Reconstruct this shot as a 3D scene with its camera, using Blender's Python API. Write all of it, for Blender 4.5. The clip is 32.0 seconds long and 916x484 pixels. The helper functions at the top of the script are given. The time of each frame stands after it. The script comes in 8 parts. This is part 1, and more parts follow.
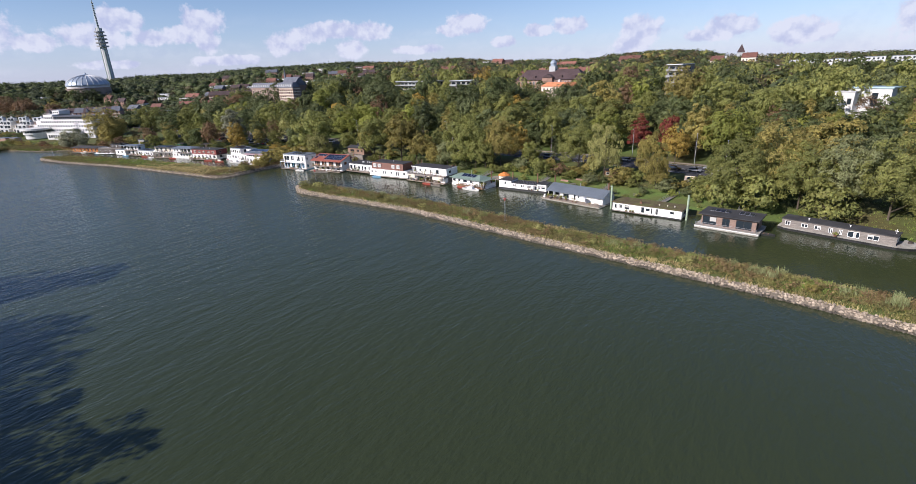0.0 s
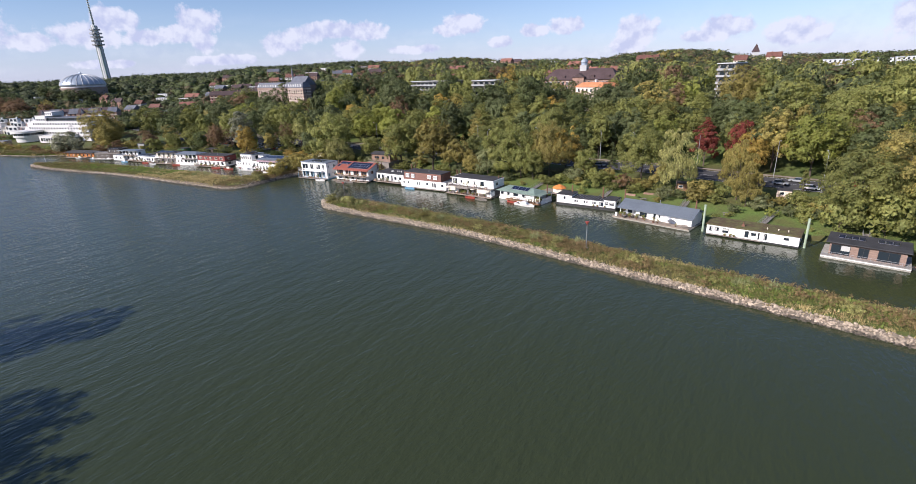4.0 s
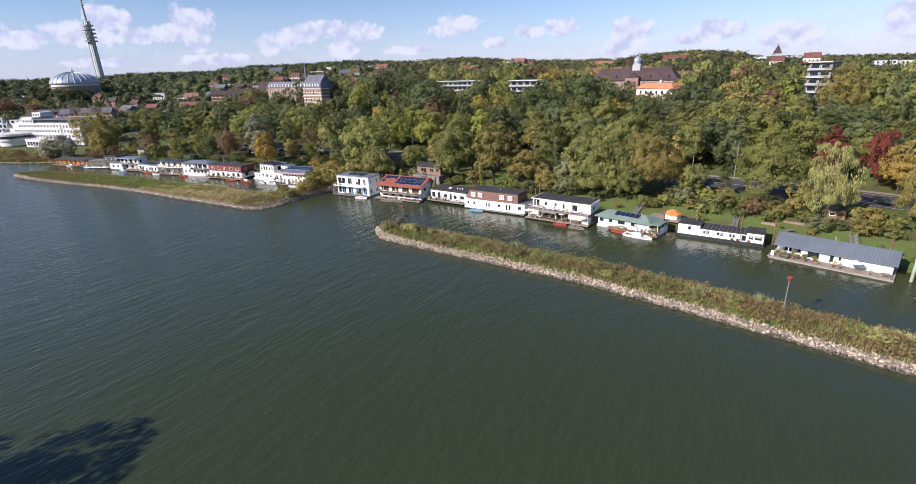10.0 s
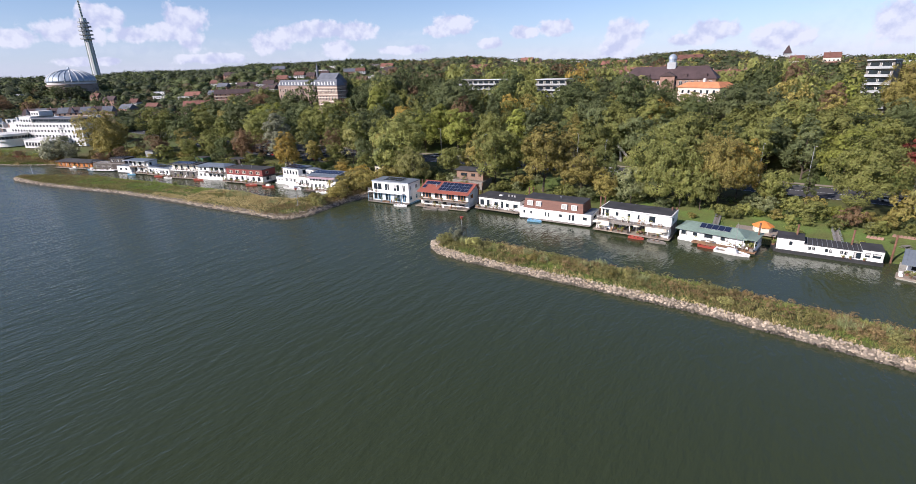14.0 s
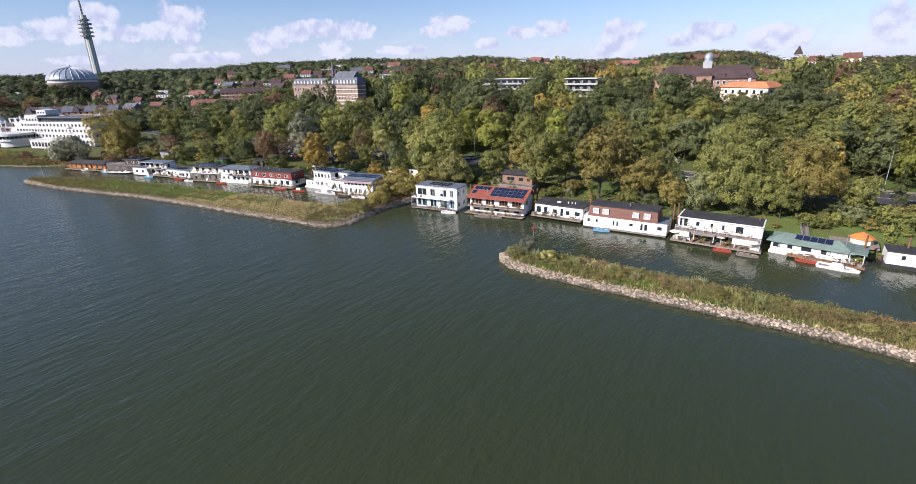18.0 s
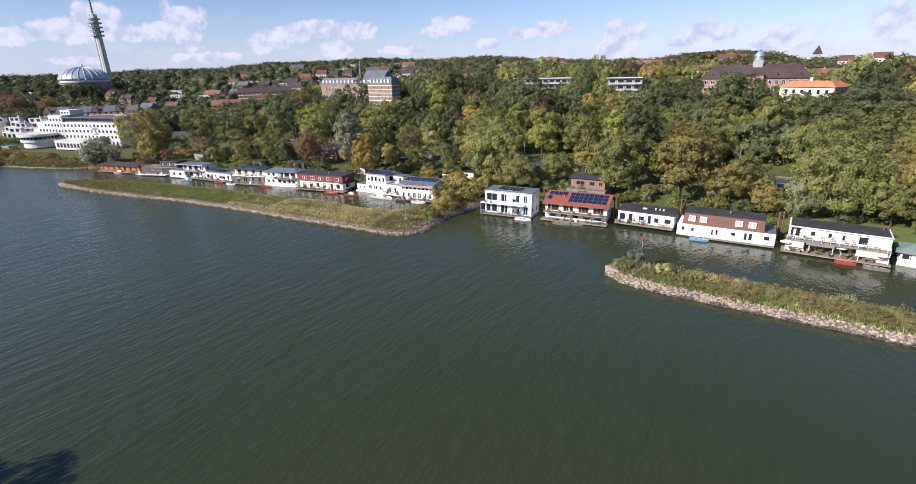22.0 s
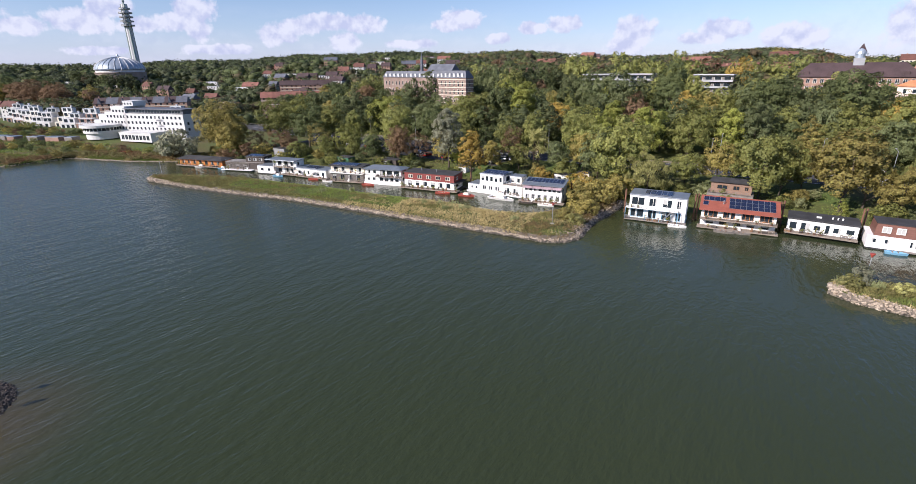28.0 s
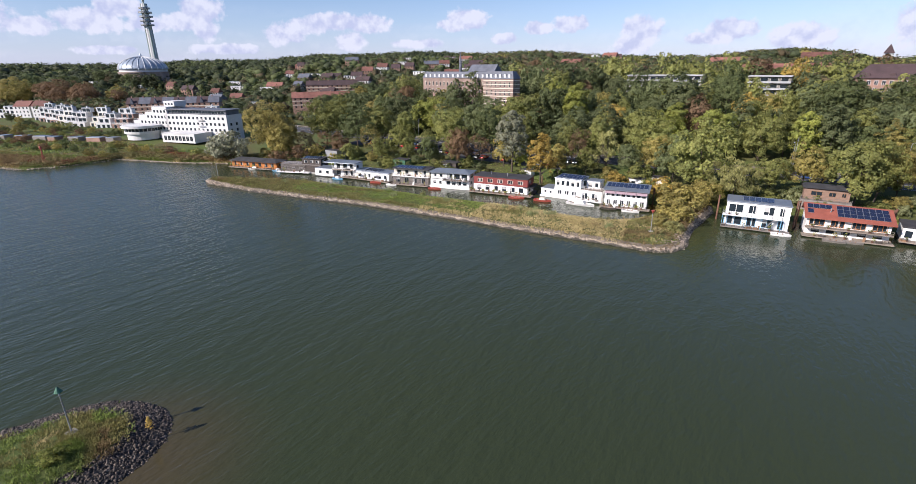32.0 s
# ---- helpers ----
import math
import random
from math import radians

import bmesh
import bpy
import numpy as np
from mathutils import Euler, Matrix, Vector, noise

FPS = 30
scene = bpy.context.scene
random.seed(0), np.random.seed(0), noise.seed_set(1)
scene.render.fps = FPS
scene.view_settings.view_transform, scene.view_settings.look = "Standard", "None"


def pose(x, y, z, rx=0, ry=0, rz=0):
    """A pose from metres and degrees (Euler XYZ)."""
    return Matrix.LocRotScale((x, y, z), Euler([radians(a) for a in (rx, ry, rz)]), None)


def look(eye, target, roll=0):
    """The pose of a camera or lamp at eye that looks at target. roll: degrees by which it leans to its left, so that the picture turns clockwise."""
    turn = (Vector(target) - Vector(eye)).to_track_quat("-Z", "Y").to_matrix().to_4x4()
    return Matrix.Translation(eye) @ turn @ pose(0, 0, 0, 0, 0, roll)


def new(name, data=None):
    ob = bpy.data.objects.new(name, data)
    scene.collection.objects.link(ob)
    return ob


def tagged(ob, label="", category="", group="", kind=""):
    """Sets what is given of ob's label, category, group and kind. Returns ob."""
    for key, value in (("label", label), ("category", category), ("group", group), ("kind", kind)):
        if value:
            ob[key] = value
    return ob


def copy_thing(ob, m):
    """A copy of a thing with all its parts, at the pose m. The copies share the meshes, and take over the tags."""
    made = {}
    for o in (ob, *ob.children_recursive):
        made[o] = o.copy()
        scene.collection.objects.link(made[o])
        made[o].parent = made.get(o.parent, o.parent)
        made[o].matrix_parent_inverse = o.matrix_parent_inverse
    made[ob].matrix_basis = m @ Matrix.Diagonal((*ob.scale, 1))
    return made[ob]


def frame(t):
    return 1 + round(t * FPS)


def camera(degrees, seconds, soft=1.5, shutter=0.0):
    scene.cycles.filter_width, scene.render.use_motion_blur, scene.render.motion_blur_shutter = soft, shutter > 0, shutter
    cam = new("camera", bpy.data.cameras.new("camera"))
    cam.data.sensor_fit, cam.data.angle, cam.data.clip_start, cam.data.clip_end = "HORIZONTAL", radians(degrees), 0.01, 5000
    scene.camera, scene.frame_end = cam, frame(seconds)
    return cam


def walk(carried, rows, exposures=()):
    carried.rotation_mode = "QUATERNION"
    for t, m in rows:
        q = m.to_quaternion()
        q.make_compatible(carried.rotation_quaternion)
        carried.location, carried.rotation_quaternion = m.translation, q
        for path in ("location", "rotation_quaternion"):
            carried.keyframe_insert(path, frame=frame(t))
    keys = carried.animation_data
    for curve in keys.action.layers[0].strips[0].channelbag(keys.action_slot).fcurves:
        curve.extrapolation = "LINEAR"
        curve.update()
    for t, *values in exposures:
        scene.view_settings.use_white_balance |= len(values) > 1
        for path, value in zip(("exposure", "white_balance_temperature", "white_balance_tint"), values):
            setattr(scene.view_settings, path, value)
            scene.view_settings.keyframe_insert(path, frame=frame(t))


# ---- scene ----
cam = camera(86.0, 32.0, soft=0.5)
PATH = [
    (0, (167.15, -168.66, 40.04), (166.23, -166.7, 39.28), -2.3),
    (6, (130.02, -147.09, 40.05), (129.12, -145.12, 39.29), -2.1),
    (9, (112.11, -136.71, 39.8), (111.22, -134.73, 39.04), -1.9),
    (13, (90.54, -128.8, 39.06), (89.67, -126.81, 38.3), -1.7),
    (19, (62.0, -123.54, 38.37), (61.15, -121.54, 37.61), -1.4),
    (23, (39.51, -123.45, 38.25), (38.65, -121.45, 37.49), -1.3),
    (25, (27.38, -125.66, 39.14), (26.52, -123.67, 38.38), -0.8),
    (28, (9.27, -129.06, 38.63), (8.39, -127.08, 37.85), -0.7),
    (32, (-12.21, -133.48, 39.19), (-13.11, -131.51, 38.41), -0.6),
]
walk(cam, [(t, look(eye, target, roll)) for t, eye, target, roll in PATH], [(0, 0.45, 5890, 19), (5, 0.58, 5920, 20), (32, 0.58, 5920, 20)])

# ---- light ----
SUN_FROM = Vector((-0.58, -0.81, 0.0)).normalized()
SUN_ELEV = radians(31)
world = bpy.data.worlds.new("world")
scene.world = world
world.use_nodes = True
wn, wl = world.node_tree.nodes, world.node_tree.links
wn.clear()
sky = wn.new("ShaderNodeTexSky")
sky.sky_type, sky.sun_disc = "NISHITA", False
sky.sun_elevation = SUN_ELEV
sky.sun_rotation = math.atan2(SUN_FROM.x, SUN_FROM.y)
sky.air_density, sky.dust_density, sky.ozone_density = 1.0, 0.25, 2.5
coord = wn.new("ShaderNodeTexCoord")
sep = wn.new("ShaderNodeSeparateXYZ")
wl.new(coord.outputs["Generated"], sep.inputs[0])


def wmath(op, a, b=None, c=None):
    n = wn.new("ShaderNodeMath")
    n.operation = op
    for k, v in enumerate((a, b, c)):
        if v is None:
            continue
        if isinstance(v, (int, float)):
            n.inputs[k].default_value = v
        else:
            wl.new(v, n.inputs[k])
    return n.outputs[0]


# fair-weather clouds: soft mounds at fixed bearings, broken up by a noise, over a pale haze
CLOUDS = ((-58.7, 4.1, 2.6, 1.1), (-56.6, 5.2, 1.6, 1.1), (-54.4, 3.8, 2.0, 0.7), (-63.0, 3.5, 2.0, 0.7), (-58.0, 1.6, 2.6, 0.4), (-49.8, 5.1, 1.7, 1.4), (-51.0, 4.2, 2.4, 0.9), (-49.5, 3.4, 1.1, 1.1), (-48.0, 1.7, 3.0, 0.5),
          (-42.6, 3.0, 1.8, 0.9), (-40.2, 3.9, 2.4, 0.8), (-37.5, 4.3, 2.8, 0.8), (-34.0, 4.1, 2.2, 0.9), (-35.7, 2.5, 1.6, 1.0), (-29.0, 2.2, 2.5, 0.5), (-23.3, 4.6, 2.1, 1.1), (-24.8, 4.0, 1.6, 0.6), (-19.3, 2.6, 1.3, 0.6), (-15.8, 3.6, 1.4, 0.6), (-12.3, 3.9, 1.8, 0.8),
          (-5.2, 3.0, 1.9, 1.5), (-6.2, 1.7, 1.7, 1.1), (3.0, 2.9, 2.4, 1.0), (1.0, 2.2, 1.8, 0.6), (8.3, 2.2, 2.5, 1.2), (16.6, 2.8, 2.0, 1.8), (20.5, 3.6, 3.0, 1.6), (27.0, 5.0, 4.0, 2.2), (-70.0, 4.0, 6.0, 2.0), (40.0, 4.0, 8.0, 2.0), (60.0, 5.0, 9.0, 3.0), (-90.0, 5.0, 9.0, 3.0), (-120.0, 6.0, 12.0, 3.0), (100.0, 6.0, 12.0, 3.0))
nz = wn.new("ShaderNodeTexNoise")
nz.inputs["Scale"].default_value, nz.inputs["Detail"].default_value, nz.inputs["Roughness"].default_value = 34.0, 8.0, 0.62
wl.new(coord.outputs["Generated"], nz.inputs["Vector"])
best = None
for az, el, wa, he in CLOUDS:
    a, e = radians(az), radians(el)
    sub = wn.new("ShaderNodeVectorMath")
    sub.operation = "SUBTRACT"
    wl.new(coord.outputs["Generated"], sub.inputs[0])
    sub.inputs[1].default_value = (math.sin(a) * math.cos(e), math.cos(a) * math.cos(e), math.sin(e))
    mul = wn.new("ShaderNodeVectorMath")
    mul.operation = "MULTIPLY"
    wl.new(sub.outputs[0], mul.inputs[0])
    mul.inputs[1].default_value = (1 / radians(wa * 1.3), 1 / radians(wa * 1.3), 1 / radians(he * 1.25))
    ln = wn.new("ShaderNodeVectorMath")
    ln.operation = "LENGTH"
    wl.new(mul.outputs[0], ln.inputs[0])
    d = wmath("SUBTRACT", 1.0, ln.outputs["Value"])
    best = d if best is None else wmath("MAXIMUM", best, d)
field = wmath("ADD", wmath("MULTIPLY", best, 1.15), wmath("MULTIPLY", wmath("SUBTRACT", nz.outputs["Fac"], 0.54), 1.9))
ramp = wn.new("ShaderNodeValToRGB")
ramp.color_ramp.elements[0].position, ramp.color_ramp.elements[1].position = -0.0, 0.30
wl.new(field, ramp.inputs[0])
height = wmath("MAXIMUM", sep.outputs["Z"], 0.0)
haze = wmath("MULTIPLY", wmath("POWER", wmath("SUBTRACT", 1.0, wmath("MINIMUM", wmath("MULTIPLY", height, 5.5), 1.0)), 1.6), 0.50)
veil = wn.new("ShaderNodeTexNoise")
veil.inputs["Scale"].default_value, veil.inputs["Detail"].default_value = 7.0, 6.0
flat_map = wn.new("ShaderNodeMapping")
flat_map.inputs["Scale"].default_value = (1, 1, 5)
wl.new(coord.outputs["Generated"], flat_map.inputs[0])
wl.new(flat_map.outputs[0], veil.inputs["Vector"])
low_sky = wmath("SUBTRACT", 1.0, wmath("MINIMUM", wmath("MULTIPLY", height, 9.0), 1.0))
streaks = wmath("MULTIPLY", wmath("MINIMUM", wmath("MAXIMUM", wmath("MULTIPLY", wmath("SUBTRACT", veil.outputs["Fac"], 0.42), 3.5), 0.0), 1.0), wmath("MULTIPLY", low_sky, 0.45))
tone = wn.new("ShaderNodeMix")
tone.data_type = "RGBA"
wl.new(haze, tone.inputs["Factor"])
blue = wn.new("ShaderNodeMix")
blue.data_type, blue.blend_type = "RGBA", "MULTIPLY"
blue.inputs["Factor"].default_value = 1.0
wl.new(sky.outputs[0], blue.inputs["A"])
blue.inputs["B"].default_value = (0.94, 0.985, 1.06, 1)
wl.new(blue.outputs["Result"], tone.inputs["A"])
tone.inputs["B"].default_value = (5.7, 6.35, 8.9, 1)
mixc = wn.new("ShaderNodeMix")
mixc.data_type = "RGBA"
wl.new(wmath("MAXIMUM", wmath("MULTIPLY", ramp.outputs[0], 0.88), streaks), mixc.inputs["Factor"])
wl.new(tone.outputs["Result"], mixc.inputs["A"])
lift = wn.new("ShaderNodeVectorMath")
lift.operation = "ADD"
wl.new(coord.outputs["Generated"], lift.inputs[0])
lift.inputs[1].default_value = (SUN_FROM.x * 0.006, 0.0, 0.012)
nz2 = wn.new("ShaderNodeTexNoise")
nz2.inputs["Scale"].default_value, nz2.inputs["Detail"].default_value, nz2.inputs["Roughness"].default_value = 34.0, 3.0, 0.5
wl.new(lift.outputs[0], nz2.inputs["Vector"])
lit = wn.new("ShaderNodeMix")
lit.data_type = "RGBA"
wl.new(wmath("MINIMUM", wmath("MAXIMUM", wmath("ADD", 0.62, wmath("MULTIPLY", wmath("SUBTRACT", nz.outputs["Fac"], nz2.outputs["Fac"]), 4.5)), 0.0), 1.0), lit.inputs["Factor"])
lit.inputs["A"].default_value, lit.inputs["B"].default_value = (5.3, 5.6, 6.9, 1), (7.5, 7.6, 7.9, 1)
wl.new(lit.outputs["Result"], mixc.inputs["B"])
bg = wn.new("ShaderNodeBackground")
bg.inputs["Strength"].default_value = 0.075
wl.new(mixc.outputs["Result"], bg.inputs["Color"])
wl.new(bg.outputs[0], wn.new("ShaderNodeOutputWorld").inputs[0])
sun = new("sun", bpy.data.lights.new("sun", "SUN"))
sun.data.energy, sun.data.angle, sun.data.color = 5.0, radians(0.53), (1.0, 0.90, 0.745)
sun.matrix_world = look(SUN_FROM * math.cos(SUN_ELEV) * 100 + Vector((0, 0, 100 * math.sin(SUN_ELEV))), (0, 0, 0))

# ---- materials ----
def material(name, color, rough=0.7, metal=0.0, var=0.25, grain=6.0, stain=0.4, bump=0.15, spec=0.5, rand=0.0, island=0.0, stretch=(1, 1, 1), second=None, hue=0.0, translucent=0.0, world=False, relief=0.05):
    """A surface with two scales of variation, a fine bump, and an optional change from object to object or piece to piece."""
    m = bpy.data.materials.new(name)
    m.use_nodes = True
    n, l = m.node_tree.nodes, m.node_tree.links
    b = n["Principled BSDF"]
    b.inputs["Roughness"].default_value, b.inputs["Metallic"].default_value = rough, metal
    b.inputs["Specular IOR Level"].default_value = spec
    tc = n.new("ShaderNodeTexCoord")
    mp = n.new("ShaderNodeMapping")
    mp.inputs["Scale"].default_value = stretch
    l.new(n.new("ShaderNodeNewGeometry").outputs["Position"] if world else tc.outputs["Object"], mp.inputs[0])
    fine, broad = n.new("ShaderNodeTexNoise"), n.new("ShaderNodeTexNoise")
    fine.inputs["Scale"].default_value, fine.inputs["Detail"].default_value = grain, 5
    broad.inputs["Scale"].default_value, broad.inputs["Detail"].default_value = stain, 4
    for t in (fine, broad):
        l.new(mp.outputs[0], t.inputs["Vector"])
    mix = n.new("ShaderNodeMix")
    mix.data_type = "RGBA"
    dark = second or tuple(c * (1 - var * 1.6) for c in color)
    mix.inputs["A"].default_value, mix.inputs["B"].default_value = (*dark, 1), (*color, 1)
    rng = n.new("ShaderNodeMapRange")
    rng.inputs["From Min"].default_value, rng.inputs["From Max"].default_value = 0.32, 0.62
    l.new(broad.outputs["Fac"], rng.inputs["Value"])
    l.new(rng.outputs[0], mix.inputs["Factor"])
    hsv = n.new("ShaderNodeHueSaturation")
    l.new(mix.outputs["Result"], hsv.inputs["Color"])
    value = n.new("ShaderNodeMapRange")
    value.inputs["From Min"].default_value, value.inputs["From Max"].default_value = 0.25, 0.75
    value.inputs["To Min"].default_value, value.inputs["To Max"].default_value = 1 - var, 1 + var
    l.new(fine.outputs["Fac"], value.inputs["Value"])
    out = value.outputs[0]
    for amount, node, socket in ((rand, "ShaderNodeObjectInfo", "Random"), (island, "ShaderNodeNewGeometry", "Random Per Island")):
        if not amount:
            continue
        src = n.new(node)
        r = n.new("ShaderNodeMapRange")
        r.inputs["To Min"].default_value, r.inputs["To Max"].default_value = 1 - amount, 1 + amount
        l.new(src.outputs[socket], r.inputs["Value"])
        mul = n.new("ShaderNodeMath")
        mul.operation = "MULTIPLY"
        l.new(out, mul.inputs[0]), l.new(r.outputs[0], mul.inputs[1])
        out = mul.outputs[0]
        if hue:
            h = n.new("ShaderNodeMapRange")
            h.inputs["To Min"].default_value, h.inputs["To Max"].default_value = 0.5 - hue, 0.5 + hue
            l.new(src.outputs[socket], h.inputs["Value"])
            l.new(h.outputs[0], hsv.inputs["Hue"])
    l.new(out, hsv.inputs["Value"])
    l.new(hsv.outputs[0], b.inputs["Base Color"])
    if bump:
        bp = n.new("ShaderNodeBump")
        bp.inputs["Strength"].default_value, bp.inputs["Distance"].default_value = bump, relief
        l.new(fine.outputs["Fac"], bp.inputs["Height"])
        l.new(bp.outputs[0], b.inputs["Normal"])
    if translucent:
        tr = n.new("ShaderNodeBsdfTranslucent")
        l.new(hsv.outputs[0], tr.inputs["Color"])
        add = n.new("ShaderNodeMixShader")
        add.inputs[0].default_value = translucent
        l.new(b.outputs[0], add.inputs[1]), l.new(tr.outputs[0], add.inputs[2])
        l.new(add.outputs[0], n["Material Output"].inputs["Surface"])
    return m


def glass_material(name, tint=(0.02, 0.028, 0.035)):
    """Window glass before an unlit room."""
    m = bpy.data.materials.new(name)
    m.use_nodes = True
    b = m.node_tree.nodes["Principled BSDF"]
    b.inputs["Base Color"].default_value = (*tint, 1)
    b.inputs["Roughness"].default_value, b.inputs["IOR"].default_value = 0.06, 1.5
    return m


M = {}
M["white"] = material("white_paint", (0.82, 0.81, 0.78), 0.55, var=0.06, grain=3, stain=0.5, bump=0.05)
M["cream"] = material("cream_paint", (0.72, 0.66, 0.54), 0.6, var=0.08, grain=3, stain=0.5, bump=0.05)
M["brown"] = material("brown_cladding", (0.17, 0.075, 0.052), 0.6, var=0.15, grain=2, stain=0.6, bump=0.2, stretch=(1, 1, 8))
M["redclad"] = material("red_cladding", (0.22, 0.045, 0.038), 0.6, var=0.15, grain=2, stain=0.6, bump=0.2, stretch=(1, 1, 8))
M["orangewood"] = material("orange_timber", (0.55, 0.20, 0.045), 0.55, var=0.18, grain=2, stain=0.7, bump=0.2, stretch=(6, 1, 1))
M["greywood"] = material("grey_timber", (0.24, 0.215, 0.19), 0.8, var=0.25, grain=3, stain=0.8, bump=0.3, stretch=(1, 1, 9))
M["darkwood"] = material("dark_timber", (0.075, 0.06, 0.05), 0.75, var=0.25, grain=3, stain=0.8, bump=0.3, stretch=(1, 1, 9))
M["deckwood"] = material("deck_boards", (0.30, 0.25, 0.20), 0.8, var=0.25, grain=3, stain=0.5, bump=0.3, stretch=(1, 9, 1))
M["wood"] = material("brown_timber", (0.26, 0.15, 0.08), 0.75, var=0.22, grain=3, stain=0.7, bump=0.3, stretch=(1, 1, 6))
M["blackroof"] = material("bitumen_roof", (0.045, 0.045, 0.047), 0.85, var=0.25, grain=4, stain=0.35, bump=0.2)
M["greyroof"] = material("grey_sheet_roof", (0.20, 0.23, 0.26), 0.45, metal=0.3, var=0.10, grain=2, stain=0.3, bump=0.1)
M["greenroof"] = material("green_sheet_roof", (0.20, 0.27, 0.225), 0.5, var=0.14, grain=2, stain=0.3, bump=0.1)
M["mossroof"] = material("mossy_roof", (0.11, 0.105, 0.035), 0.95, var=0.3, grain=2, stain=0.5, bump=0.4, second=(0.085, 0.055, 0.03))
M["redroof"] = material("red_sheet_roof", (0.31, 0.095, 0.06), 0.55, var=0.12, grain=2, stain=0.4, bump=0.1)
M["hull"] = material("black_hull", (0.03, 0.03, 0.032), 0.6, var=0.25, grain=3, stain=0.6, bump=0.1)
M["concrete"] = material("concrete_float", (0.38, 0.36, 0.32), 0.85, var=0.2, grain=3, stain=0.6, bump=0.2)
M["solar"] = material("solar_cells", (0.018, 0.025, 0.055), 0.18, var=0.12, grain=3, bump=0.0)
M["alu"] = material("aluminium", (0.62, 0.63, 0.64), 0.4, metal=0.8, var=0.08, bump=0.0)
M["steelgrey"] = material("galvanised_steel", (0.38, 0.39, 0.40), 0.55, metal=0.6, var=0.1, bump=0.05)
M["bluepaint"] = material("blue_paint", (0.19, 0.40, 0.57), 0.5, var=0.08, bump=0.0)
M["redpaint"] = material("red_paint", (0.36, 0.07, 0.05), 0.5, var=0.08, bump=0.0)
M["greenpaint"] = material("green_paint", (0.05, 0.15, 0.09), 0.5, var=0.08, bump=0.0)
M["yellow"] = material("yellow_paint", (0.75, 0.60, 0.05), 0.5, var=0.08, bump=0.0)
M["rustpile"] = material("rusty_pile", (0.19, 0.095, 0.06), 0.85, var=0.3, grain=4, stain=0.9, bump=0.3)
M["glass"] = glass_material("window_glass")
M["rubber"] = material("rubber", (0.02, 0.02, 0.02), 0.9, var=0.1, bump=0.0)
M["asphalt"] = material("asphalt", (0.060, 0.060, 0.063), 0.9, var=0.2, grain=8, stain=0.12, bump=0.2)
M["paving"] = material("path_gravel", (0.30, 0.25, 0.20), 0.95, var=0.2, grain=5, stain=0.3, bump=0.2)
M["stone"] = material("riprap_stone", (0.41, 0.34, 0.262), 0.9, var=0.25, grain=3, stain=0.9, bump=0.3, island=0.34)
M["stoneone"] = material("riprap_stone_single", (0.41, 0.34, 0.262), 0.9, var=0.25, grain=3, stain=0.9, bump=0.3, rand=0.34)
M["darkstone"] = material("basalt_riprap", (0.098, 0.078, 0.060), 0.75, var=0.3, grain=3, stain=0.9, bump=0.3, island=0.9)
M["darkstoneone"] = material("basalt_riprap_single", (0.098, 0.078, 0.060), 0.75, var=0.3, grain=3, stain=0.9, bump=0.3, rand=0.9)
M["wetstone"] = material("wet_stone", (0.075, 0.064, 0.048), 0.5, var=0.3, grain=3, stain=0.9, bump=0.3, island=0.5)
M["darkbed"] = material("basalt_bed", (0.045, 0.041, 0.037), 0.95, var=0.3, grain=5, stain=0.8, bump=0.4)
M["bed"] = material("stone_bed", (0.175, 0.148, 0.116), 0.95, var=0.3, grain=5, stain=0.8, bump=0.4)
M["bark"] = material("bark", (0.12, 0.095, 0.07), 0.95, var=0.3, grain=4, stain=1.2, bump=0.4)
M["tilered"] = material("red_roof_tiles", (0.21, 0.092, 0.068), 0.8, var=0.2, grain=3, stain=0.3, bump=0.2, rand=0.35)
M["tiledark"] = material("dark_roof_tiles", (0.078, 0.050, 0.050), 0.8, var=0.2, grain=2, stain=0.2, bump=0.2)
M["slate"] = material("slate_roof", (0.12, 0.13, 0.155), 0.6, var=0.2, grain=2, stain=0.3, bump=0.1)
M["brick"] = material("brick_wall", (0.33, 0.205, 0.155), 0.9, var=0.18, grain=4, stain=0.3, bump=0.2, rand=0.15)
M["stucco"] = material("white_render", (0.62, 0.615, 0.60), 0.8, var=0.05, grain=2, stain=0.2, bump=0.05)
M["pink"] = material("pale_render", (0.74, 0.60, 0.50), 0.8, var=0.06, grain=2, stain=0.2, bump=0.05)
M["zinc"] = material("zinc_dome", (0.36, 0.42, 0.49), 0.45, metal=0.35, var=0.10, grain=1, stain=0.08, bump=0.05)
M["palegrey"] = material("pale_concrete", (0.55, 0.56, 0.56), 0.8, var=0.08, grain=1, stain=0.1, bump=0.05)

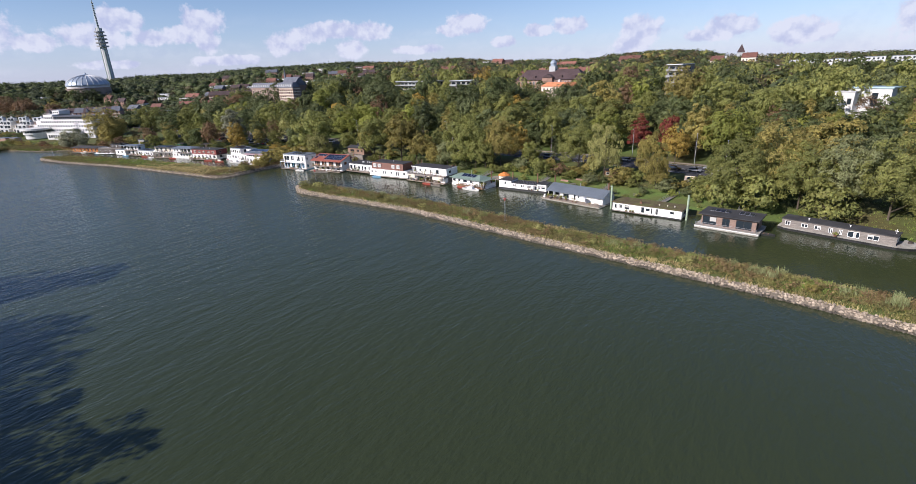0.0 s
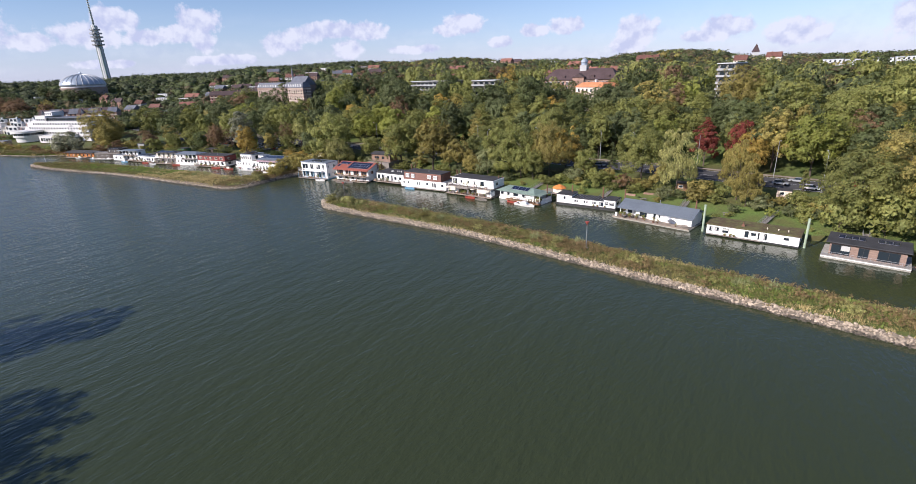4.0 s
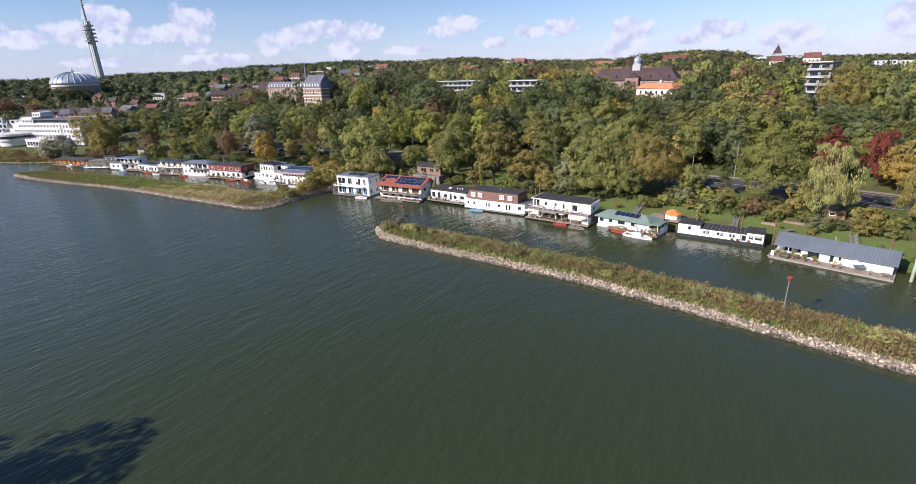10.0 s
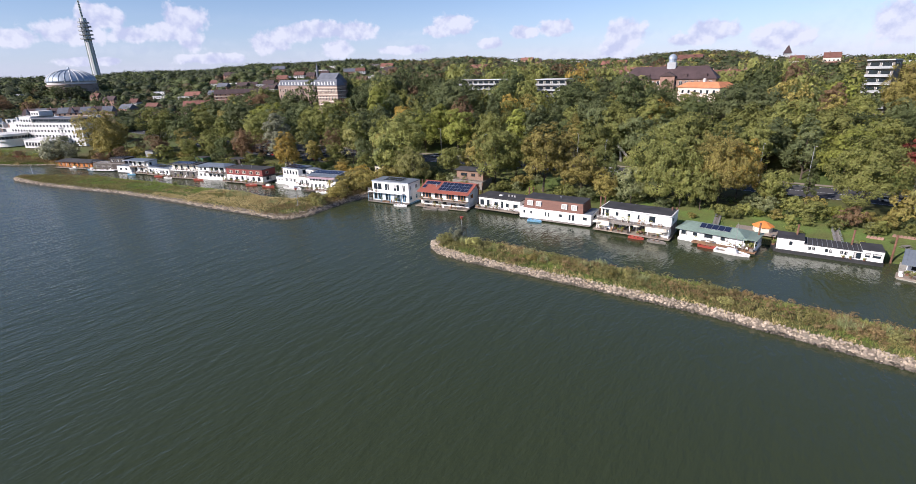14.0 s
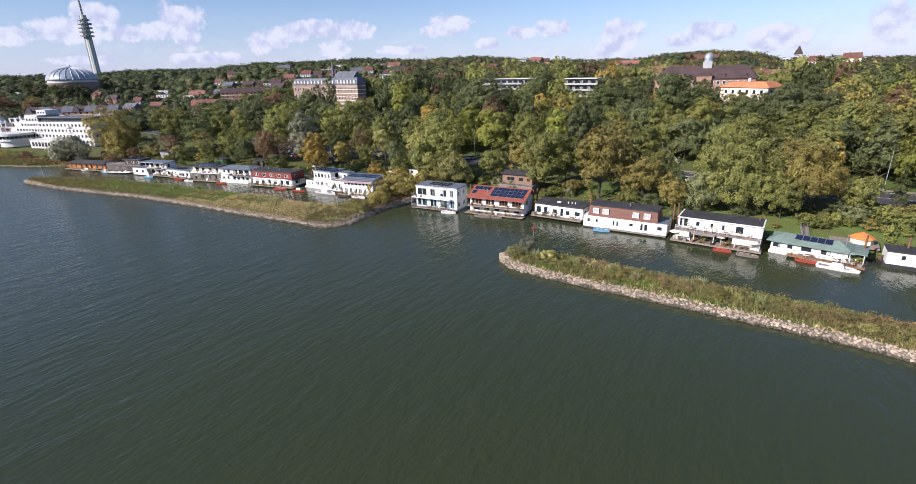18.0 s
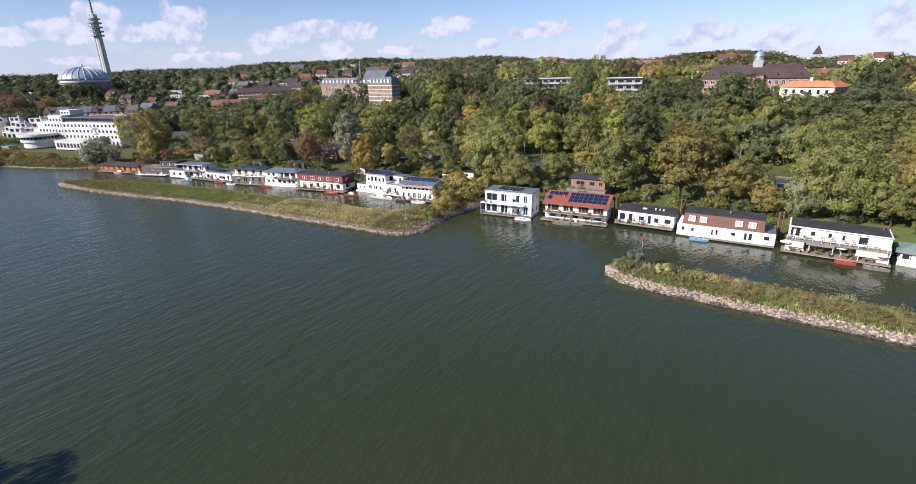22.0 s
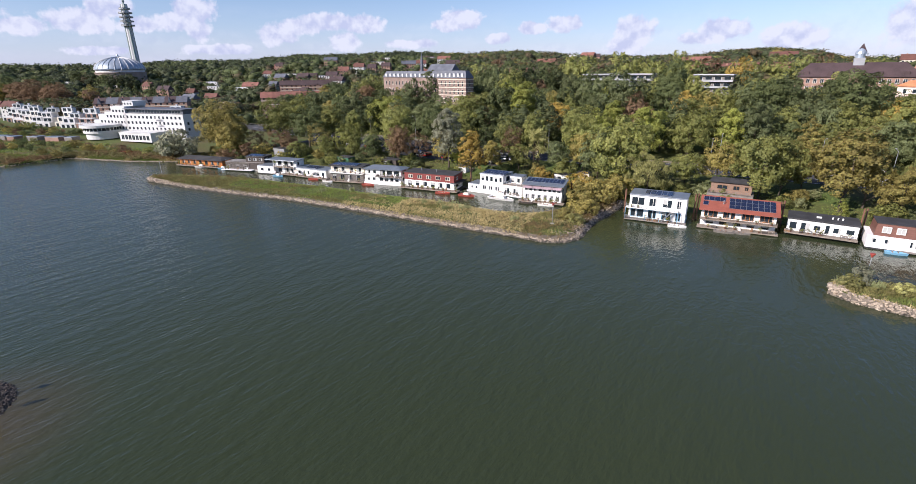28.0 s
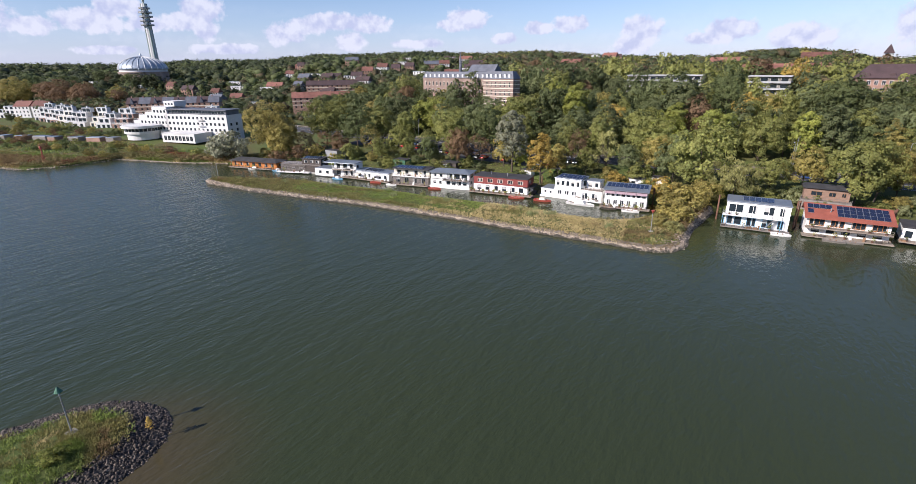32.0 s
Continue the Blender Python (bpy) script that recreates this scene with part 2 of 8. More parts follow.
LEAF = {}
for key, col, sec in (
    ("sage", (0.285, 0.300, 0.140), (0.205, 0.222, 0.102)),
    ("green", (0.268, 0.274, 0.078), (0.185, 0.200, 0.062)),
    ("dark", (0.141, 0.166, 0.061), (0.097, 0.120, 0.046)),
    ("blue", (0.176, 0.200, 0.084), (0.123, 0.147, 0.063)),
    ("olive", (0.355, 0.298, 0.088), (0.262, 0.228, 0.070)),
    ("willow", (0.420, 0.405, 0.150), (0.310, 0.300, 0.110)),
    ("lime", (0.300, 0.318, 0.068), (0.215, 0.236, 0.056)),
    ("gold", (0.484, 0.342, 0.079), (0.352, 0.263, 0.069)),
    ("orange", (0.528, 0.251, 0.065), (0.370, 0.198, 0.059)),
    ("red", (0.270, 0.068, 0.048), (0.180, 0.050, 0.038)),
    ("russet", (0.248, 0.158, 0.086), (0.176, 0.118, 0.065)),
    ("silver", (0.315, 0.318, 0.212), (0.225, 0.232, 0.150)),
    # far-wood leaves: base colours darkened to carry the canopy's self-shadow
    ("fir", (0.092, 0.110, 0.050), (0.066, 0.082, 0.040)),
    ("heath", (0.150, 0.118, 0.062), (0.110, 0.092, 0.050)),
):
    LEAF[key] = material("leaves_" + key, col, 0.65, var=0.42, grain=1.9, stain=0.16, bump=0.8, rand=0.22, island=0.20, second=sec, hue=0.010, spec=0.3, translucent=0.38, world=True, relief=0.35)


# ---- mesh tools ----
class Geo:
    """A growing list of vertices and faces for one mesh."""

    def __init__(self):
        self.v, self.f = [], []

    def add(self, vs, fs):
        k = len(self.v)
        self.v.extend(vs)
        self.f.extend(tuple(i + k for i in q) for q in fs)
        return self

    def box(self, x0, y0, z0, x1, y1, z1):
        return self.add([(x0, y0, z0), (x1, y0, z0), (x1, y1, z0), (x0, y1, z0), (x0, y0, z1), (x1, y0, z1), (x1, y1, z1), (x0, y1, z1)],
                        [(0, 3, 2, 1), (4, 5, 6, 7), (0, 1, 5, 4), (1, 2, 6, 5), (2, 3, 7, 6), (3, 0, 4, 7)])

    def prism(self, poly, z0, z1, poly2=None):
        """Upright prism over a polygon, counter-clockwise from above; poly2 is its top."""
        n, top = len(poly), poly2 or poly
        return self.add([(*p[:2], z0) for p in poly] + [(*p[:2], z1) for p in top],
                        [tuple(range(n))[::-1], tuple(range(n, 2 * n))] + [(i, (i + 1) % n, n + (i + 1) % n, n + i) for i in range(n)])

    def lathe(self, profile, n=12, center=(0, 0, 0)):
        """Profile of (radius, z) turned about the upright axis."""
        cx, cy, cz = center
        vs = [(cx + r * math.cos(2 * math.pi * k / n), cy + r * math.sin(2 * math.pi * k / n), cz + z) for r, z in profile for k in range(n)]
        fs = [(i * n + k, i * n + (k + 1) % n, (i + 1) * n + (k + 1) % n, (i + 1) * n + k) for i in range(len(profile) - 1) for k in range(n)]
        fs += [tuple(range(n))[::-1], tuple((len(profile) - 1) * n + k for k in range(n))]
        return self.add(vs, fs)

    def rod(self, a, b, r0, r1=None, n=6):
        a, b = Vector(a), Vector(b)
        r1 = r0 if r1 is None else r1
        q = (b - a).to_track_quat("Z", "Y")
        vs = []
        for p, r in ((a, r0), (b, r1)):
            vs += [tuple(p + q @ Vector((r * math.cos(2 * math.pi * k / n), r * math.sin(2 * math.pi * k / n), 0))) for k in range(n)]
        return self.add(vs, [(k, (k + 1) % n, n + (k + 1) % n, n + k) for k in range(n)] + [tuple(range(n))[::-1], tuple(range(n, 2 * n))])

    def wall(self, axis, a0, a1, z0, z1, d0, d1, holes=()):
        """A wall along x or y from a0 to a1, between d0 and d1 across, with holes (a, z, a, z) right through it."""
        ca = sorted({a0, a1, *(h[0] for h in holes), *(h[2] for h in holes)})
        cz = sorted({z0, z1, *(h[1] for h in holes), *(h[3] for h in holes)})
        na, nz = len(ca), len(cz)
        solid = {}
        for i in range(na - 1):
            for j in range(nz - 1):
                ma, mz = (ca[i] + ca[i + 1]) / 2, (cz[j] + cz[j + 1]) / 2
                solid[i, j] = not any(h[0] < ma < h[2] and h[1] < mz < h[3] for h in holes)
        vs = [((a, d, z) if axis == "x" else (d, a, z)) for d in (d0, d1) for z in cz for a in ca]
        at = lambda i, j, k: k * na * nz + j * na + i
        fs = []
        for (i, j), s in solid.items():
            if not s:
                continue
            q = [(i, j), (i + 1, j), (i + 1, j + 1), (i, j + 1)]
            fs.append(tuple(at(*p, 0) for p in q))
            fs.append(tuple(at(*p, 1) for p in q[::-1]))
            for (u, v), (m, n) in (((0, 1), (0, -1)), ((1, 2), (1, 0)), ((2, 3), (0, 1)), ((3, 0), (-1, 0))):
                if not solid.get((i + m, j + n)):
                    fs.append((at(*q[v], 0), at(*q[u], 0), at(*q[u], 1), at(*q[v], 1)))
        used = sorted({i for f in fs for i in f})
        remap = {o: k for k, o in enumerate(used)}
        if axis == "y":
            fs = [f[::-1] for f in fs]
        return self.add([vs[o] for o in used], [tuple(remap[i] for i in f) for f in fs])

    def mesh(self, name, smooth=False):
        me = bpy.data.meshes.new(name)
        me.from_pydata(self.v, [], self.f)
        me.update()
        if smooth:
            me.polygons.foreach_set("use_smooth", [True] * len(me.polygons))
        return me


def part(name, geo, mat, parent, label="", smooth=False, m=None):
    """Links one mesh as a part under its thing or part."""
    me = geo if isinstance(geo, bpy.types.Mesh) else geo.mesh(name, smooth)
    if not me.materials:
        me.materials.append(mat)
    ob = new(name, me)
    ob.parent = parent
    if m is not None:
        ob.matrix_basis = m
    return tagged(ob, label)


def thing(name, m, label, category, group="", kind=""):
    ob = new(name)
    ob.matrix_world = m
    ob.empty_display_size = 0.5
    return tagged(ob, label, category, group, kind)


def single(name, geo, mat, label, category, kind="", group="", m=None, smooth=False):
    """A thing that is one mesh."""
    ob = new(name, geo if isinstance(geo, bpy.types.Mesh) else geo.mesh(name, smooth))
    if not ob.data.materials:
        ob.data.materials.append(mat)
    if m is not None:
        ob.matrix_world = m
    return tagged(ob, label, category, group, kind)


def lerp(table, x):
    """Piecewise linear reading of a table of (x, y)."""
    if x <= table[0][0]:
        return table[0][1]
    for (xa, ya), (xb, yb) in zip(table, table[1:]):
        if x <= xb:
            return ya + (yb - ya) * (x - xa) / (xb - xa)
    return table[-1][1]


def smooth01(a, b, x):
    t = min(1.0, max(0.0, (x - a) / (b - a)))
    return t * t * (3 - 2 * t)


# ---- the ground ----
BANK = ((-1500, -200), (-420, -40), (-290, -27), (-262, -24.5), (-252, -15), (-246, 7), (-213, 11), (-195, 17), (-181, 20), (-160, 23), (-120, 22), (-80, 21),
        (-50, 21.5), (-18, 18), (0, 15), (33, 13), (50, 8.5), (70, 4), (90, 0), (108, -5), (130, -9.5), (150, -19), (170, -24), (190, -25), (212, -35), (224, -45), (270, -66), (420, -130), (1500, -600))
SOUTH = ((-1500, -330), (-300, -190), (-110, -150), (-80, -140), (0, -122), (30, -126), (60, -142), (100, -166), (150, -186), (300, -240), (1500, -800))
ROAD = ((-600, 190), (-300, 125), (-180, 93), (-128, 89), (-90, 75), (-23, 64), (20, 61), (70, 54), (107, 42), (135, 36), (163, 25), (198, 14), (260, -8), (420, -70), (900, -270))


def bank(x):
    return lerp(BANK, x)


def road_y(x):
    return lerp(ROAD, x)


# tree line on the horizon: degrees east of north from (45, -125), and its height
RIDGE = ((-110, 46), (-67, 50), (-60, 51), (-54, 54), (-50, 56), (-44, 60), (-38, 64), (-34, 66), (-29, 63), (-20, 65), (-13, 58), (-6, 53), (-2, 53.5), (1, 60), (4.5, 63), (8, 59), (10.5, 49), (15, 47), (21, 45), (40, 42), (100, 40))


def hill(x, y):
    """The slope above the road, and the hills behind the town."""
    r = math.hypot(x - 45, y + 125)
    az = math.degrees(math.atan2(x - 45, y + 125))
    d = y - road_y(x) - 9
    slope = 13 * smooth01(4, 62, d) * smooth01(-230, -120, x)
    slope += 7 * smooth01(60, 140, d) * smooth01(-150, 20, x) - 1.5 * smooth01(8, 70, d) * smooth01(130, 200, x)
    far = lerp(RIDGE, az) - 15.5 + 1.5 * math.sin(x / 37 + y / 51)
    left = smooth01(-38, -54, az)
    t = smooth01(330 + 250 * left, 930 + 60 * left, r)
    return slope * (1 - t) + 9 * smooth01(40, 320, d) * (1 - t) * smooth01(-100, -260, x) + (far - 3.2) * t - 12 * smooth01(1150, 2400, r)


def ground(x, y):
    b = bank(x)
    d = y - b
    if d < 0:
        s = lerp(SOUTH, x) - y
        if s > 0:
            return -1.5 + 3.5 * smooth01(0, 6, s)
        return -1.5 + 1.5 * smooth01(-4, 0, d)
    z = 0.9 * smooth01(0, 2.5, d) + 2.3 * smooth01(4, max(12.0, road_y(x) - b - 12), d)
    left = smooth01(-220, -300, x)
    return z + hill(x, y) * smooth01(0, 12 + 70 * left, y - min(road_y(x), 95 + 40 * (1 - left)) - 9)


def spread(lo, hi, step, far, growth=1.22):
    xs = list(np.arange(lo, hi + step / 2, step))
    s, x = step, xs[-1]
    while x < far:
        s *= growth
        x += s
        xs.append(x)
    s, x = step, xs[0]
    while x > -far:
        s *= growth
        x -= s
        xs.insert(0, x)
    return xs


gx, gy = spread(-330, 330, 4, 4600), spread(-70, 260, 2.5, 4600)
g = Geo()
g.v = [(x, y, ground(x, y)) for y in gy for x in gx]
nx = len(gx)
g.f = [(j * nx + i, j * nx + i + 1, (j + 1) * nx + i + 1, (j + 1) * nx + i) for j in range(len(gy) - 1) for i in range(nx - 1)]
M["ground"] = material("meadow_and_woodland_floor", (0.082, 0.115, 0.030), 0.95, var=0.25, grain=1.2, stain=0.045, bump=0.3, second=(0.10, 0.085, 0.035), spec=0.2)
single("ground", g, M["ground"], "grassy river bank rising to wooded hills", "ground", "structure", smooth=True)


def water_material():
    m = bpy.data.materials.new("river_water")
    m.use_nodes = True
    n, l = m.node_tree.nodes, m.node_tree.links
    b = n["Principled BSDF"]
    b.inputs["Roughness"].default_value, b.inputs["IOR"].default_value = 0.10, 1.333
    tc = n.new("ShaderNodeTexCoord")
    broad = n.new("ShaderNodeTexNoise")
    broad.inputs["Scale"].default_value, broad.inputs["Detail"].default_value = 0.012, 4
    l.new(tc.outputs["Object"], broad.inputs["Vector"])
    mix = n.new("ShaderNodeMix")
    mix.data_type = "RGBA"
    mix.inputs["A"].default_value, mix.inputs["B"].default_value = (0.0282, 0.0390, 0.0182, 1), (0.0390, 0.0485, 0.0215, 1)
    l.new(broad.outputs["Fac"], mix.inputs["Factor"])
    # brown silt in the shallows round the groyne head
    far = n.new("ShaderNodeVectorMath")
    far.operation = "DISTANCE"
    far.inputs[1].default_value = (-62.0, -113.0, 0.0)
    l.new(tc.outputs["Object"], far.inputs[0])
    ramp = n.new("ShaderNodeMapRange")
    ramp.interpolation_type = "SMOOTHSTEP"
    for key, val in (("From Min", 2.0), ("From Max", 20.0), ("To Min", 1.0), ("To Max", 0.0)):
        ramp.inputs[key].default_value = val
    l.new(far.outputs["Value"], ramp.inputs["Value"])
    silt = n.new("ShaderNodeMix")
    silt.data_type = "RGBA"
    silt.inputs["B"].default_value = (0.062, 0.050, 0.024, 1)
    l.new(ramp.outputs["Result"], silt.inputs["Factor"])
    l.new(mix.outputs["Result"], silt.inputs["A"])
    l.new(silt.outputs["Result"], b.inputs["Base Color"])
    last = None
    for scale, dist, rot, st in ((0.20, 0.15, 76, (3.6, 1.0, 1)), (0.62, 0.16, 82, (3.0, 1.0, 1)), (1.9, 0.085, 74, (2.4, 1.0, 1))):
        mp = n.new("ShaderNodeMapping")
        mp.vector_type = "TEXTURE"
        mp.inputs["Rotation"].default_value, mp.inputs["Scale"].default_value = (0, 0, radians(rot)), st
        l.new(tc.outputs["Object"], mp.inputs[0])
        w = n.new("ShaderNodeTexNoise")
        w.inputs["Scale"].default_value, w.inputs["Detail"].default_value = scale, 3
        l.new(mp.outputs[0], w.inputs["Vector"])
        bp = n.new("ShaderNodeBump")
        bp.inputs["Strength"].default_value, bp.inputs["Distance"].default_value = 1.0, dist
        l.new(w.outputs["Fac"], bp.inputs["Height"])
        if last:
            l.new(last, bp.inputs["Normal"])
        last = bp.outputs[0]
    l.new(last, b.inputs["Normal"])
    return m


g = Geo().add([(-4600, -4600, 0), (4600, -4600, 0), (4600, 4600, 0), (-4600, 4600, 0)], [(0, 1, 2, 3)])
single("water", g, water_material(), "dark green rippled river water", "river", "structure")

# the road along the bank: carriageway, verge kerbs and lane marks
def ribbon(points, w0, w1, z0, z1, lift, step=6.0):
    """A strip along a table of points, from offset w0 to w1 across, laid on the ground."""
    g = Geo()
    xs = list(np.arange(points[0][0], points[-1][0], step))
    rows = []
    for x in xs:
        y = lerp(points, x)
        t = Vector((step, lerp(points, x + step / 2) - lerp(points, x - step / 2))).normalized()
        nrm = Vector((-t.y, t.x))
        rows.append([(x + nrm.x * w, y + nrm.y * w, ground(x + nrm.x * w, y + nrm.y * w) + lift) for w in (w0, (w0 + w1) / 2, w1)])
    for r in rows:
        g.v.extend(r)
    g.f = [(i * 3 + k, (i + 1) * 3 + k, (i + 1) * 3 + k + 1, i * 3 + k + 1) for i in range(len(rows) - 1) for k in range(2)]
    return g


ROAD_NEAR = tuple(p for p in ROAD if -300 <= p[0] <= 420)
single("road", ribbon(ROAD_NEAR, -7.5, 7.5, 0, 0, 0.10), M["asphalt"], "grey asphalt main road along the river", "road", "structure")
M["line"] = material("road_paint", (0.75, 0.75, 0.72), 0.7, var=0.1, bump=0.0)
for off in (-7.0, -0.15, 7.0):
    single("road_marking", ribbon(ROAD_NEAR, off, off + 0.16, 0, 0, 0.115), M["line"], "white painted line on the road", "road marking", "structure")
single("pavement", ribbon(ROAD_NEAR, 9.0, 11.5, 0, 0, 0.10), M["paving"], "sandy foot and cycle path beside the road", "path", "structure")


# ---- breakwaters ----
def breakwater(name, outer, inner, top, label):
    """A low dam between two edges: rows of points across it from the outer to the inner water line."""
    g = Geo()
    n = len(outer)
    prof = ((-0.12, -1.2), (0.0, 0.0), (0.09, top * 0.8), (0.26, top), (0.6, top * 1.05), (0.85, top * 0.7), (1.0, 0.0), (1.1, -1.2))
    rnd = random.Random(5)
    for (xo, yo), (xi, yi) in zip(outer, inner):
        for s, z in prof:
            k = 0.12 if 0.1 < s < 0.9 else 0
            g.v.append((xo + (xi - xo) * s, yo + (yi - yo) * s, z + rnd.uniform(-k, k)))
    m = len(prof)
    g.f = [(i * m + k, (i + 1) * m + k, (i + 1) * m + k + 1, i * m + k + 1) for i in range(n - 1) for k in range(m - 1)]
    ob = single(name, g, M["ground"], label, "breakwater", "structure")
    ob.data.materials.append(M["bed"])
    ob.data.polygons.foreach_set("material_index", [1 if p % (m - 1) < 2 else 0 for p in range(len(ob.data.polygons))])
    return ob


def resample(points, step):
    out, d = [], 0.0
    for a, b in zip(points, points[1:]):
        a, b = Vector(a), Vector(b)
        ln = (b - a).length
        while d < ln:
            out.append(tuple(a + (b - a) * (d / ln)))
            d += step
        d -= ln
    out.append(tuple(points[-1]))
    return out


def pair(outer, inner, n):
    """The same number of points along both edges."""
    res = []
    for pts in (outer, inner):
        total = sum((Vector(b) - Vector(a)).length for a, b in zip(pts, pts[1:]))
        res.append(resample(pts, total / n * 1.0000001)[:n])
    return res


ISL1_OUT = ((-166, -13.5), (-140, -16), (-118, -16.5), (-98, -16), (-78, -17.5), (-62, -19), (-48, -20.8), (-36, -21.8), (-23, -23), (-16, -24), (-11.5, -22.6), (-8.5, -18), (-8.3, -12), (-7.5, -5), (-4, 8), (-1, 20))
ISL1_IN = ((-167, -9), (-150, 0), (-137, 2.6), (-115, 2.2), (-98, 1.8), (-82, 0), (-70, -0.2), (-52, -1), (-40, -4.3), (-28, -4.8), (-21, -1), (-17.5, 4), (-16, 9), (-16, 14), (-16, 20), (-15, 24))
ISL2_OUT = ((36.9, -31.2), (40, -34.2), (45.5, -36), (53, -37.8), (73, -41.6), (93, -45.6), (116, -53), (135, -59.4), (154.6, -65.6), (172, -71.2), (190, -77.3), (204, -83.5), (240, -102), (330, -150))
ISL2_IN = ((37.4, -29.0), (39.6, -26.0), (44.5, -24), (54, -25.2), (74, -30), (94, -34), (118, -41), (137, -47.2), (157, -53.6), (175, -59.2), (193, -65.3), (208, -72), (244, -91), (334, -139))
for nm, o, i in (("breakwater_1", ISL1_OUT, ISL1_IN), ("breakwater_2", ISL2_OUT, ISL2_IN)):
    po, pi = pair(o, i, 90)
    breakwater(nm, po, pi, 1.35, "low grassy breakwater edged with pale stones")


JET_OUT = ((-100, -150), (-90, -131), (-83, -119), (-78.4, -112), (-75.7, -107.2), (-72.8, -104.7), (-69.2, -103.4), (-65.7, -103.2), (-62.8, -104.3), (-60.5, -106.9), (-59.6, -109.9), (-59.4, -114), (-62, -121), (-68, -131), (-78, -150))
JET_AXIS = ((-89, -150), (-68, -112.5))


def groyne_point(p, s):
    """From the water line at s = 0 to the ridge at s = 1."""
    a, b = Vector(JET_AXIS[0]), Vector(JET_AXIS[1])
    t = min(1, max(0, (Vector(p) - a).dot(b - a) / (b - a).length_squared))
    c = a + (b - a) * t
    q = Vector(p).lerp(c, s)
    return q.x, q.y, lerp(((-0.2, -1.2), (0, 0), (0.42, 1.35), (0.6, 1.6), (1, 1.8)), s)


g = Geo()
jo = resample(JET_OUT, 1.6)
prof = (-0.2, 0.0, 0.2, 0.42, 0.6, 0.8, 1.0)
g.v = [groyne_point(p, s) for p in jo for s in prof]
g.f = [(i * 7 + k, i * 7 + k + 1, (i + 1) * 7 + k + 1, (i + 1) * 7 + k) for i in range(len(jo) - 1) for k in range(6)]
dam = single("groyne", g, M["ground"], "grassy groyne head edged with dark basalt stones", "groyne", "structure", smooth=True)
dam.data.materials.append(M["darkbed"])
dam.data.polygons.foreach_set("material_index", [1 if k % 6 < 3 else 0 for k in range(len(dam.data.polygons))])


# ---- house boats ----
CURTAINS = [True]
DECKS = []
M["curtain"] = material("curtain_cloth", (0.62, 0.60, 0.55), 0.9, var=0.12, grain=5, stain=1.0, bump=0.1, rand=0.25)


def windows(parent, axis, holes, depth, frame_mat, facing, bars=1, sill=False):
    """A framed pane in each hole. depth: where the wall's outer face lies; facing: -1 or 1 across the wall."""
    for a0, z0, a1, z1 in holes:
        t = 0.09
        d0, d1 = sorted((depth + facing * 0.02, depth - facing * 0.10))
        cuts = [a0 + (a1 - a0) * k / bars for k in range(bars + 1)]
        lights = [(lo + (t if k == 0 else t / 2), z0 + t, hi - (t if k == bars - 1 else t / 2), z1 - t) for k, (lo, hi) in enumerate(zip(cuts, cuts[1:]))]
        w = Geo().wall(axis, a0, a1, z0, z1, d0, d1, lights)
        fr = part("window", w, frame_mat, parent)
        p = Geo()
        e0, e1 = sorted((depth - facing * 0.05, depth - facing * 0.075))
        p.wall(axis, a0 + t / 2, a1 - t / 2, z0 + t / 2, z1 - t / 2, e0, e1)
        part("pane", p, M["glass"], fr)
        pick = random.Random(int(a0 * 91 + z0 * 37 + depth * 53 + len(CURTAINS) * 7))
        if CURTAINS and z1 - z0 > 0.7 and pick.random() < 0.7:
            c = Geo()
            f0, f1 = sorted((depth - facing * 0.030, depth - facing * 0.046))
            for lo, _, hi, _ in (lights[pick.randrange(len(lights))],):
                wd = (hi - lo) * pick.uniform(0.18, 0.5)
                if pick.random() < 0.3:
                    c.wall(axis, lo, hi, z1 - t - (z1 - z0) * pick.uniform(0.25, 0.6), z1 - t, f0, f1)
                elif pick.random() < 0.5:
                    c.wall(axis, lo, lo + wd, z0 + t, z1 - t, f0, f1)
                else:
                    c.wall(axis, hi - wd, hi, z0 + t, z1 - t, f0, f1)
            part("curtain", c, M["curtain"], fr)
        if sill:
            s = Geo().wall(axis, a0 - 0.08, a1 + 0.08, z0 - 0.06, z0 - 0.005, *sorted((depth + facing * 0.10, depth + facing * 0.003)))
            part("sill", s, frame_mat, fr)


def block(parent, x0, x1, y0, y1, z0, z1, wall_mat, front=(), right=(), left=(), frame=None, bars=1, back=(), name="wall"):
    """Four walls with window openings."""
    t = 0.16
    frame = frame or M["white"]
    part(name, Geo().wall("x", x0, x1, z0, z1, y0, y0 + t, front), wall_mat, parent)
    part(name, Geo().wall("x", x0, x1, z0, z1, y1 - t, y1, back), wall_mat, parent)
    part(name, Geo().wall("y", y0 + t, y1 - t, z0, z1, x0, x0 + t, left), wall_mat, parent)
    part(name, Geo().wall("y", y0 + t, y1 - t, z0, z1, x1 - t, x1, right), wall_mat, parent)
    windows(parent, "x", front, y0, frame, -1, bars)
    windows(parent, "x", back, y1, frame, 1, bars)
    windows(parent, "y", right, x1, frame, 1, bars)
    windows(parent, "y", left, x0, frame, -1, bars)


def row(x0, x1, n, w, z0, z1):
    """n openings of width w evenly along x0..x1."""
    s = (x1 - x0) / n
    return [(round(x0 + s * (k + 0.5) - w / 2, 3), z0, round(x0 + s * (k + 0.5) + w / 2, 3), z1) for k in range(n)]


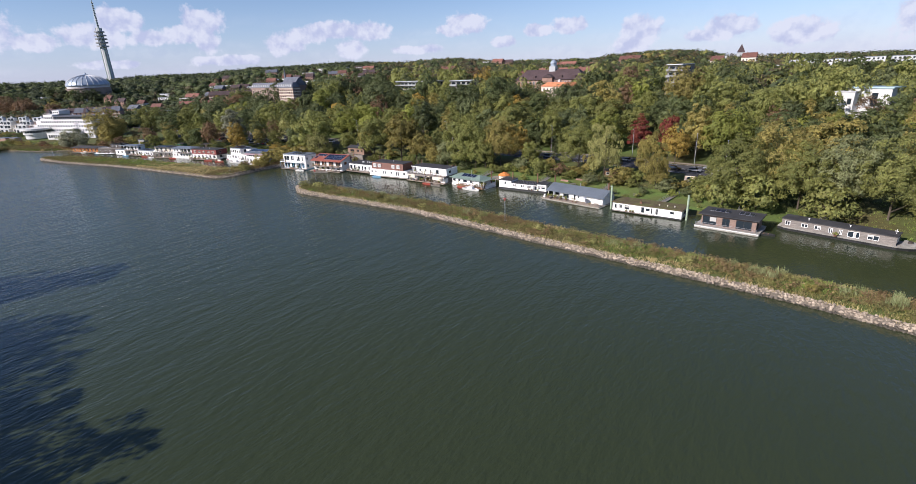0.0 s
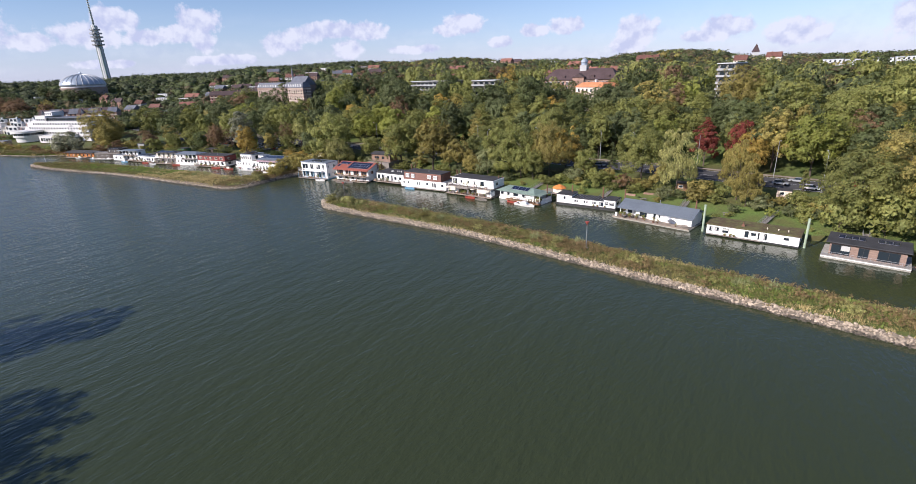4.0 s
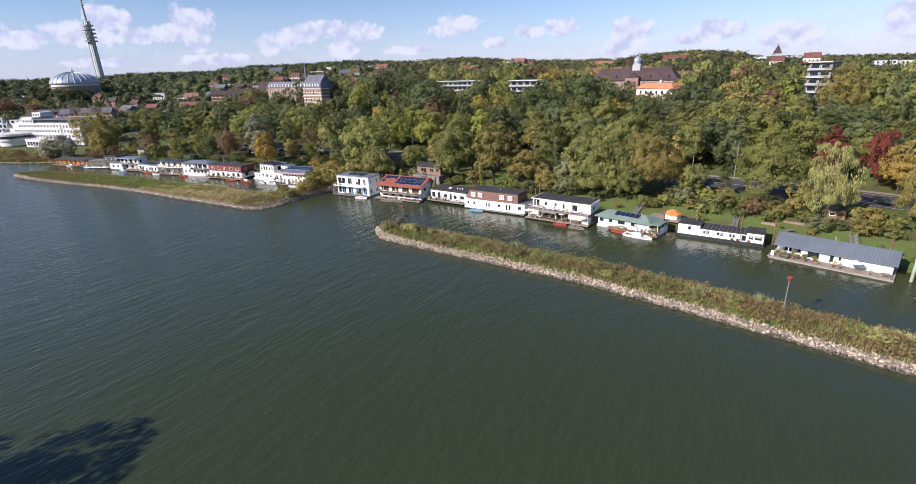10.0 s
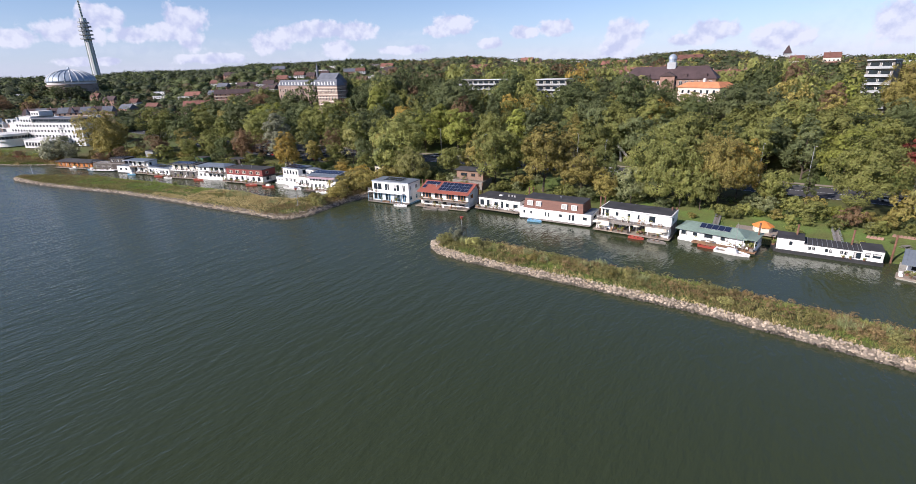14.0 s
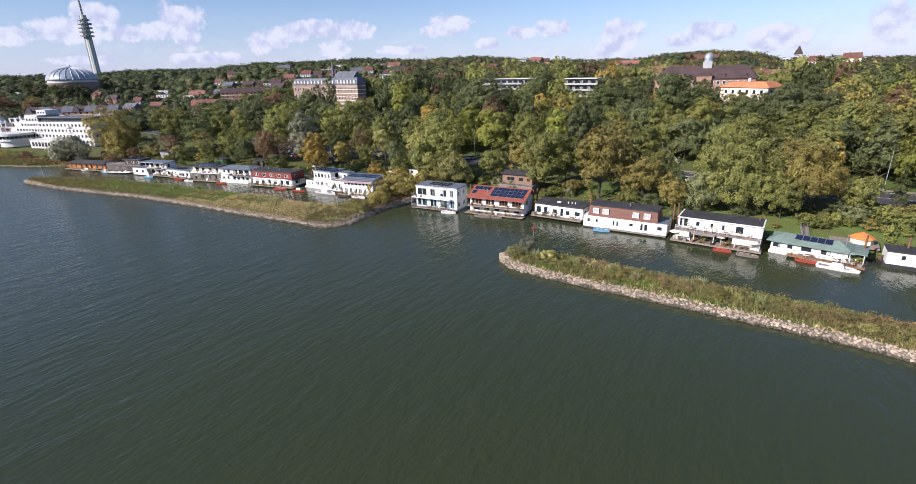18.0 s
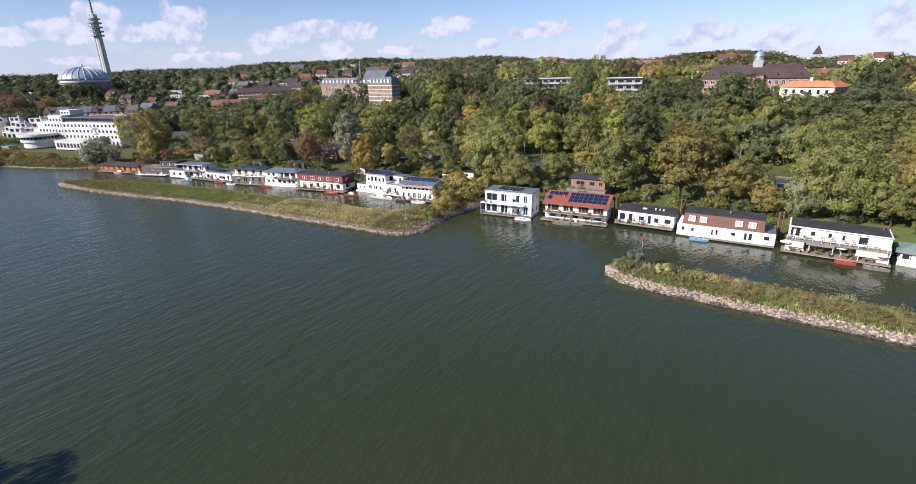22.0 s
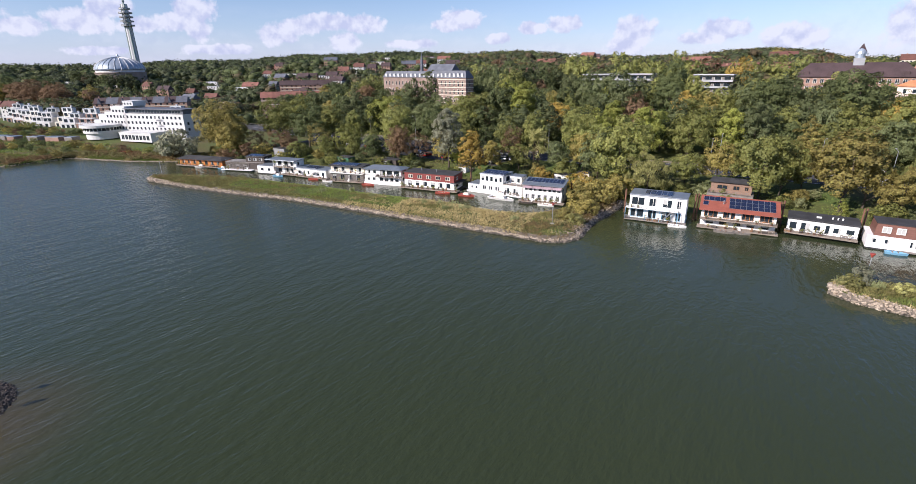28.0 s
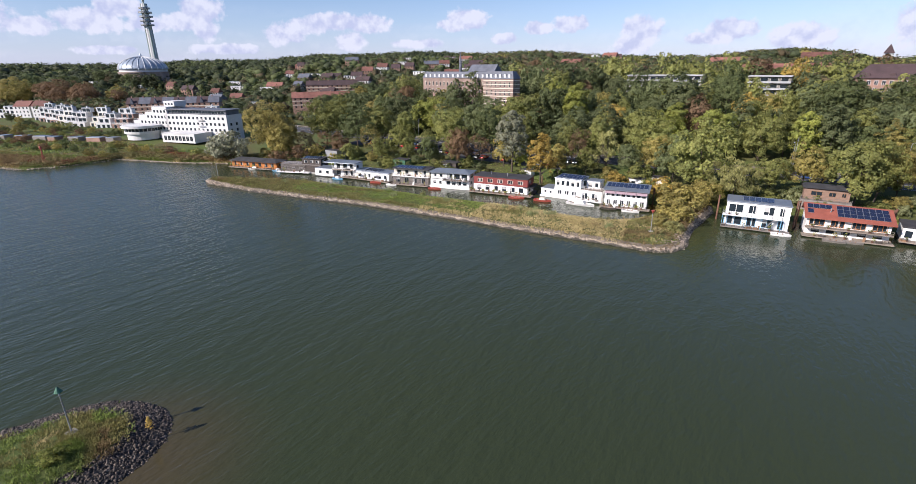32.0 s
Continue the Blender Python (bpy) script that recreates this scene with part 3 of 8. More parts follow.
def slab(parent, x0, x1, y0, y1, z, t, mat, name="roof", over=0.25, label=""):
    g = Geo()
    a, b, c, d = x0 - over, y0 - over, x1 + over, y1 + over
    e = 0.06
    g.prism([(a + e, b + e), (c - e, b + e), (c - e, d - e), (a + e, d - e)], z, z + t * 0.3, [(a, b), (c, b), (c, d), (a, d)])
    g.prism([(a, b), (c, b), (c, d), (a, d)], z + t * 0.3 + 0.001, z + t, [(a + e, b + e), (c - e, b + e), (c - e, d - e), (a + e, d - e)])
    return part(name, g, mat, parent, label)


def rail(parent, pts, z, h=1.0, mat=None, gap=1.6, bars=2):
    """A railing along a line of points, with posts."""
    mat = mat or M["white"]
    g = Geo()
    for a, b in zip(pts, pts[1:]):
        for k in range(bars):
            zz = z + h * (1 - k * 0.45)
            g.rod((*a, zz), (*b, zz), 0.035, n=4)
    top = part("railing", g, mat, parent)
    post = Geo().rod((0, 0, 0), (0, 0, h), 0.035, n=4).mesh("post")
    for p in resample(pts, gap):
        part("post", post, mat, top, m=Matrix.Translation((*p, z)))


def panels(parent, x0, y0, z, nx, ny, w=1.0, h=1.65, tilt=0.0, gap=0.13):
    """Solar panels in rows; tilt in degrees towards the front."""
    g = Geo()
    g.box(0, 0, 0, w, h, 0.04)
    me = g.mesh("solar_panel")
    fr = Geo().box(-0.05, -0.05, -0.03, w + 0.05, h + 0.05, -0.002).mesh("panel_frame")
    rot = Matrix.Rotation(radians(tilt), 4, "X")
    for j in range(ny):
        for i in range(nx):
            p = part("solar_panel", me, M["solar"], parent, m=Matrix.Translation((x0 + i * (w + gap), y0, z)) @ rot @ Matrix.Translation((0, j * (h + gap), 0.06)))
            part("panel_frame", fr, M["alu"], p)


def float_hull(parent, L, D, mat, h=0.55, x0=0.0, y0=0.0, flare=0.0):
    g = Geo()
    g.prism([(x0 + 0.1, y0 + 0.1), (L - 0.1, y0 + 0.1), (L - 0.1, D - 0.1), (x0 + 0.1, D - 0.1)], -0.5, h, [(x0 - flare, y0 - flare), (L + flare, y0 - flare), (L + flare, D + flare), (x0 - flare, D + flare)])
    return part("hull", g, mat, parent)


def deck(parent, x0, x1, y0, y1, z, mat=None):
    """A deck of single boards on a frame."""
    mat = mat or M["deckwood"]
    d = part("deck", Geo().box(x0, y0, z - 0.22, x1, y1, z - 0.05), mat, parent)
    DECKS.append((parent, x0, x1, y0, y1, z))
    n = max(3, int((y1 - y0) / 0.28))
    s = (y1 - y0) / n
    board = Geo().box(0, 0.012, 0, x1 - x0, s - 0.012, 0.045).mesh("board")
    for k in range(n):
        part("board", board, mat, d, m=Matrix.Translation((x0, y0 + k * s, z - 0.048)))
    return d


def chimney(parent, x, y, z, h=0.9, r=0.11):
    g = Geo().lathe([(r, 0), (r, h), (r * 1.7, h + 0.02), (r * 1.7, h + 0.08), (r * 0.3, h + 0.16)], 8, (x, y, z))
    part("chimney", g, M["steelgrey"], parent)


def planter(parent, x, y, z, s=0.5):
    part("planter", Geo().prism([(x - s * .4, y - s * .4), (x + s * .4, y - s * .4), (x + s * .4, y + s * .4), (x - s * .4, y + s * .4)], z, z + s * 0.7, [(x - s * .5, y - s * .5), (x + s * .5, y - s * .5), (x + s * .5, y + s * .5), (x - s * .5, y + s * .5)]), M["rustpile"], parent)
    g = Geo()
    r = random.Random(int(x * 77 + y * 31))
    for _ in range(26):
        c = Vector((x + r.gauss(0, s * 0.4), y + r.gauss(0, s * 0.4), z + s * (0.8 + r.random() * 0.9)))
        u, w = Vector((r.gauss(0, 1), r.gauss(0, 1), r.gauss(0, 1))).normalized() * s * 0.35, Vector((r.gauss(0, 1), r.gauss(0, 1), r.gauss(0, 1))).normalized() * s * 0.35
        g.add([tuple(c - u), tuple(c + w), tuple(c + u), tuple(c - w)], [(0, 1, 2, 3)])
    tagged(part("plant", g, LEAF["green"], parent), kind="stuff")


def chair(parent, x, y, z, mat=None):
    """A moulded garden chair: one bent shell from back to front legs."""
    prof = [(0.30, 0), (0.24, 0), (0.20, 0.36), (-0.20, 0.40), (-0.22, 0), (-0.28, 0), (-0.26, 0.46), (0.19, 0.43), (0.30, 0.92), (0.36, 0.90), (0.26, 0.40)]
    n = len(prof)
    v = [(x + sx, y + a, z + b) for sx in (-0.25, 0.25) for a, b in prof]
    f = [(k, (k + 1) % n, n + (k + 1) % n, n + k) for k in range(n)]
    return Geo().add(v, f + [tuple(range(n - 1, -1, -1)), tuple(range(n, 2 * n))])


def seats(parent_m, spots, z):
    """Loose garden chairs on a deck, each a thing of its own."""
    for x, y in spots:
        single("garden_chair", chair(None, 0, 0, 0), M["darkwood"], "dark wooden garden chair on a house boat deck", "chair", group="garden chairs", m=parent_m @ Matrix.Translation((x, y, z)))


def garden_table(parent_m, x, y, z):
    t = thing("garden_table", parent_m @ Matrix.Translation((x, y, z)), "weathered wooden garden table on a deck", "table", group="garden tables")
    part("tabletop", Geo().box(-0.7, -0.4, 0.70, 0.7, 0.4, 0.75), M["deckwood"], t)
    leg = Geo().box(-0.04, -0.04, 0, 0.04, 0.04, 0.70).mesh("leg")
    for a in (-0.62, 0.62):
        for b in (-0.33, 0.33):
            part("leg", leg, M["deckwood"], t, m=Matrix.Translation((a, b, 0)))


def place(a, b):
    """The pose of a boat whose front water line goes from a to b, and its length."""
    a, b = Vector(a), Vector(b)
    return pose(a.x, a.y, 0, 0, 0, math.degrees(math.atan2(b.y - a.y, b.x - a.x))), (b - a).length


def boat(label, a, b, category="house boat", tall=1.0):
    m, L = place(a, b)
    m = m @ Matrix.Diagonal((1, 1, tall, 1))
    return thing("house_boat", m, label, category, group="house boats along the bank"), L, m


def orange_boat():
    t, L, m = boat("orange timber house boat under a low dark hipped roof", (-182.6, 12.6), (-159.0, 14.2))
    float_hull(t, L, 7, M["concrete"], 0.5)
    deck(t, 0, L, -1.4, 0.6, 0.62)
    w = row(0.8, L - 1.2, 7, 1.5, 1.0, 2.6)
    block(t, 0.3, L - 0.6, 0.6, 6.6, 0.55, 3.0, M["orangewood"], w, [(2, 1.3, 4, 2.4)], frame=M["wood"])
    g = Geo().prism([(-0.5, -0.5), (L, -0.5), (L, 7.3), (-0.5, 7.3)], 3.0, 3.14)
    g.prism([(-0.5, -0.5), (L, -0.5), (L, 7.3), (-0.5, 7.3)], 3.141, 4.1, [(2.8, 3.2), (L - 3, 3.2), (L - 3, 3.6), (2.8, 3.6)])
    part("roof", g, M["blackroof"], t)
    for x in np.linspace(0.3, L - 0.6, 8):
        part("post", Geo().box(x - 0.07, -0.35, 0.62, x + 0.07, -0.21, 3.0), M["orangewood"], t)


def slat_boat():
    t, L, m = boat("dark grey slatted two storey house boat with solar roof", (-155.6, 12.2), (-138.0, 15.2))
    float_hull(t, L, 7, M["concrete"], 0.6)
    deck(t, -0.5, L * 0.75, -1.6, 0.6, 0.7, M["white"])
    block(t, 0.3, L - 0.3, 0.6, 6.8, 0.6, 3.2, M["darkwood"], row(0.8, L * 0.6, 3, 1.6, 1.2, 2.4), frame=M["steelgrey"])
    for k in range(9):
        part("slat", Geo().box(0.3, 0.44, 0.75 + k * 0.27, L * 0.62, 0.56, 0.87 + k * 0.27), M["greywood"], t)
    slab(t, 0.3, L - 0.3, 0.6, 6.8, 3.2, 0.18, M["greywood"], over=0.1)
    block(t, L * 0.52, L - 0.4, 1.5, 6.8, 3.38, 5.5, M["darkwood"], row(L * 0.54, L - 0.6, 3, 1.4, 3.9, 5.0), [(2.5, 3.9, 5.5, 5.0)], frame=M["steelgrey"])
    slab(t, L * 0.52, L - 0.4, 1.5, 6.8, 5.5, 0.2, M["blackroof"], over=0.3)
    panels(t, L * 0.54, 1.8, 5.72, 6, 2, tilt=4)
    rail(t, [(0.4, 0.7), (L * 0.5, 0.7)], 3.38, 0.9, M["steelgrey"])


def white_a():
    t, L, m = boat("white house boat with a balcony storey and grey roof", (-138.2, 12.0), (-120.9, 12.9))
    float_hull(t, L, 6.5, M["hull"], 0.35)
    block(t, 0.1, L * 0.45, 0.2, 6.2, 0.35, 3.0, M["white"], row(0.8, L * 0.42, 2, 1.2, 1.3, 2.3), frame=M["hull"])
    slab(t, 0.1, L * 0.45, 0.2, 6.2, 3.0, 0.15, M["greyroof"], over=0.1)
    block(t, L * 0.45, L, 1.9, 6.4, 0.35, 5.4, M["white"], row(L * 0.47, L - 0.3, 3, 1.7, 0.8, 2.6) + row(L * 0.47, L - 0.3, 3, 1.7, 3.4, 5.0), [(2.6, 1.2, 3.6, 2.4), (2.6, 3.6, 3.6, 4.8)], frame=M["hull"])
    deck(t, L * 0.45, L, -0.8, 1.9, 0.6)
    deck(t, L * 0.45, L, 0.2, 1.9, 3.1)
    rail(t, [(L * 0.45, 0.3), (L, 0.3)], 3.1, 1.0, M["steelgrey"])
    slab(t, L * 0.25, L, 0.6, 6.4, 5.4, 0.22, M["greyroof"], over=0.3)
    for x in (L * 0.46, L * 0.72, L - 0.1):
        part("post", Geo().box(x - 0.06, 0.25, 0.6, x + 0.06, 0.37, 5.4), M["white"], t)


def white_b():
    t, L, m = boat("low white house boat with dark solar panels on top", (-121.0, 13.7), (-105.5, 12.3))
    float_hull(t, L, 6, M["hull"], 0.4)
    deck(t, -0.6, L + 0.4, -1.5, 0.3, 0.55)
    block(t, 0.2, L - 0.2, 0.3, 5.9, 0.4, 3.1, M["white"], row(0.8, L - 0.6, 6, 1.35, 1.0, 2.5), [(2, 1.2, 4, 2.4)], frame=M["white"])
    slab(t, 0.2, L - 0.2, 0.3, 5.9, 3.1, 0.25, M["greyroof"], over=0.35)
    panels(t, L * 0.25, 1.0, 3.37, 6, 2, tilt=3)
    for x in (2.0, 6.0, 9.5):
        planter(t, x, -1.0, 0.55, 0.5)


def lattice_boat():
    t, L, m = boat("two storey house boat, timber lattice below and white balcony", (-103.5, 11.0), (-89.8, 12.1))
    float_hull(t, L, 6.5, M["concrete"], 0.4)
    deck(t, -0.3, L + 0.3, -1.3, 0.8, 0.5)
    block(t, 0.2, L - 0.2, 0.9, 6.4, 0.4, 3.1, M["greywood"], row(0.6, L - 0.6, 4, 1.7, 0.8, 2.5), frame=M["greywood"])
    for k in range(16):
        x = 0.3 + k * (L - 0.6) / 15
        part("slat", Geo().box(x - 0.06, 0.62, 0.5, x + 0.06, 0.70, 3.0), M["greywood"], t)
    deck(t, 0, L, 0.2, 1.9, 3.2, M["white"])
    rail(t, [(0.1, 0.3), (L - 0.1, 0.3)], 3.2, 1.0, M["white"], 1.2)
    block(t, 0.2, L - 0.2, 1.9, 6.4, 3.2, 5.5, M["cream"], row(0.6, L - 0.6, 4, 1.8, 3.4, 5.1), [(2.5, 3.8, 4.5, 5.0)], frame=M["white"])
    slab(t, 0.2, L - 0.2, 0.8, 6.4, 5.5, 0.25, M["blackroof"], over=0.3)
    panels(t, 1.0, 1.4, 5.77, 9, 2, tilt=4)


def white_c():
    t, L, m = boat("white two storey house boat with a grey hipped roof", (-89.2, 12.1), (-74.8, 13.1))
    float_hull(t, L, 7, M["white"], 0.7)
    block(t, 0.3, L - 0.3, 0.4, 6.6, 0.7, 3.0, M["white"], row(0.8, L * 0.35, 2, 1.0, 1.4, 2.4) + row(L * 0.4, L - 0.8, 4, 1.3, 1.2, 2.5), [(2, 1.4, 3.2, 2.5)], frame=M["hull"])
    deck(t, L * 0.35, L, -0.9, 0.9, 3.05, M["greywood"])
    rail(t, [(L * 0.35, -0.8), (L - 0.1, -0.8)], 3.05, 1.0, M["steelgrey"])
    block(t, 0.3, L - 0.3, 0.9, 6.6, 3.1, 5.2, M["white"], row(0.7, L * 0.35, 2, 1.0, 3.7, 4.7) + row(L * 0.4, L - 0.8, 3, 2.0, 3.3, 4.9), [(2.0, 3.6, 4.5, 4.8)], frame=M["hull"])
    g = Geo().prism([(-0.3, 0), (L + 0.3, 0), (L + 0.3, 7.2), (-0.3, 7.2)], 5.2, 5.32)
    g.prism([(-0.3, 0), (L + 0.3, 0), (L + 0.3, 7.2), (-0.3, 7.2)], 5.321, 6.2, [(3, 3.4), (L - 3, 3.4), (L - 3, 3.8), (3, 3.8)])
    part("roof", g, M["greyroof"], t)
    rail(t, [(0.2, -0.3), (L - 0.2, -0.3)], 0.7, 0.8, M["white"])


def red_boat():
    t, L, m = boat("house boat with dark red upper storey over white walls", (-73.3, 12.2), (-53.6, 12.2), tall=0.94)
    float_hull(t, L, 7.5, M["hull"], 0.5)
    deck(t, -0.5, L + 0.8, -2.2, 0.3, 0.62)
    block(t, 0.3, L - 1.2, 0.3, 7.2, 0.5, 3.0, M["white"], row(0.9, L - 1.8, 6, 1.4, 1.0, 2.6), [(2, 1.2, 4.5, 2.5)], frame=M["hull"])
    block(t, 0.3, L - 1.2, 0.3, 7.2, 3.0, 5.5, M["redclad"], row(0.9, L - 1.8, 5, 1.7, 3.7, 4.9), [(2, 3.7, 3.4, 4.8)], frame=M["cream"], bars=2)
    slab(t, 0.3, L - 1.2, 0.3, 7.2, 5.5, 0.22, M["blackroof"], over=0.15)
    slab(t, L - 2.6, L + 0.6, -0.2, 7.0, 2.95, 0.12, M["hull"], over=0.05, name="awning")
    for x in (1.5, 4.4, 8.0, 12.0, 15.5):
        planter(t, x, -1.8, 0.62, 0.6)
    seats(m, [(2.8, -1.1), (6.0, -1.0), (9.6, -1.2), (13.4, -1.0)], 0.62)
    garden_table(m, 10.9, -1.2, 0.62)
    chimney(t, 5, 4, 5.72), chimney(t, 11, 3, 5.72)


def big_white():
    t, L, m = boat("large white two storey house boat with a roof terrace", (-51.4, 15.0), (-32.0, 12.0), tall=0.96)
    float_hull(t, L, 7.5, M["white"], 0.5)
    block(t, 0.2, L * 0.24, 0.6, 6.5, 0.5, 2.6, M["white"], row(0.6, L * 0.22, 2, 1.0, 1.2, 2.1))
    slab(t, 0.2, L * 0.24, 0.6, 6.5, 2.6, 0.15, M["greyroof"], over=0.1)
    block(t, L * 0.24, L - 0.2, 0.2, 7.3, 0.5, 3.7, M["white"], row(L * 0.27, L * 0.62, 3, 1.4, 1.4, 2.8) + row(L * 0.66, L - 0.6, 2, 1.8, 0.9, 2.9), [(2, 1.2, 3.6, 2.6)], frame=M["white"], bars=2)
    block(t, L * 0.24, L * 0.66, 0.5, 7.3, 3.7, 6.4, M["white"], row(L * 0.25, L * 0.65, 5, 1.1, 4.2, 5.9), [(2.5, 4.2, 5.5, 5.9)], frame=M["white"])
    slab(t, L * 0.24, L * 0.66, 0.5, 7.3, 6.4, 0.22, M["greyroof"], over=0.25)
    panels(t, L * 0.27, 1.2, 6.64, 7, 2, tilt=8)
    slab(t, L * 0.66, L - 0.2, 0.2, 7.3, 3.7, 0.12, M["deckwood"], name="terrace", over=0.0)
    rail(t, [(L * 0.66, 0.3), (L - 0.3, 0.3), (L - 0.3, 7.2)], 3.82, 1.0, M["white"], 1.2)
    block(t, L * 0.7, L - 1.8, 3.4, 7.2, 3.82, 6.0, M["white"], row(L * 0.71, L - 2.0, 2, 1.3, 4.1, 5.6), frame=M["white"])
    slab(t, L * 0.7, L - 1.8, 3.4, 7.2, 6.0, 0.15, M["greyroof"], over=0.2)
    deck(t, L * 0.6, L + 0.2, -0.9, 0.2, 0.7, M["white"])


def purple_boat():
    t, L, m = boat("white two storey house boat with mauve awnings and solar roof", (-31.0, 9.2), (-19.1, 9.2), tall=0.95)
    float_hull(t, L, 7, M["concrete"], 0.5)
    deck(t, -0.8, L + 0.8, -1.6, 0.3, 0.6)
    block(t, 0.2, L - 0.2, 0.3, 6.8, 0.5, 3.2, M["white"], row(0.5, L - 0.5, 6, 1.1, 0.8, 2.6), [(2, 1.2, 4.5, 2.5)], frame=M["white"], bars=2)
    block(t, 0.2, L - 0.2, 0.5, 6.8, 3.2, 5.4, M["white"], row(0.4, L - 0.4, 8, 1.15, 3.5, 4.5), [(2, 3.6, 3.4, 4.6)], frame=M["white"])
    for k in range(4):
        x = 0.3 + k * (L - 0.4) / 4
        part("awning", Geo().add([(x, 0.45, 5.3), (x + 2.7, 0.45, 5.3), (x + 2.7, -0.55, 4.62), (x, -0.55, 4.62), (x, 0.45, 5.25), (x + 2.7, 0.45, 5.25), (x + 2.7, -0.55, 4.57), (x, -0.55, 4.57)],
                                 [(0, 3, 2, 1), (4, 5, 6, 7), (2, 3, 7, 6), (0, 4, 7, 3), (1, 2, 6, 5)]), M["mauve"], t, "mauve awning")
    g = Geo().add([(-0.3, -0.1, 5.4), (L + 0.3, -0.1, 5.4), (L + 0.3, 7.1, 6.2), (-0.3, 7.1, 6.2), (-0.3, -0.1, 5.6), (L + 0.3, -0.1, 5.6), (L + 0.3, 7.1, 6.4), (-0.3, 7.1, 6.4)],
                  [(0, 3, 2, 1), (4, 5, 6, 7), (0, 1, 5, 4), (1, 2, 6, 5), (2, 3, 7, 6), (3, 0, 4, 7)])
    part("roof", g, M["greyroof"], t)
    panels(t, 0.3, 2.6, 5.92, 10, 2, tilt=7)
    for x in (0.5, 2.2, 4.6, 9.0):
        planter(t, x, -1.0, 0.6, 0.55)


M["mauve"] = material("mauve_canvas", (0.36, 0.26, 0.29), 0.85, var=0.1, grain=6, bump=0.05)


def blue_boat():
    t, L, m = boat("white two storey house boat with blue frames and balconies", (-0.3, 2.7), (13.7, 1.6), tall=0.94)
    float_hull(t, L, 7.2, M["bluepaint"], 0.35)
    deck(t, -0.5, L + 0.2, -1.6, 0.3, 0.5, M["greywood"])
    for z0 in (0.4, 3.75):
        block(t, 0.2, L - 0.2, 0.3, 7.0, z0, z0 + 3.1, M["white"], [(0.7, z0 + 0.35, 3.9, z0 + 2.6), (5.0, z0 + 0.35, 7.0, z0 + 2.6), (8.3, z0 + 0.35, 10.5, z0 + 2.6), (11.6, z0 + 0.35, 12.8, z0 + 2.6)],
              [(1.0, z0 + 0.9, 2.0, z0 + 2.2), (4.2, z0 + 0.9, 5.2, z0 + 2.2)], frame=M["white"] if z0 > 3 else M["bluepaint"], bars=2)
    part("floor_band", Geo().box(0.12, 0.22, 3.502, L - 0.12, 7.08, 3.748), M["white"], t)
    slab(t, -0.5, L - 1.8, -1.4, 0.2, 3.5, 0.2, M["white"], name="balcony", over=0.0)
    rail(t, [(-0.45, 0.1), (-0.45, -1.35), (L - 1.85, -1.35)], 3.7, 1.0, M["steelgrey"], 1.1)
    rail(t, [(-0.45, -1.5), (L * 0.4, -1.5)], 0.5, 1.0, M["steelgrey"], 1.1)
    for x in (-0.4, 4.5, 8.0, L - 1.9):
        part("post", Geo().box(x - 0.05, -1.4, 0.5, x + 0.05, -1.3, 3.5), M["bluepaint"], t)
    slab(t, 0.2, L - 0.2, 0.3, 7.0, 6.85, 0.28, M["greyroof"], over=0.2)
    panels(t, 3.6, 1.6, 7.15, 5, 2, 1.2, 1.7, tilt=3)
    st = Geo()
    for k in range(11):
        st.box(8.4 + k * 0.2, -1.45, 0.6 + k * 0.27, 8.75 + k * 0.2, -0.6, 0.64 + k * 0.27)
    part("stair", st, M["steelgrey"], t)
    for x in (1.0, 2.6):
        planter(t, x, -1.0, 3.7, 0.4)


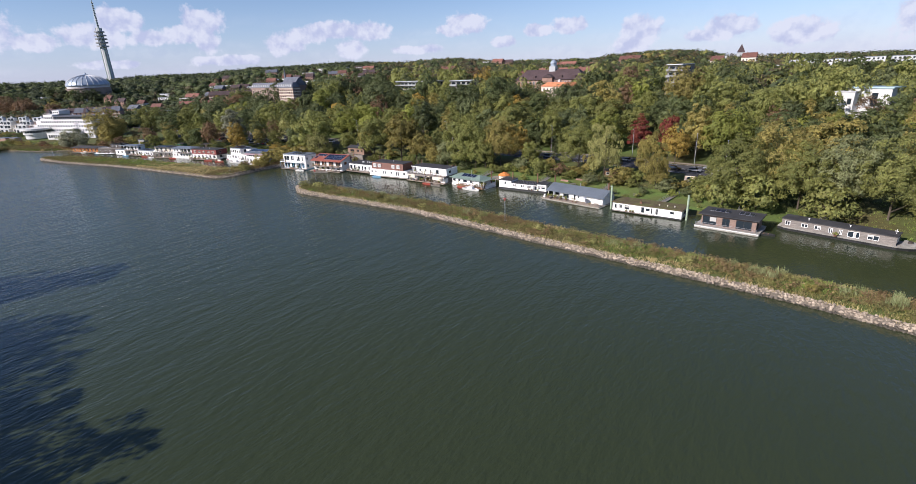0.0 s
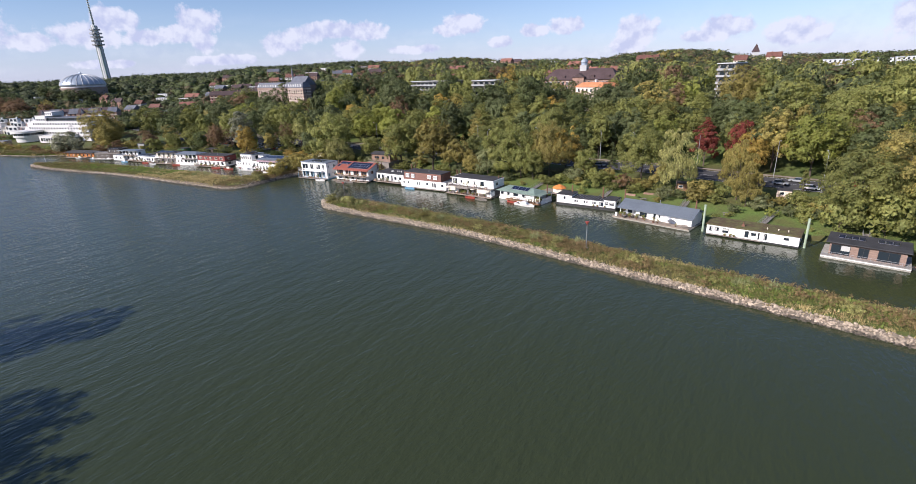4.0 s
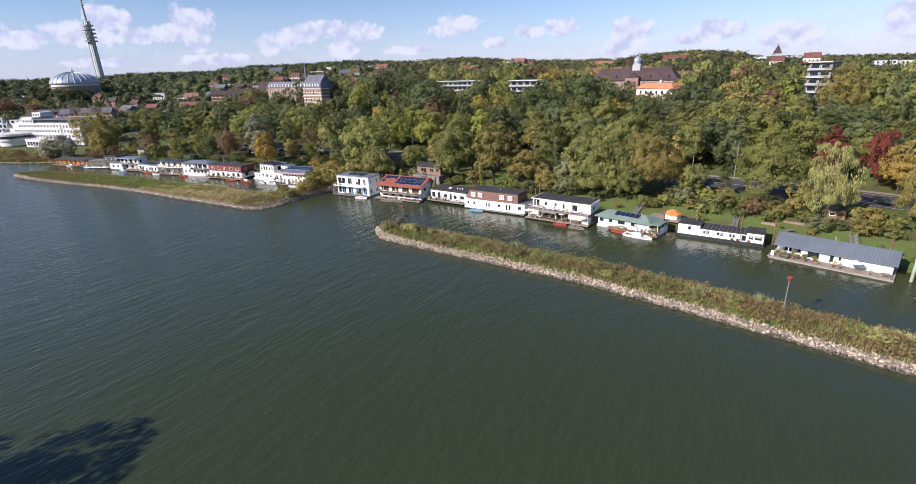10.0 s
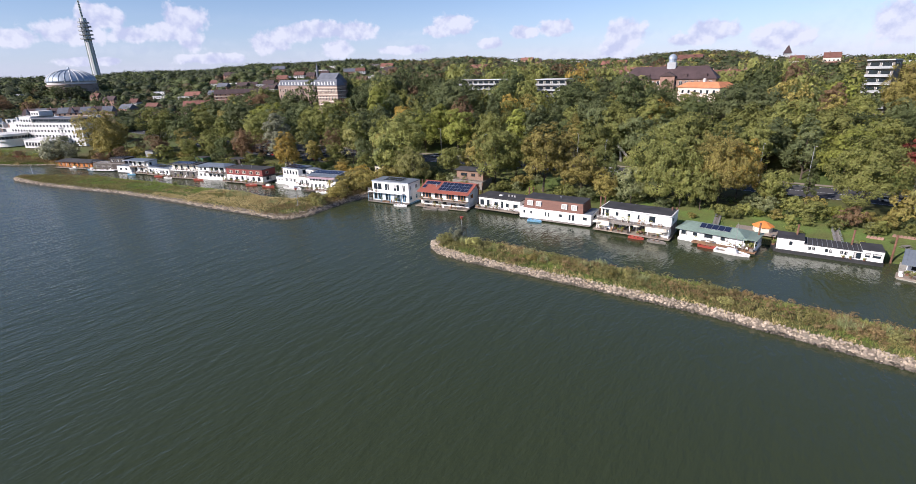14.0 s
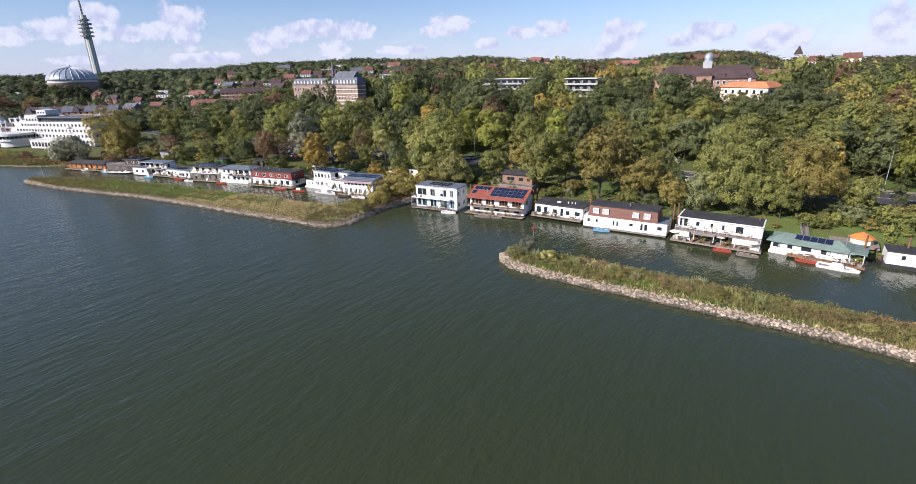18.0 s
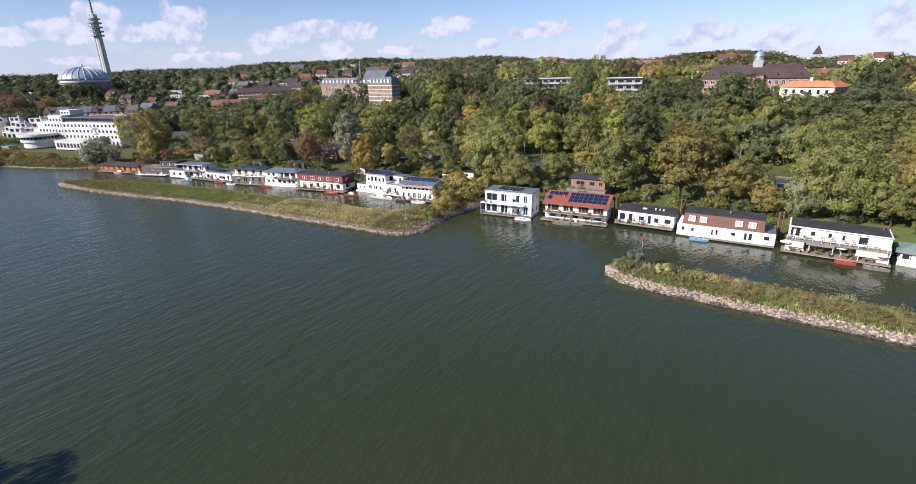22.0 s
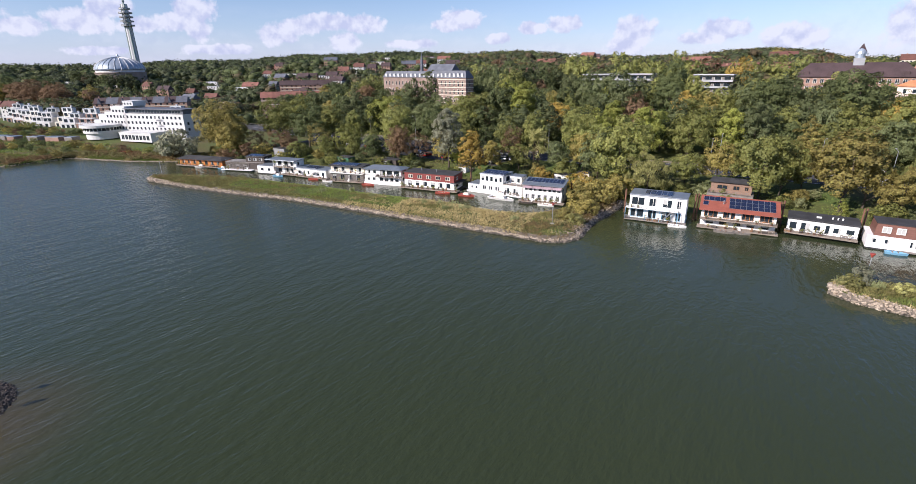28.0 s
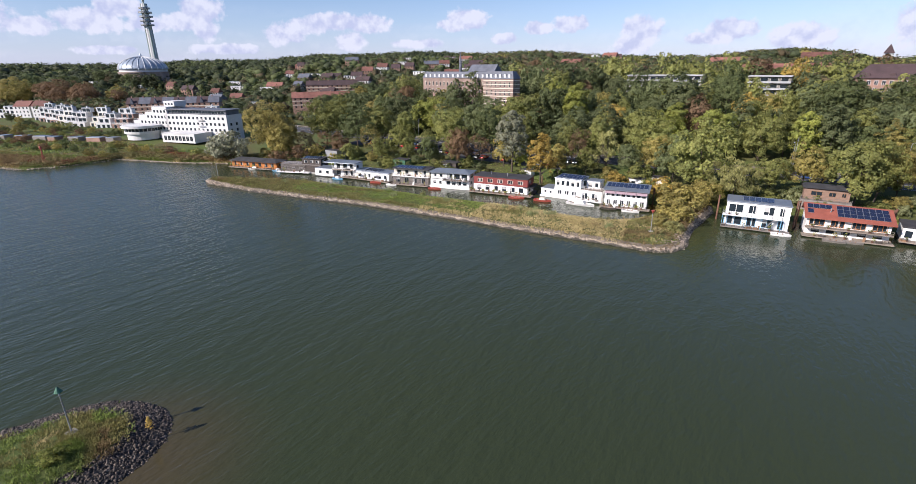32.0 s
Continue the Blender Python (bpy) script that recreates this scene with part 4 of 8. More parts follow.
def solar_boat():
    t, L, m = boat("house boat with red pitched roof full of solar panels", (16.9, 2.7), (33.3, 1.7), tall=0.95)
    float_hull(t, L, 7.5, M["hull"], 0.35)
    block(t, 0.2, L - 0.2, 0.4, 7.4, 0.4, 2.3, M["white"], row(0.8, L - 0.8, 5, 1.6, 0.9, 1.8), frame=M["hull"])
    deck(t, -0.4, L + 0.4, -2.2, 0.4, 0.45)
    slab(t, 0, L, -1.7, 0.3, 2.3, 0.18, M["deckwood"], name="balcony", over=0.0)
    rail(t, [(0.1, -1.6), (L - 0.1, -1.6)], 2.48, 1.0, M["deckwood"], 1.3)
    block(t, 0.2, L - 0.2, 0.4, 7.4, 2.35, 4.6, M["white"], [(0.8, 2.6, 3.8, 4.5), (5.0, 2.6, 7.6, 4.5), (8.9, 2.6, 11.6, 4.5), (12.8, 2.6, 15.6, 4.5)], [(2, 3, 3.6, 4.2)], frame=M["orangewood"], bars=3)
    z0, z1 = 4.6, 6.9
    g = Geo().add([(-0.4, -0.9, z0), (L + 0.4, -0.9, z0), (L + 0.4, 5.6, z1), (-0.4, 5.6, z1), (-0.4, -0.9, z0 + 0.18), (L + 0.4, -0.9, z0 + 0.18), (L + 0.4, 5.6, z1 + 0.18), (-0.4, 5.6, z1 + 0.18)],
                  [(0, 3, 2, 1), (4, 5, 6, 7), (0, 1, 5, 4), (1, 2, 6, 5), (2, 3, 7, 6), (3, 0, 4, 7)])
    g.add([(-0.4, 5.601, z1), (L + 0.4, 5.601, z1), (L + 0.4, 7.6, z0 + 0.4), (-0.4, 7.6, z0 + 0.4), (-0.4, 5.601, z1 + 0.18), (L + 0.4, 5.601, z1 + 0.18), (L + 0.4, 7.6, z0 + 0.58), (-0.4, 7.6, z0 + 0.58)],
          [(0, 3, 2, 1), (4, 5, 6, 7), (1, 2, 6, 5), (2, 3, 7, 6), (3, 0, 4, 7)])
    part("roof", g, M["redroof"], t)
    for x in (0.28, L - 0.28):
        part("gable", Geo().prism([(0.4, 4.6), (7.4, 4.7), (5.6, 6.85)], x - 0.07, x + 0.07), M["white"], t, m=Matrix(((0, 0, 1, 0), (1, 0, 0, 0), (0, 1, 0, 0), (0, 0, 0, 1))))
    slope = math.degrees(math.atan2(z1 - z0, 6.5))
    panels(t, 6.1, 0.6, z0 + 0.18 + 1.5 * (z1 - z0) / 6.5 + 0.02, 8, 3, 1.10, 1.42, tilt=slope)
    panels(t, 0.3, 3.3, z0 + 0.18 + 4.2 * (z1 - z0) / 6.5 + 0.02, 4, 1, 1.1, 1.7, tilt=slope)
    panels(t, 0.3, 1.2, z0 + 0.18 + 2.1 * (z1 - z0) / 6.5 + 0.02, 1, 1, 1.1, 1.7, tilt=slope)
    for k, x in enumerate((1.4, 4.5, 8.2, 12.2, 15.2)):
        planter(t, x, -1.1, 2.48, 0.5)
    chimney(t, 4.8, 2.2, 5.7, 1.0)


def black_boat():
    t, L, m = boat("white single storey house boat with a flat black roof", (35.6, 3.8), (49.0, 1.4))
    float_hull(t, L, 7.2, M["hull"], 0.75)
    deck(t, -0.3, L, -1.6, 0.2, 0.85)
    block(t, 0.1, L - 0.1, 0.2, 7.0, 0.75, 3.7, M["white"], [(0.5, 1.3, 2.0, 3.1), (2.7, 1.0, 4.6, 3.2), (5.2, 1.6, 6.6, 2.8), (7.4, 1.0, 8.3, 3.2), (8.9, 1.5, 10.4, 2.8), (11.3, 1.6, 12.9, 2.8)], [(1.5, 1.6, 3, 2.8)], frame=M["white"])
    slab(t, 0.1, L - 0.1, 0.2, 7.0, 3.7, 0.32, M["blackroof"], over=0.25)
    rail(t, [(0.0, -1.5), (L - 0.2, -1.5)], 0.85, 0.9, M["greywood"], 1.3)
    for x in (8.6, 9.6, 10.5):
        part("vent", Geo().lathe([(0.14, 0), (0.14, 0.35), (0.2, 0.36), (0.1, 0.5)], 8, (x, 3.0, 4.02)), M["white"], t)
    part("skylight", Geo().box(5.5, 2.6, 4.02, 6.5, 3.4, 4.25), M["white"], t)
    for x in (1.0, 3.2, 6.5):
        planter(t, x, -0.9, 0.85, 0.5)


def brown_boat():
    t, L, m = boat("house boat with brown mansard storey over long white hull", (49.7, -1.3), (69.3, -4.2))
    g = Geo().prism([(0.3, 0.3), (L - 0.3, 0.3), (L - 0.3, 6.9), (0.3, 6.9)], -0.5, 2.9, [(0, 0), (L, 0), (L, 7.2), (0, 7.2)])
    part("hull", Geo().box(0.05, 0.05, -0.5, L - 0.05, 7.15, 0.35), M["hull"], t)
    block(t, 0, L, 0, 7.2, 0.35, 3.0, M["white"], [(0.8, 1.5, 1.7, 2.5), (3.0, 1.5, 3.9, 2.5), (7.2, 1.2, 7.9, 2.6), (8.0, 1.2, 8.7, 2.6), (11.0, 1.6, 12.2, 2.5), (13.8, 1.0, 14.6, 2.7), (14.7, 1.0, 15.5, 2.7), (17.6, 1.5, 18.8, 2.5)], [(2, 1.5, 4.5, 2.5)], frame=M["white"])
    slab(t, 0, L, 0, 7.2, 3.0, 0.1, M["white"], name="cornice", over=0.05)
    e = 1.0
    a, b = 1.0, L - 2.2
    mans = Geo()
    y0, y1 = 0.2, 7.0
    mans.prism([(a, y0), (b, y0), (b, y1), (a, y1)], 3.1, 5.7, [(a + 0.25, y0 + 0.45), (b - 0.25, y0 + 0.45), (b - 0.25, y1 - 0.45), (a + 0.25, y1 - 0.45)])
    part("upper_storey", mans, M["brown"], t, "brown clad mansard storey")
    for x in (2.2, 4.6, 11.8, 14.4):
        wd = part("dormer_window", Geo().wall("x", x, x + 1.5, 3.85, 5.15, 0.12, 0.75, [(x + 0.12, 3.97, x + 1.38, 5.03)]), M["white"], t)
        part("pane", Geo().box(x + 0.08, 0.2, 3.93, x + 1.42, 0.23, 5.07), M["curtain"], wd)
        part("bar", Geo().box(x + 0.71, 0.14, 3.97, x + 0.79, 0.19, 5.03), M["white"], wd)
    slab(t, a + 0.2, b - 0.2, y0 + 0.4, y1 - 0.4, 5.7, 0.15, M["blackroof"], over=0.12)
    slab(t, b + 0.1, L, 0.2, 7.0, 3.1, 0.12, M["greyroof"], name="terrace", over=0.0)
    deck(t, 6, L, -0.8, -0.02, 0.5, M["greywood"])
    chimney(t, 10.5, 3.2, 5.85, 0.5)


M["curtain"] = glass_material("window_with_pale_curtain", (0.45, 0.45, 0.43))


def storey_boat():
    t, L, m = boat("white two storey house boat with open lower balcony deck", (71.1, -4.8), (88.0, -8.3))
    float_hull(t, L, 7.5, M["concrete"], 0.4)
    deck(t, -0.6, L + 0.3, -1.9, 1.6, 0.55)
    block(t, 0.2, L - 0.2, 1.6, 7.4, 0.45, 2.9, M["greywood"], row(3.2, L - 2.5, 4, 1.9, 0.7, 2.5), frame=M["white"])
    block(t, 0.2, 3.4, -0.6, 1.6, 0.55, 2.9, M["white"], [(0.9, 1.5, 2.4, 2.3)], name="cabin_wall")
    block(t, L - 3.2, L - 0.2, -0.6, 1.6, 0.55, 2.2, M["white"], [], name="cabin_wall")
    deck(t, 0, L, -1.2, 1.6, 3.0, M["greywood"])
    block(t, 2.6, L - 0.1, 0.6, 7.4, 3.0, 5.4, M["white"], [(4.0, 3.8, 4.9, 4.9), (6.6, 3.8, 7.7, 4.9), (9.3, 3.6, 10.2, 4.9), (12.0, 3.3, 13.6, 5.0)], [(2, 3.7, 3.5, 4.8)], [(2, 3.4, 5, 5.0)], frame=M["white"])
    block(t, 0.2, 2.6, 1.2, 7.4, 3.0, 5.4, M["white"], [(0.5, 3.2, 2.3, 5.1)], frame=M["white"], bars=2)
    slab(t, 0.2, L - 0.1, 0.3, 7.4, 5.4, 0.18, M["white"], over=0.12, name="roof_edge")
    slab(t, 0.4, L - 0.3, 0.5, 7.2, 5.585, 0.08, M["blackroof"], over=0.0)
    for x0, x1 in ((0.3, 3.2), (L - 5.4, L - 0.6)):
        part("screen", Geo().box(x0, -1.32, 1.5, x1, -1.2, 2.75), M["cream"], t, "pale canvas wind screen")
    part("screen", Geo().box(3.6, -1.3, 2.3, 8.4, -1.2, 2.9), M["greywood"], t)
    rail(t, [(0.1, -1.1), (L - 0.2, -1.1)], 3.0, 0.9, M["white"], 1.5)
    for x in (0.1, 4.2, 8.2, 12.4, L - 0.2):
        part("post", Geo().box(x - 0.06, -1.15, 0.55, x + 0.06, -1.03, 3.0), M["white"], t)
    part("parasol", Geo().lathe([(0.05, 0), (0.05, 1.9), (1.0, 1.75), (0.9, 1.82), (0.05, 2.3)], 10, (9.6, -0.3, 0.56)), M["cream"], t)
    for x in (4.4, 6.2, 8.0, 11.0):
        planter(t, x, 0.4, 0.55, 0.6)
    for x in (1.2, 5.6, 10.2, 14.8):
        planter(t, x, -1.2, 0.55, 0.45)


def green_boat():
    t, L, m = boat("white house boat with a green hipped sheet roof", (89.7, -7.1), (104.8, -12.3))
    float_hull(t, L, 6.5, M["white"], 0.55)
    block(t, 0.2, L - 2.6, 0.3, 6.2, 0.5, 2.75, M["white"], [(0.6, 1.4, 1.9, 2.3), (3.2, 1.5, 4.1, 2.3), (5.6, 1.5, 7.4, 2.4), (9.0, 1.5, 10.6, 2.4)], frame=M["hull"])
    e = 0.6
    g = Geo().prism([(-e, -e), (L - 1.6, -e), (L - 1.6, 6.8), (-e, 6.8)], 2.75, 2.87)
    g.prism([(-e, -e), (L - 1.6, -e), (L - 1.6, 6.8), (-e, 6.8)], 2.871, 4.05, [(2.0, 2.8), (L - 4.4, 2.8), (L - 4.4, 3.4), (2.0, 3.4)])
    part("roof", g, M["greenroof"], t)
    slope = math.degrees(math.atan2(1.18, 3.4))
    panels(t, 4.2, 1.0, 3.47, 5, 1, 1.15, 1.75, tilt=slope)
    block(t, L - 2.5, L - 0.2, 0.8, 6.2, 0.5, 1.6, M["white"], [], name="porch_wall")
    g = Geo().prism([(L - 2.6, -0.4), (L + 0.3, -0.4), (L + 0.3, 6.4), (L - 2.6, 6.4)], 2.88, 3.02)
    part("porch_roof", g, M["greenroof"], t)
    for x, y in ((L - 0.1, -0.2), (L - 0.1, 6.2), (L - 2.3, -0.2)):
        part("post", Geo().box(x - 0.06, y - 0.06, 0.5, x + 0.06, y + 0.06, 2.88), M["white"], t)
    deck(t, 3.5, L + 0.4, -1.5, 0.2, 0.6, M["wood"])
    rail(t, [(6.5, -1.4), (L - 1.5, -1.4)], 0.6, 0.9, M["wood"], 1.2, 3)
    planter(t, L - 0.8, 0.3, 0.6, 1.0)
    planter(t, L - 1.6, 1.2, 0.6, 0.9)


def long_boat():
    t, L, m = boat("long low white house boat on a black hull", (108.7, -9.5), (126.9, -12.7))
    g = Geo().prism([(0, 0.6), (1.2, 0), (L, 0), (L + 0.3, 2.8), (L, 5.6), (1.2, 5.6), (0, 5.0), (-0.6, 2.8)], -0.5, 0.75)
    part("hull", g, M["hull"], t)
    block(t, 0.4, 5.2, 0.3, 5.3, 0.75, 3.15, M["white"], [(2.6, 1.9, 3.2, 2.7)], frame=M["hull"])
    slab(t, 0.4, 5.2, 0.3, 5.3, 3.15, 0.18, M["blackroof"], over=0.12)
    block(t, 5.2, L - 3.6, 0.3, 5.3, 0.75, 2.45, M["white"], [(6.0, 1.4, 6.5, 2.1), (6.7, 1.4, 7.2, 2.1), (8.9, 1.4, 9.4, 2.1), (9.6, 1.4, 10.1, 2.1), (11.4, 1.4, 11.9, 2.1), (12.1, 1.4, 12.6, 2.1), (13.6, 0.95, 14.8, 2.2)], frame=M["hull"])
    slab(t, 5.2, L - 3.6, 0.3, 5.3, 2.45, 0.14, M["blackroof"], over=0.12)
    block(t, L - 3.6, L - 0.2, 0.3, 5.3, 0.75, 2.9, M["white"], [(L - 3.1, 1.5, L - 2.3, 2.4), (L - 1.9, 1.5, L - 0.6, 2.4)], [(1.5, 1.4, 3.5, 2.4)], frame=M["hull"])
    slab(t, L - 3.6, L - 0.2, 0.3, 5.3, 2.9, 0.16, M["blackroof"], over=0.12)
    rib = Geo().box(-0.03, 0.25, 2.6, 0.03, 5.35, 2.66).mesh("roof_batten")
    for k in range(11):
        part("roof_batten", rib, M["steelgrey"], t, m=Matrix.Translation((5.8 + k * 0.85, 0, 0)))
    planter(t, -0.2, 2.6, 0.75, 0.6)
    for x in (12.0, 13.2, 15.4):
        planter(t, x, -0.1, 0.75, 0.35)


def grey_boat():
    t, L, m = boat("white house boat under a grey ribbed metal gable roof", (128.6, -16.9), (146.5, -23.6))
    float_hull(t, L + 0.5, 7.8, M["concrete"], 0.3, y0=-2.3, x0=-0.8)
    deck(t, -1.0, L + 0.2, -2.4, 0.3, 0.5)
    block(t, 4.4, L, 0.3, 7.2, 0.3, 2.55, M["white"], [(5.4, 0.8, 7.6, 2.2), (9.2, 0.6, 10.0, 2.3), (10.6, 1.3, 11.2, 2.2), (13.0, 1.3, 13.8, 2.1)], frame=M["white"])
    block(t, 0.4, 4.4, 2.6, 7.2, 0.3, 2.55, M["white"], [(0.9, 0.6, 2.4, 2.3), (2.8, 0.8, 4.0, 2.2)], frame=M["white"])
    z0, z1, yr = 2.45, 4.25, 3.75
    for side, ya, yb, za, zb in (("front", -0.5, yr, z0, z1), ("back", yr, 8.0, z1, z0)):
        g = Geo().add([(-0.6, ya, za), (L + 0.6, ya, za), (L + 0.6, yb, zb), (-0.6, yb, zb), (-0.6, ya, za + 0.12), (L + 0.6, ya, za + 0.12), (L + 0.6, yb, zb + 0.12), (-0.6, yb, zb + 0.12)],
                      [(0, 3, 2, 1), (4, 5, 6, 7), (0, 1, 5, 4), (1, 2, 6, 5), (2, 3, 7, 6), (3, 0, 4, 7)])
        r = part("roof", g, M["greyroof"], t)
        rib = Geo().rod((0, ya, za + 0.14), (0, yb, zb + 0.14), 0.035, n=4).mesh("rib")
        for k in range(40):
            part("rib", rib, M["greyroof"], r, m=Matrix.Translation((-0.5 + k * (L + 1.0) / 39, 0, 0)))
    for x in (4.48, L - 0.08):
        part("gable", Geo().prism([(0.3, 2.55), (7.2, 2.55), (yr, 4.2)], x - 0.07, x + 0.07), M["white"], t, m=Matrix(((0, 0, 1, 0), (1, 0, 0, 0), (0, 1, 0, 0), (0, 0, 0, 1))))
    part("flue", Geo().lathe([(0.12, 0), (0.12, 0.9), (0.2, 0.92), (0.05, 1.1)], 8, (9.2, yr + 0.4, 4.0)), M["steelgrey"], t)
    for x in (0.3, 2.2):
        part("post", Geo().box(x - 0.06, -0.3, 0.5, x + 0.06, -0.18, 2.5), M["white"], t)
    for x in (0.6, 1.6, 3.2, 5.2, 7.0):
        planter(t, x, -0.6, 0.5, 0.6)
    seats(m, [(2.4, -1.2), (4.2, -1.0)], 0.5)


def wb_boat():
    t, L, m = boat("long white house boat with a flat mossy roof", (149.8, -26.5), (168.2, -31.4))
    float_hull(t, L, 6.6, M["hull"], 0.35)
    part("walkway", Geo().box(0.2, -0.6, 0.3, L * 0.62, 0.0, 0.42), M["greywood"], t)
    block(t, 0.1, L - 0.1, 0.1, 6.5, 0.35, 2.55, M["white"], [(0.7, 1.0, 1.4, 2.1), (1.9, 1.2, 2.8, 2.1), (3.6, 1.0, 4.9, 2.1), (8.3, 0.7, 9.1, 2.2), (9.6, 1.3, 10.6, 2.0), (11.0, 0.6, 11.3, 2.2), (12.2, 0.7, 12.8, 2.2), (16.0, 1.4, 17.0, 2.0)], [(2, 1.2, 4, 2.1)], frame=M["hull"])
    slab(t, 0.1, L - 0.1, 0.1, 6.5, 2.55, 0.2, M["mossroof"], over=0.3)
    part("chimney", Geo().box(7.2, 1.6, 2.75, 7.8, 2.1, 3.2).lathe([(0.12, 0), (0.12, 0.5), (0.2, 0.55)], 8, (7.5, 1.85, 3.2)), M["rustpile"], t)
    for x in (12.4, 14.6, 16.5):
        part("roof_vent", Geo().lathe([(0.1, 0), (0.1, 0.3), (0.2, 0.32), (0.1, 0.42)], 8, (x, 2.2, 2.75)), M["cream"], t)
    for x in (4.2, 5.4, 6.2):
        planter(t, x, -0.3, 0.42, 0.35)


M["driftwood"] = material("weathered_cladding", (0.27, 0.185, 0.145), 0.8, var=0.2, grain=3, stain=0.8, bump=0.3, stretch=(1, 1, 8))


def dark_boat():
    t, L, m = boat("dark timber and glass house boat under a black flat roof", (172.3, -35.0), (184.8, -38.8))
    float_hull(t, L + 0.6, 7.5, M["concrete"], 0.55, x0=-0.8, y0=-1.0)
    part("side_band", Geo().box(-0.75, -1.06, 0.36, L + 0.55, -1.003, 0.56), M["white"], t)
    block(t, 0.4, L - 0.4, 0.4, 7.0, 0.56, 3.3, M["driftwood"], [(0.7, 0.8, 3.9, 2.9), (5.2, 0.8, 6.9, 2.9), (8.3, 0.8, 11.7, 2.9)], [(0.9, 1.0, 3.0, 2.8)], [(1, 1.0, 3, 2.8)], frame=M["hull"], bars=2)
    slab(t, 0.4, L - 0.4, 0.4, 7.0, 3.3, 0.22, M["blackroof"], over=0.7)
    panels(t, 1.5, 3.6, 3.54, 4, 1, 1.0, 1.6, tilt=4), panels(t, 8.0, 3.8, 3.54, 3, 1, 1.0, 1.6, tilt=4)
    rail(t, [(-0.6, -0.8), (L, -0.8)], 0.57, 0.9, M["steelgrey"])


def barge():
    t, L, m = boat("converted barge with weathered timber house and black hull", (189.6, -31.6), (214.0, -42.6))
    n = 14
    left, right = [], []
    for k in range(n + 1):
        s = k / n
        wdt = 2.6 * (1 - max(0, (s - 0.84) / 0.16) ** 2 * 0.96) * (1 - max(0, (0.07 - s) / 0.07) * 0.35)
        left.append((s * L, 2.6 - wdt)), right.append((s * L, 2.6 + wdt))
    poly = left + right[::-1]
    g = Geo().prism([(2.0 + (x - 2.0) * 0.985, 2.6 + (y - 2.6) * 0.9) for x, y in poly], -0.4, 0.6, poly)
    part("hull", g, M["hull"], t)
    part("gunwale", Geo().prism(poly, 0.601, 0.78, [(x * 1.004, 2.6 + (y - 2.6) * 1.03) for x, y in poly]), M["concrete"], t, "pale painted gunwale")
    part("bow_rail", Geo().prism([(L - 3.2, 0.7), (L - 0.3, 2.3), (L - 0.3, 2.9), (L - 3.2, 4.5)], 0.781, 1.35, [(L - 3.4, 0.4), (L + 0.3, 2.3), (L + 0.3, 2.9), (L - 3.4, 4.8)]), M["concrete"], t)
    block(t, 0.9, L - 4.2, 0.5, 4.7, 0.78, 2.75, M["greywood"], [(1.6, 1.3, 2.7, 2.3), (5.0, 1.4, 6.3, 2.3), (7.6, 1.4, 8.9, 2.3), (10.4, 1.1, 11.2, 2.4), (12.4, 1.2, 13.0, 2.3), (14.0, 1.0, 16.2, 2.4), (17.6, 1.2, 19.6, 2.3)], [(1.2, 1.3, 3.0, 2.3)], frame=M["white"], bars=2)
    slab(t, 0.9, L - 4.2, 0.5, 4.7, 2.75, 0.16, M["blackroof"], over=0.2)
    part("mast", Geo().rod((L - 4.8, 2.6, 2.9), (L - 4.8, 2.6, 4.0), 0.05).box(L - 5.1, 2.5, 3.5, L - 4.5, 2.7, 3.6), M["white"], t)
    part("winch", Geo().box(L - 2.6, 2.1, 1.36, L - 1.8, 3.1, 1.7).rod((L - 2.2, 1.8, 1.6), (L - 2.2, 3.4, 1.6), 0.16), M["darkwood"], t)
    for x in (6.0, 14.0):
        part("roof_vent", Geo().lathe([(0.1, 0), (0.1, 0.4), (0.22, 0.42), (0.1, 0.5)], 8, (x, 2.0, 2.91)), M["white"], t)
    planter(t, 12.0, -0.2, 0.78, 0.6)


for build in (orange_boat, slat_boat, white_a, white_b, lattice_boat, white_c, red_boat, big_white, purple_boat, blue_boat, solar_boat, black_boat, brown_boat, storey_boat, green_boat, long_boat, grey_boat, wb_boat, dark_boat, barge):
    build()


# ---- loose things on the decks ----
def potted_plant(m, r):
    t = thing("potted_plant", m, "leafy plant in a clay pot on a deck", "plant pot", group="potted plants")
    k = r.uniform(0.8, 1.5)
    part("pot", Geo().lathe([(0.14 * k, 0), (0.2 * k, 0.3 * k), (0.17 * k, 0.3 * k)], 8), M["rustpile"], t)
    g = Geo()
    for _ in range(30):
        c = Vector((r.gauss(0, 0.2), r.gauss(0, 0.2), 0.35 + r.random() * 0.8)) * k
        u, w = (Vector((r.gauss(0, 1), r.gauss(0, 1), r.gauss(0, 1))).normalized() * 0.16 * k for _ in range(2))
        g.add([tuple(c - u), tuple(c + w), tuple(c + u)], [(0, 1, 2)])
    tagged(part("plant", g, LEAF[r.choice(["green", "olive", "dark", "lime"])], t), kind="stuff")


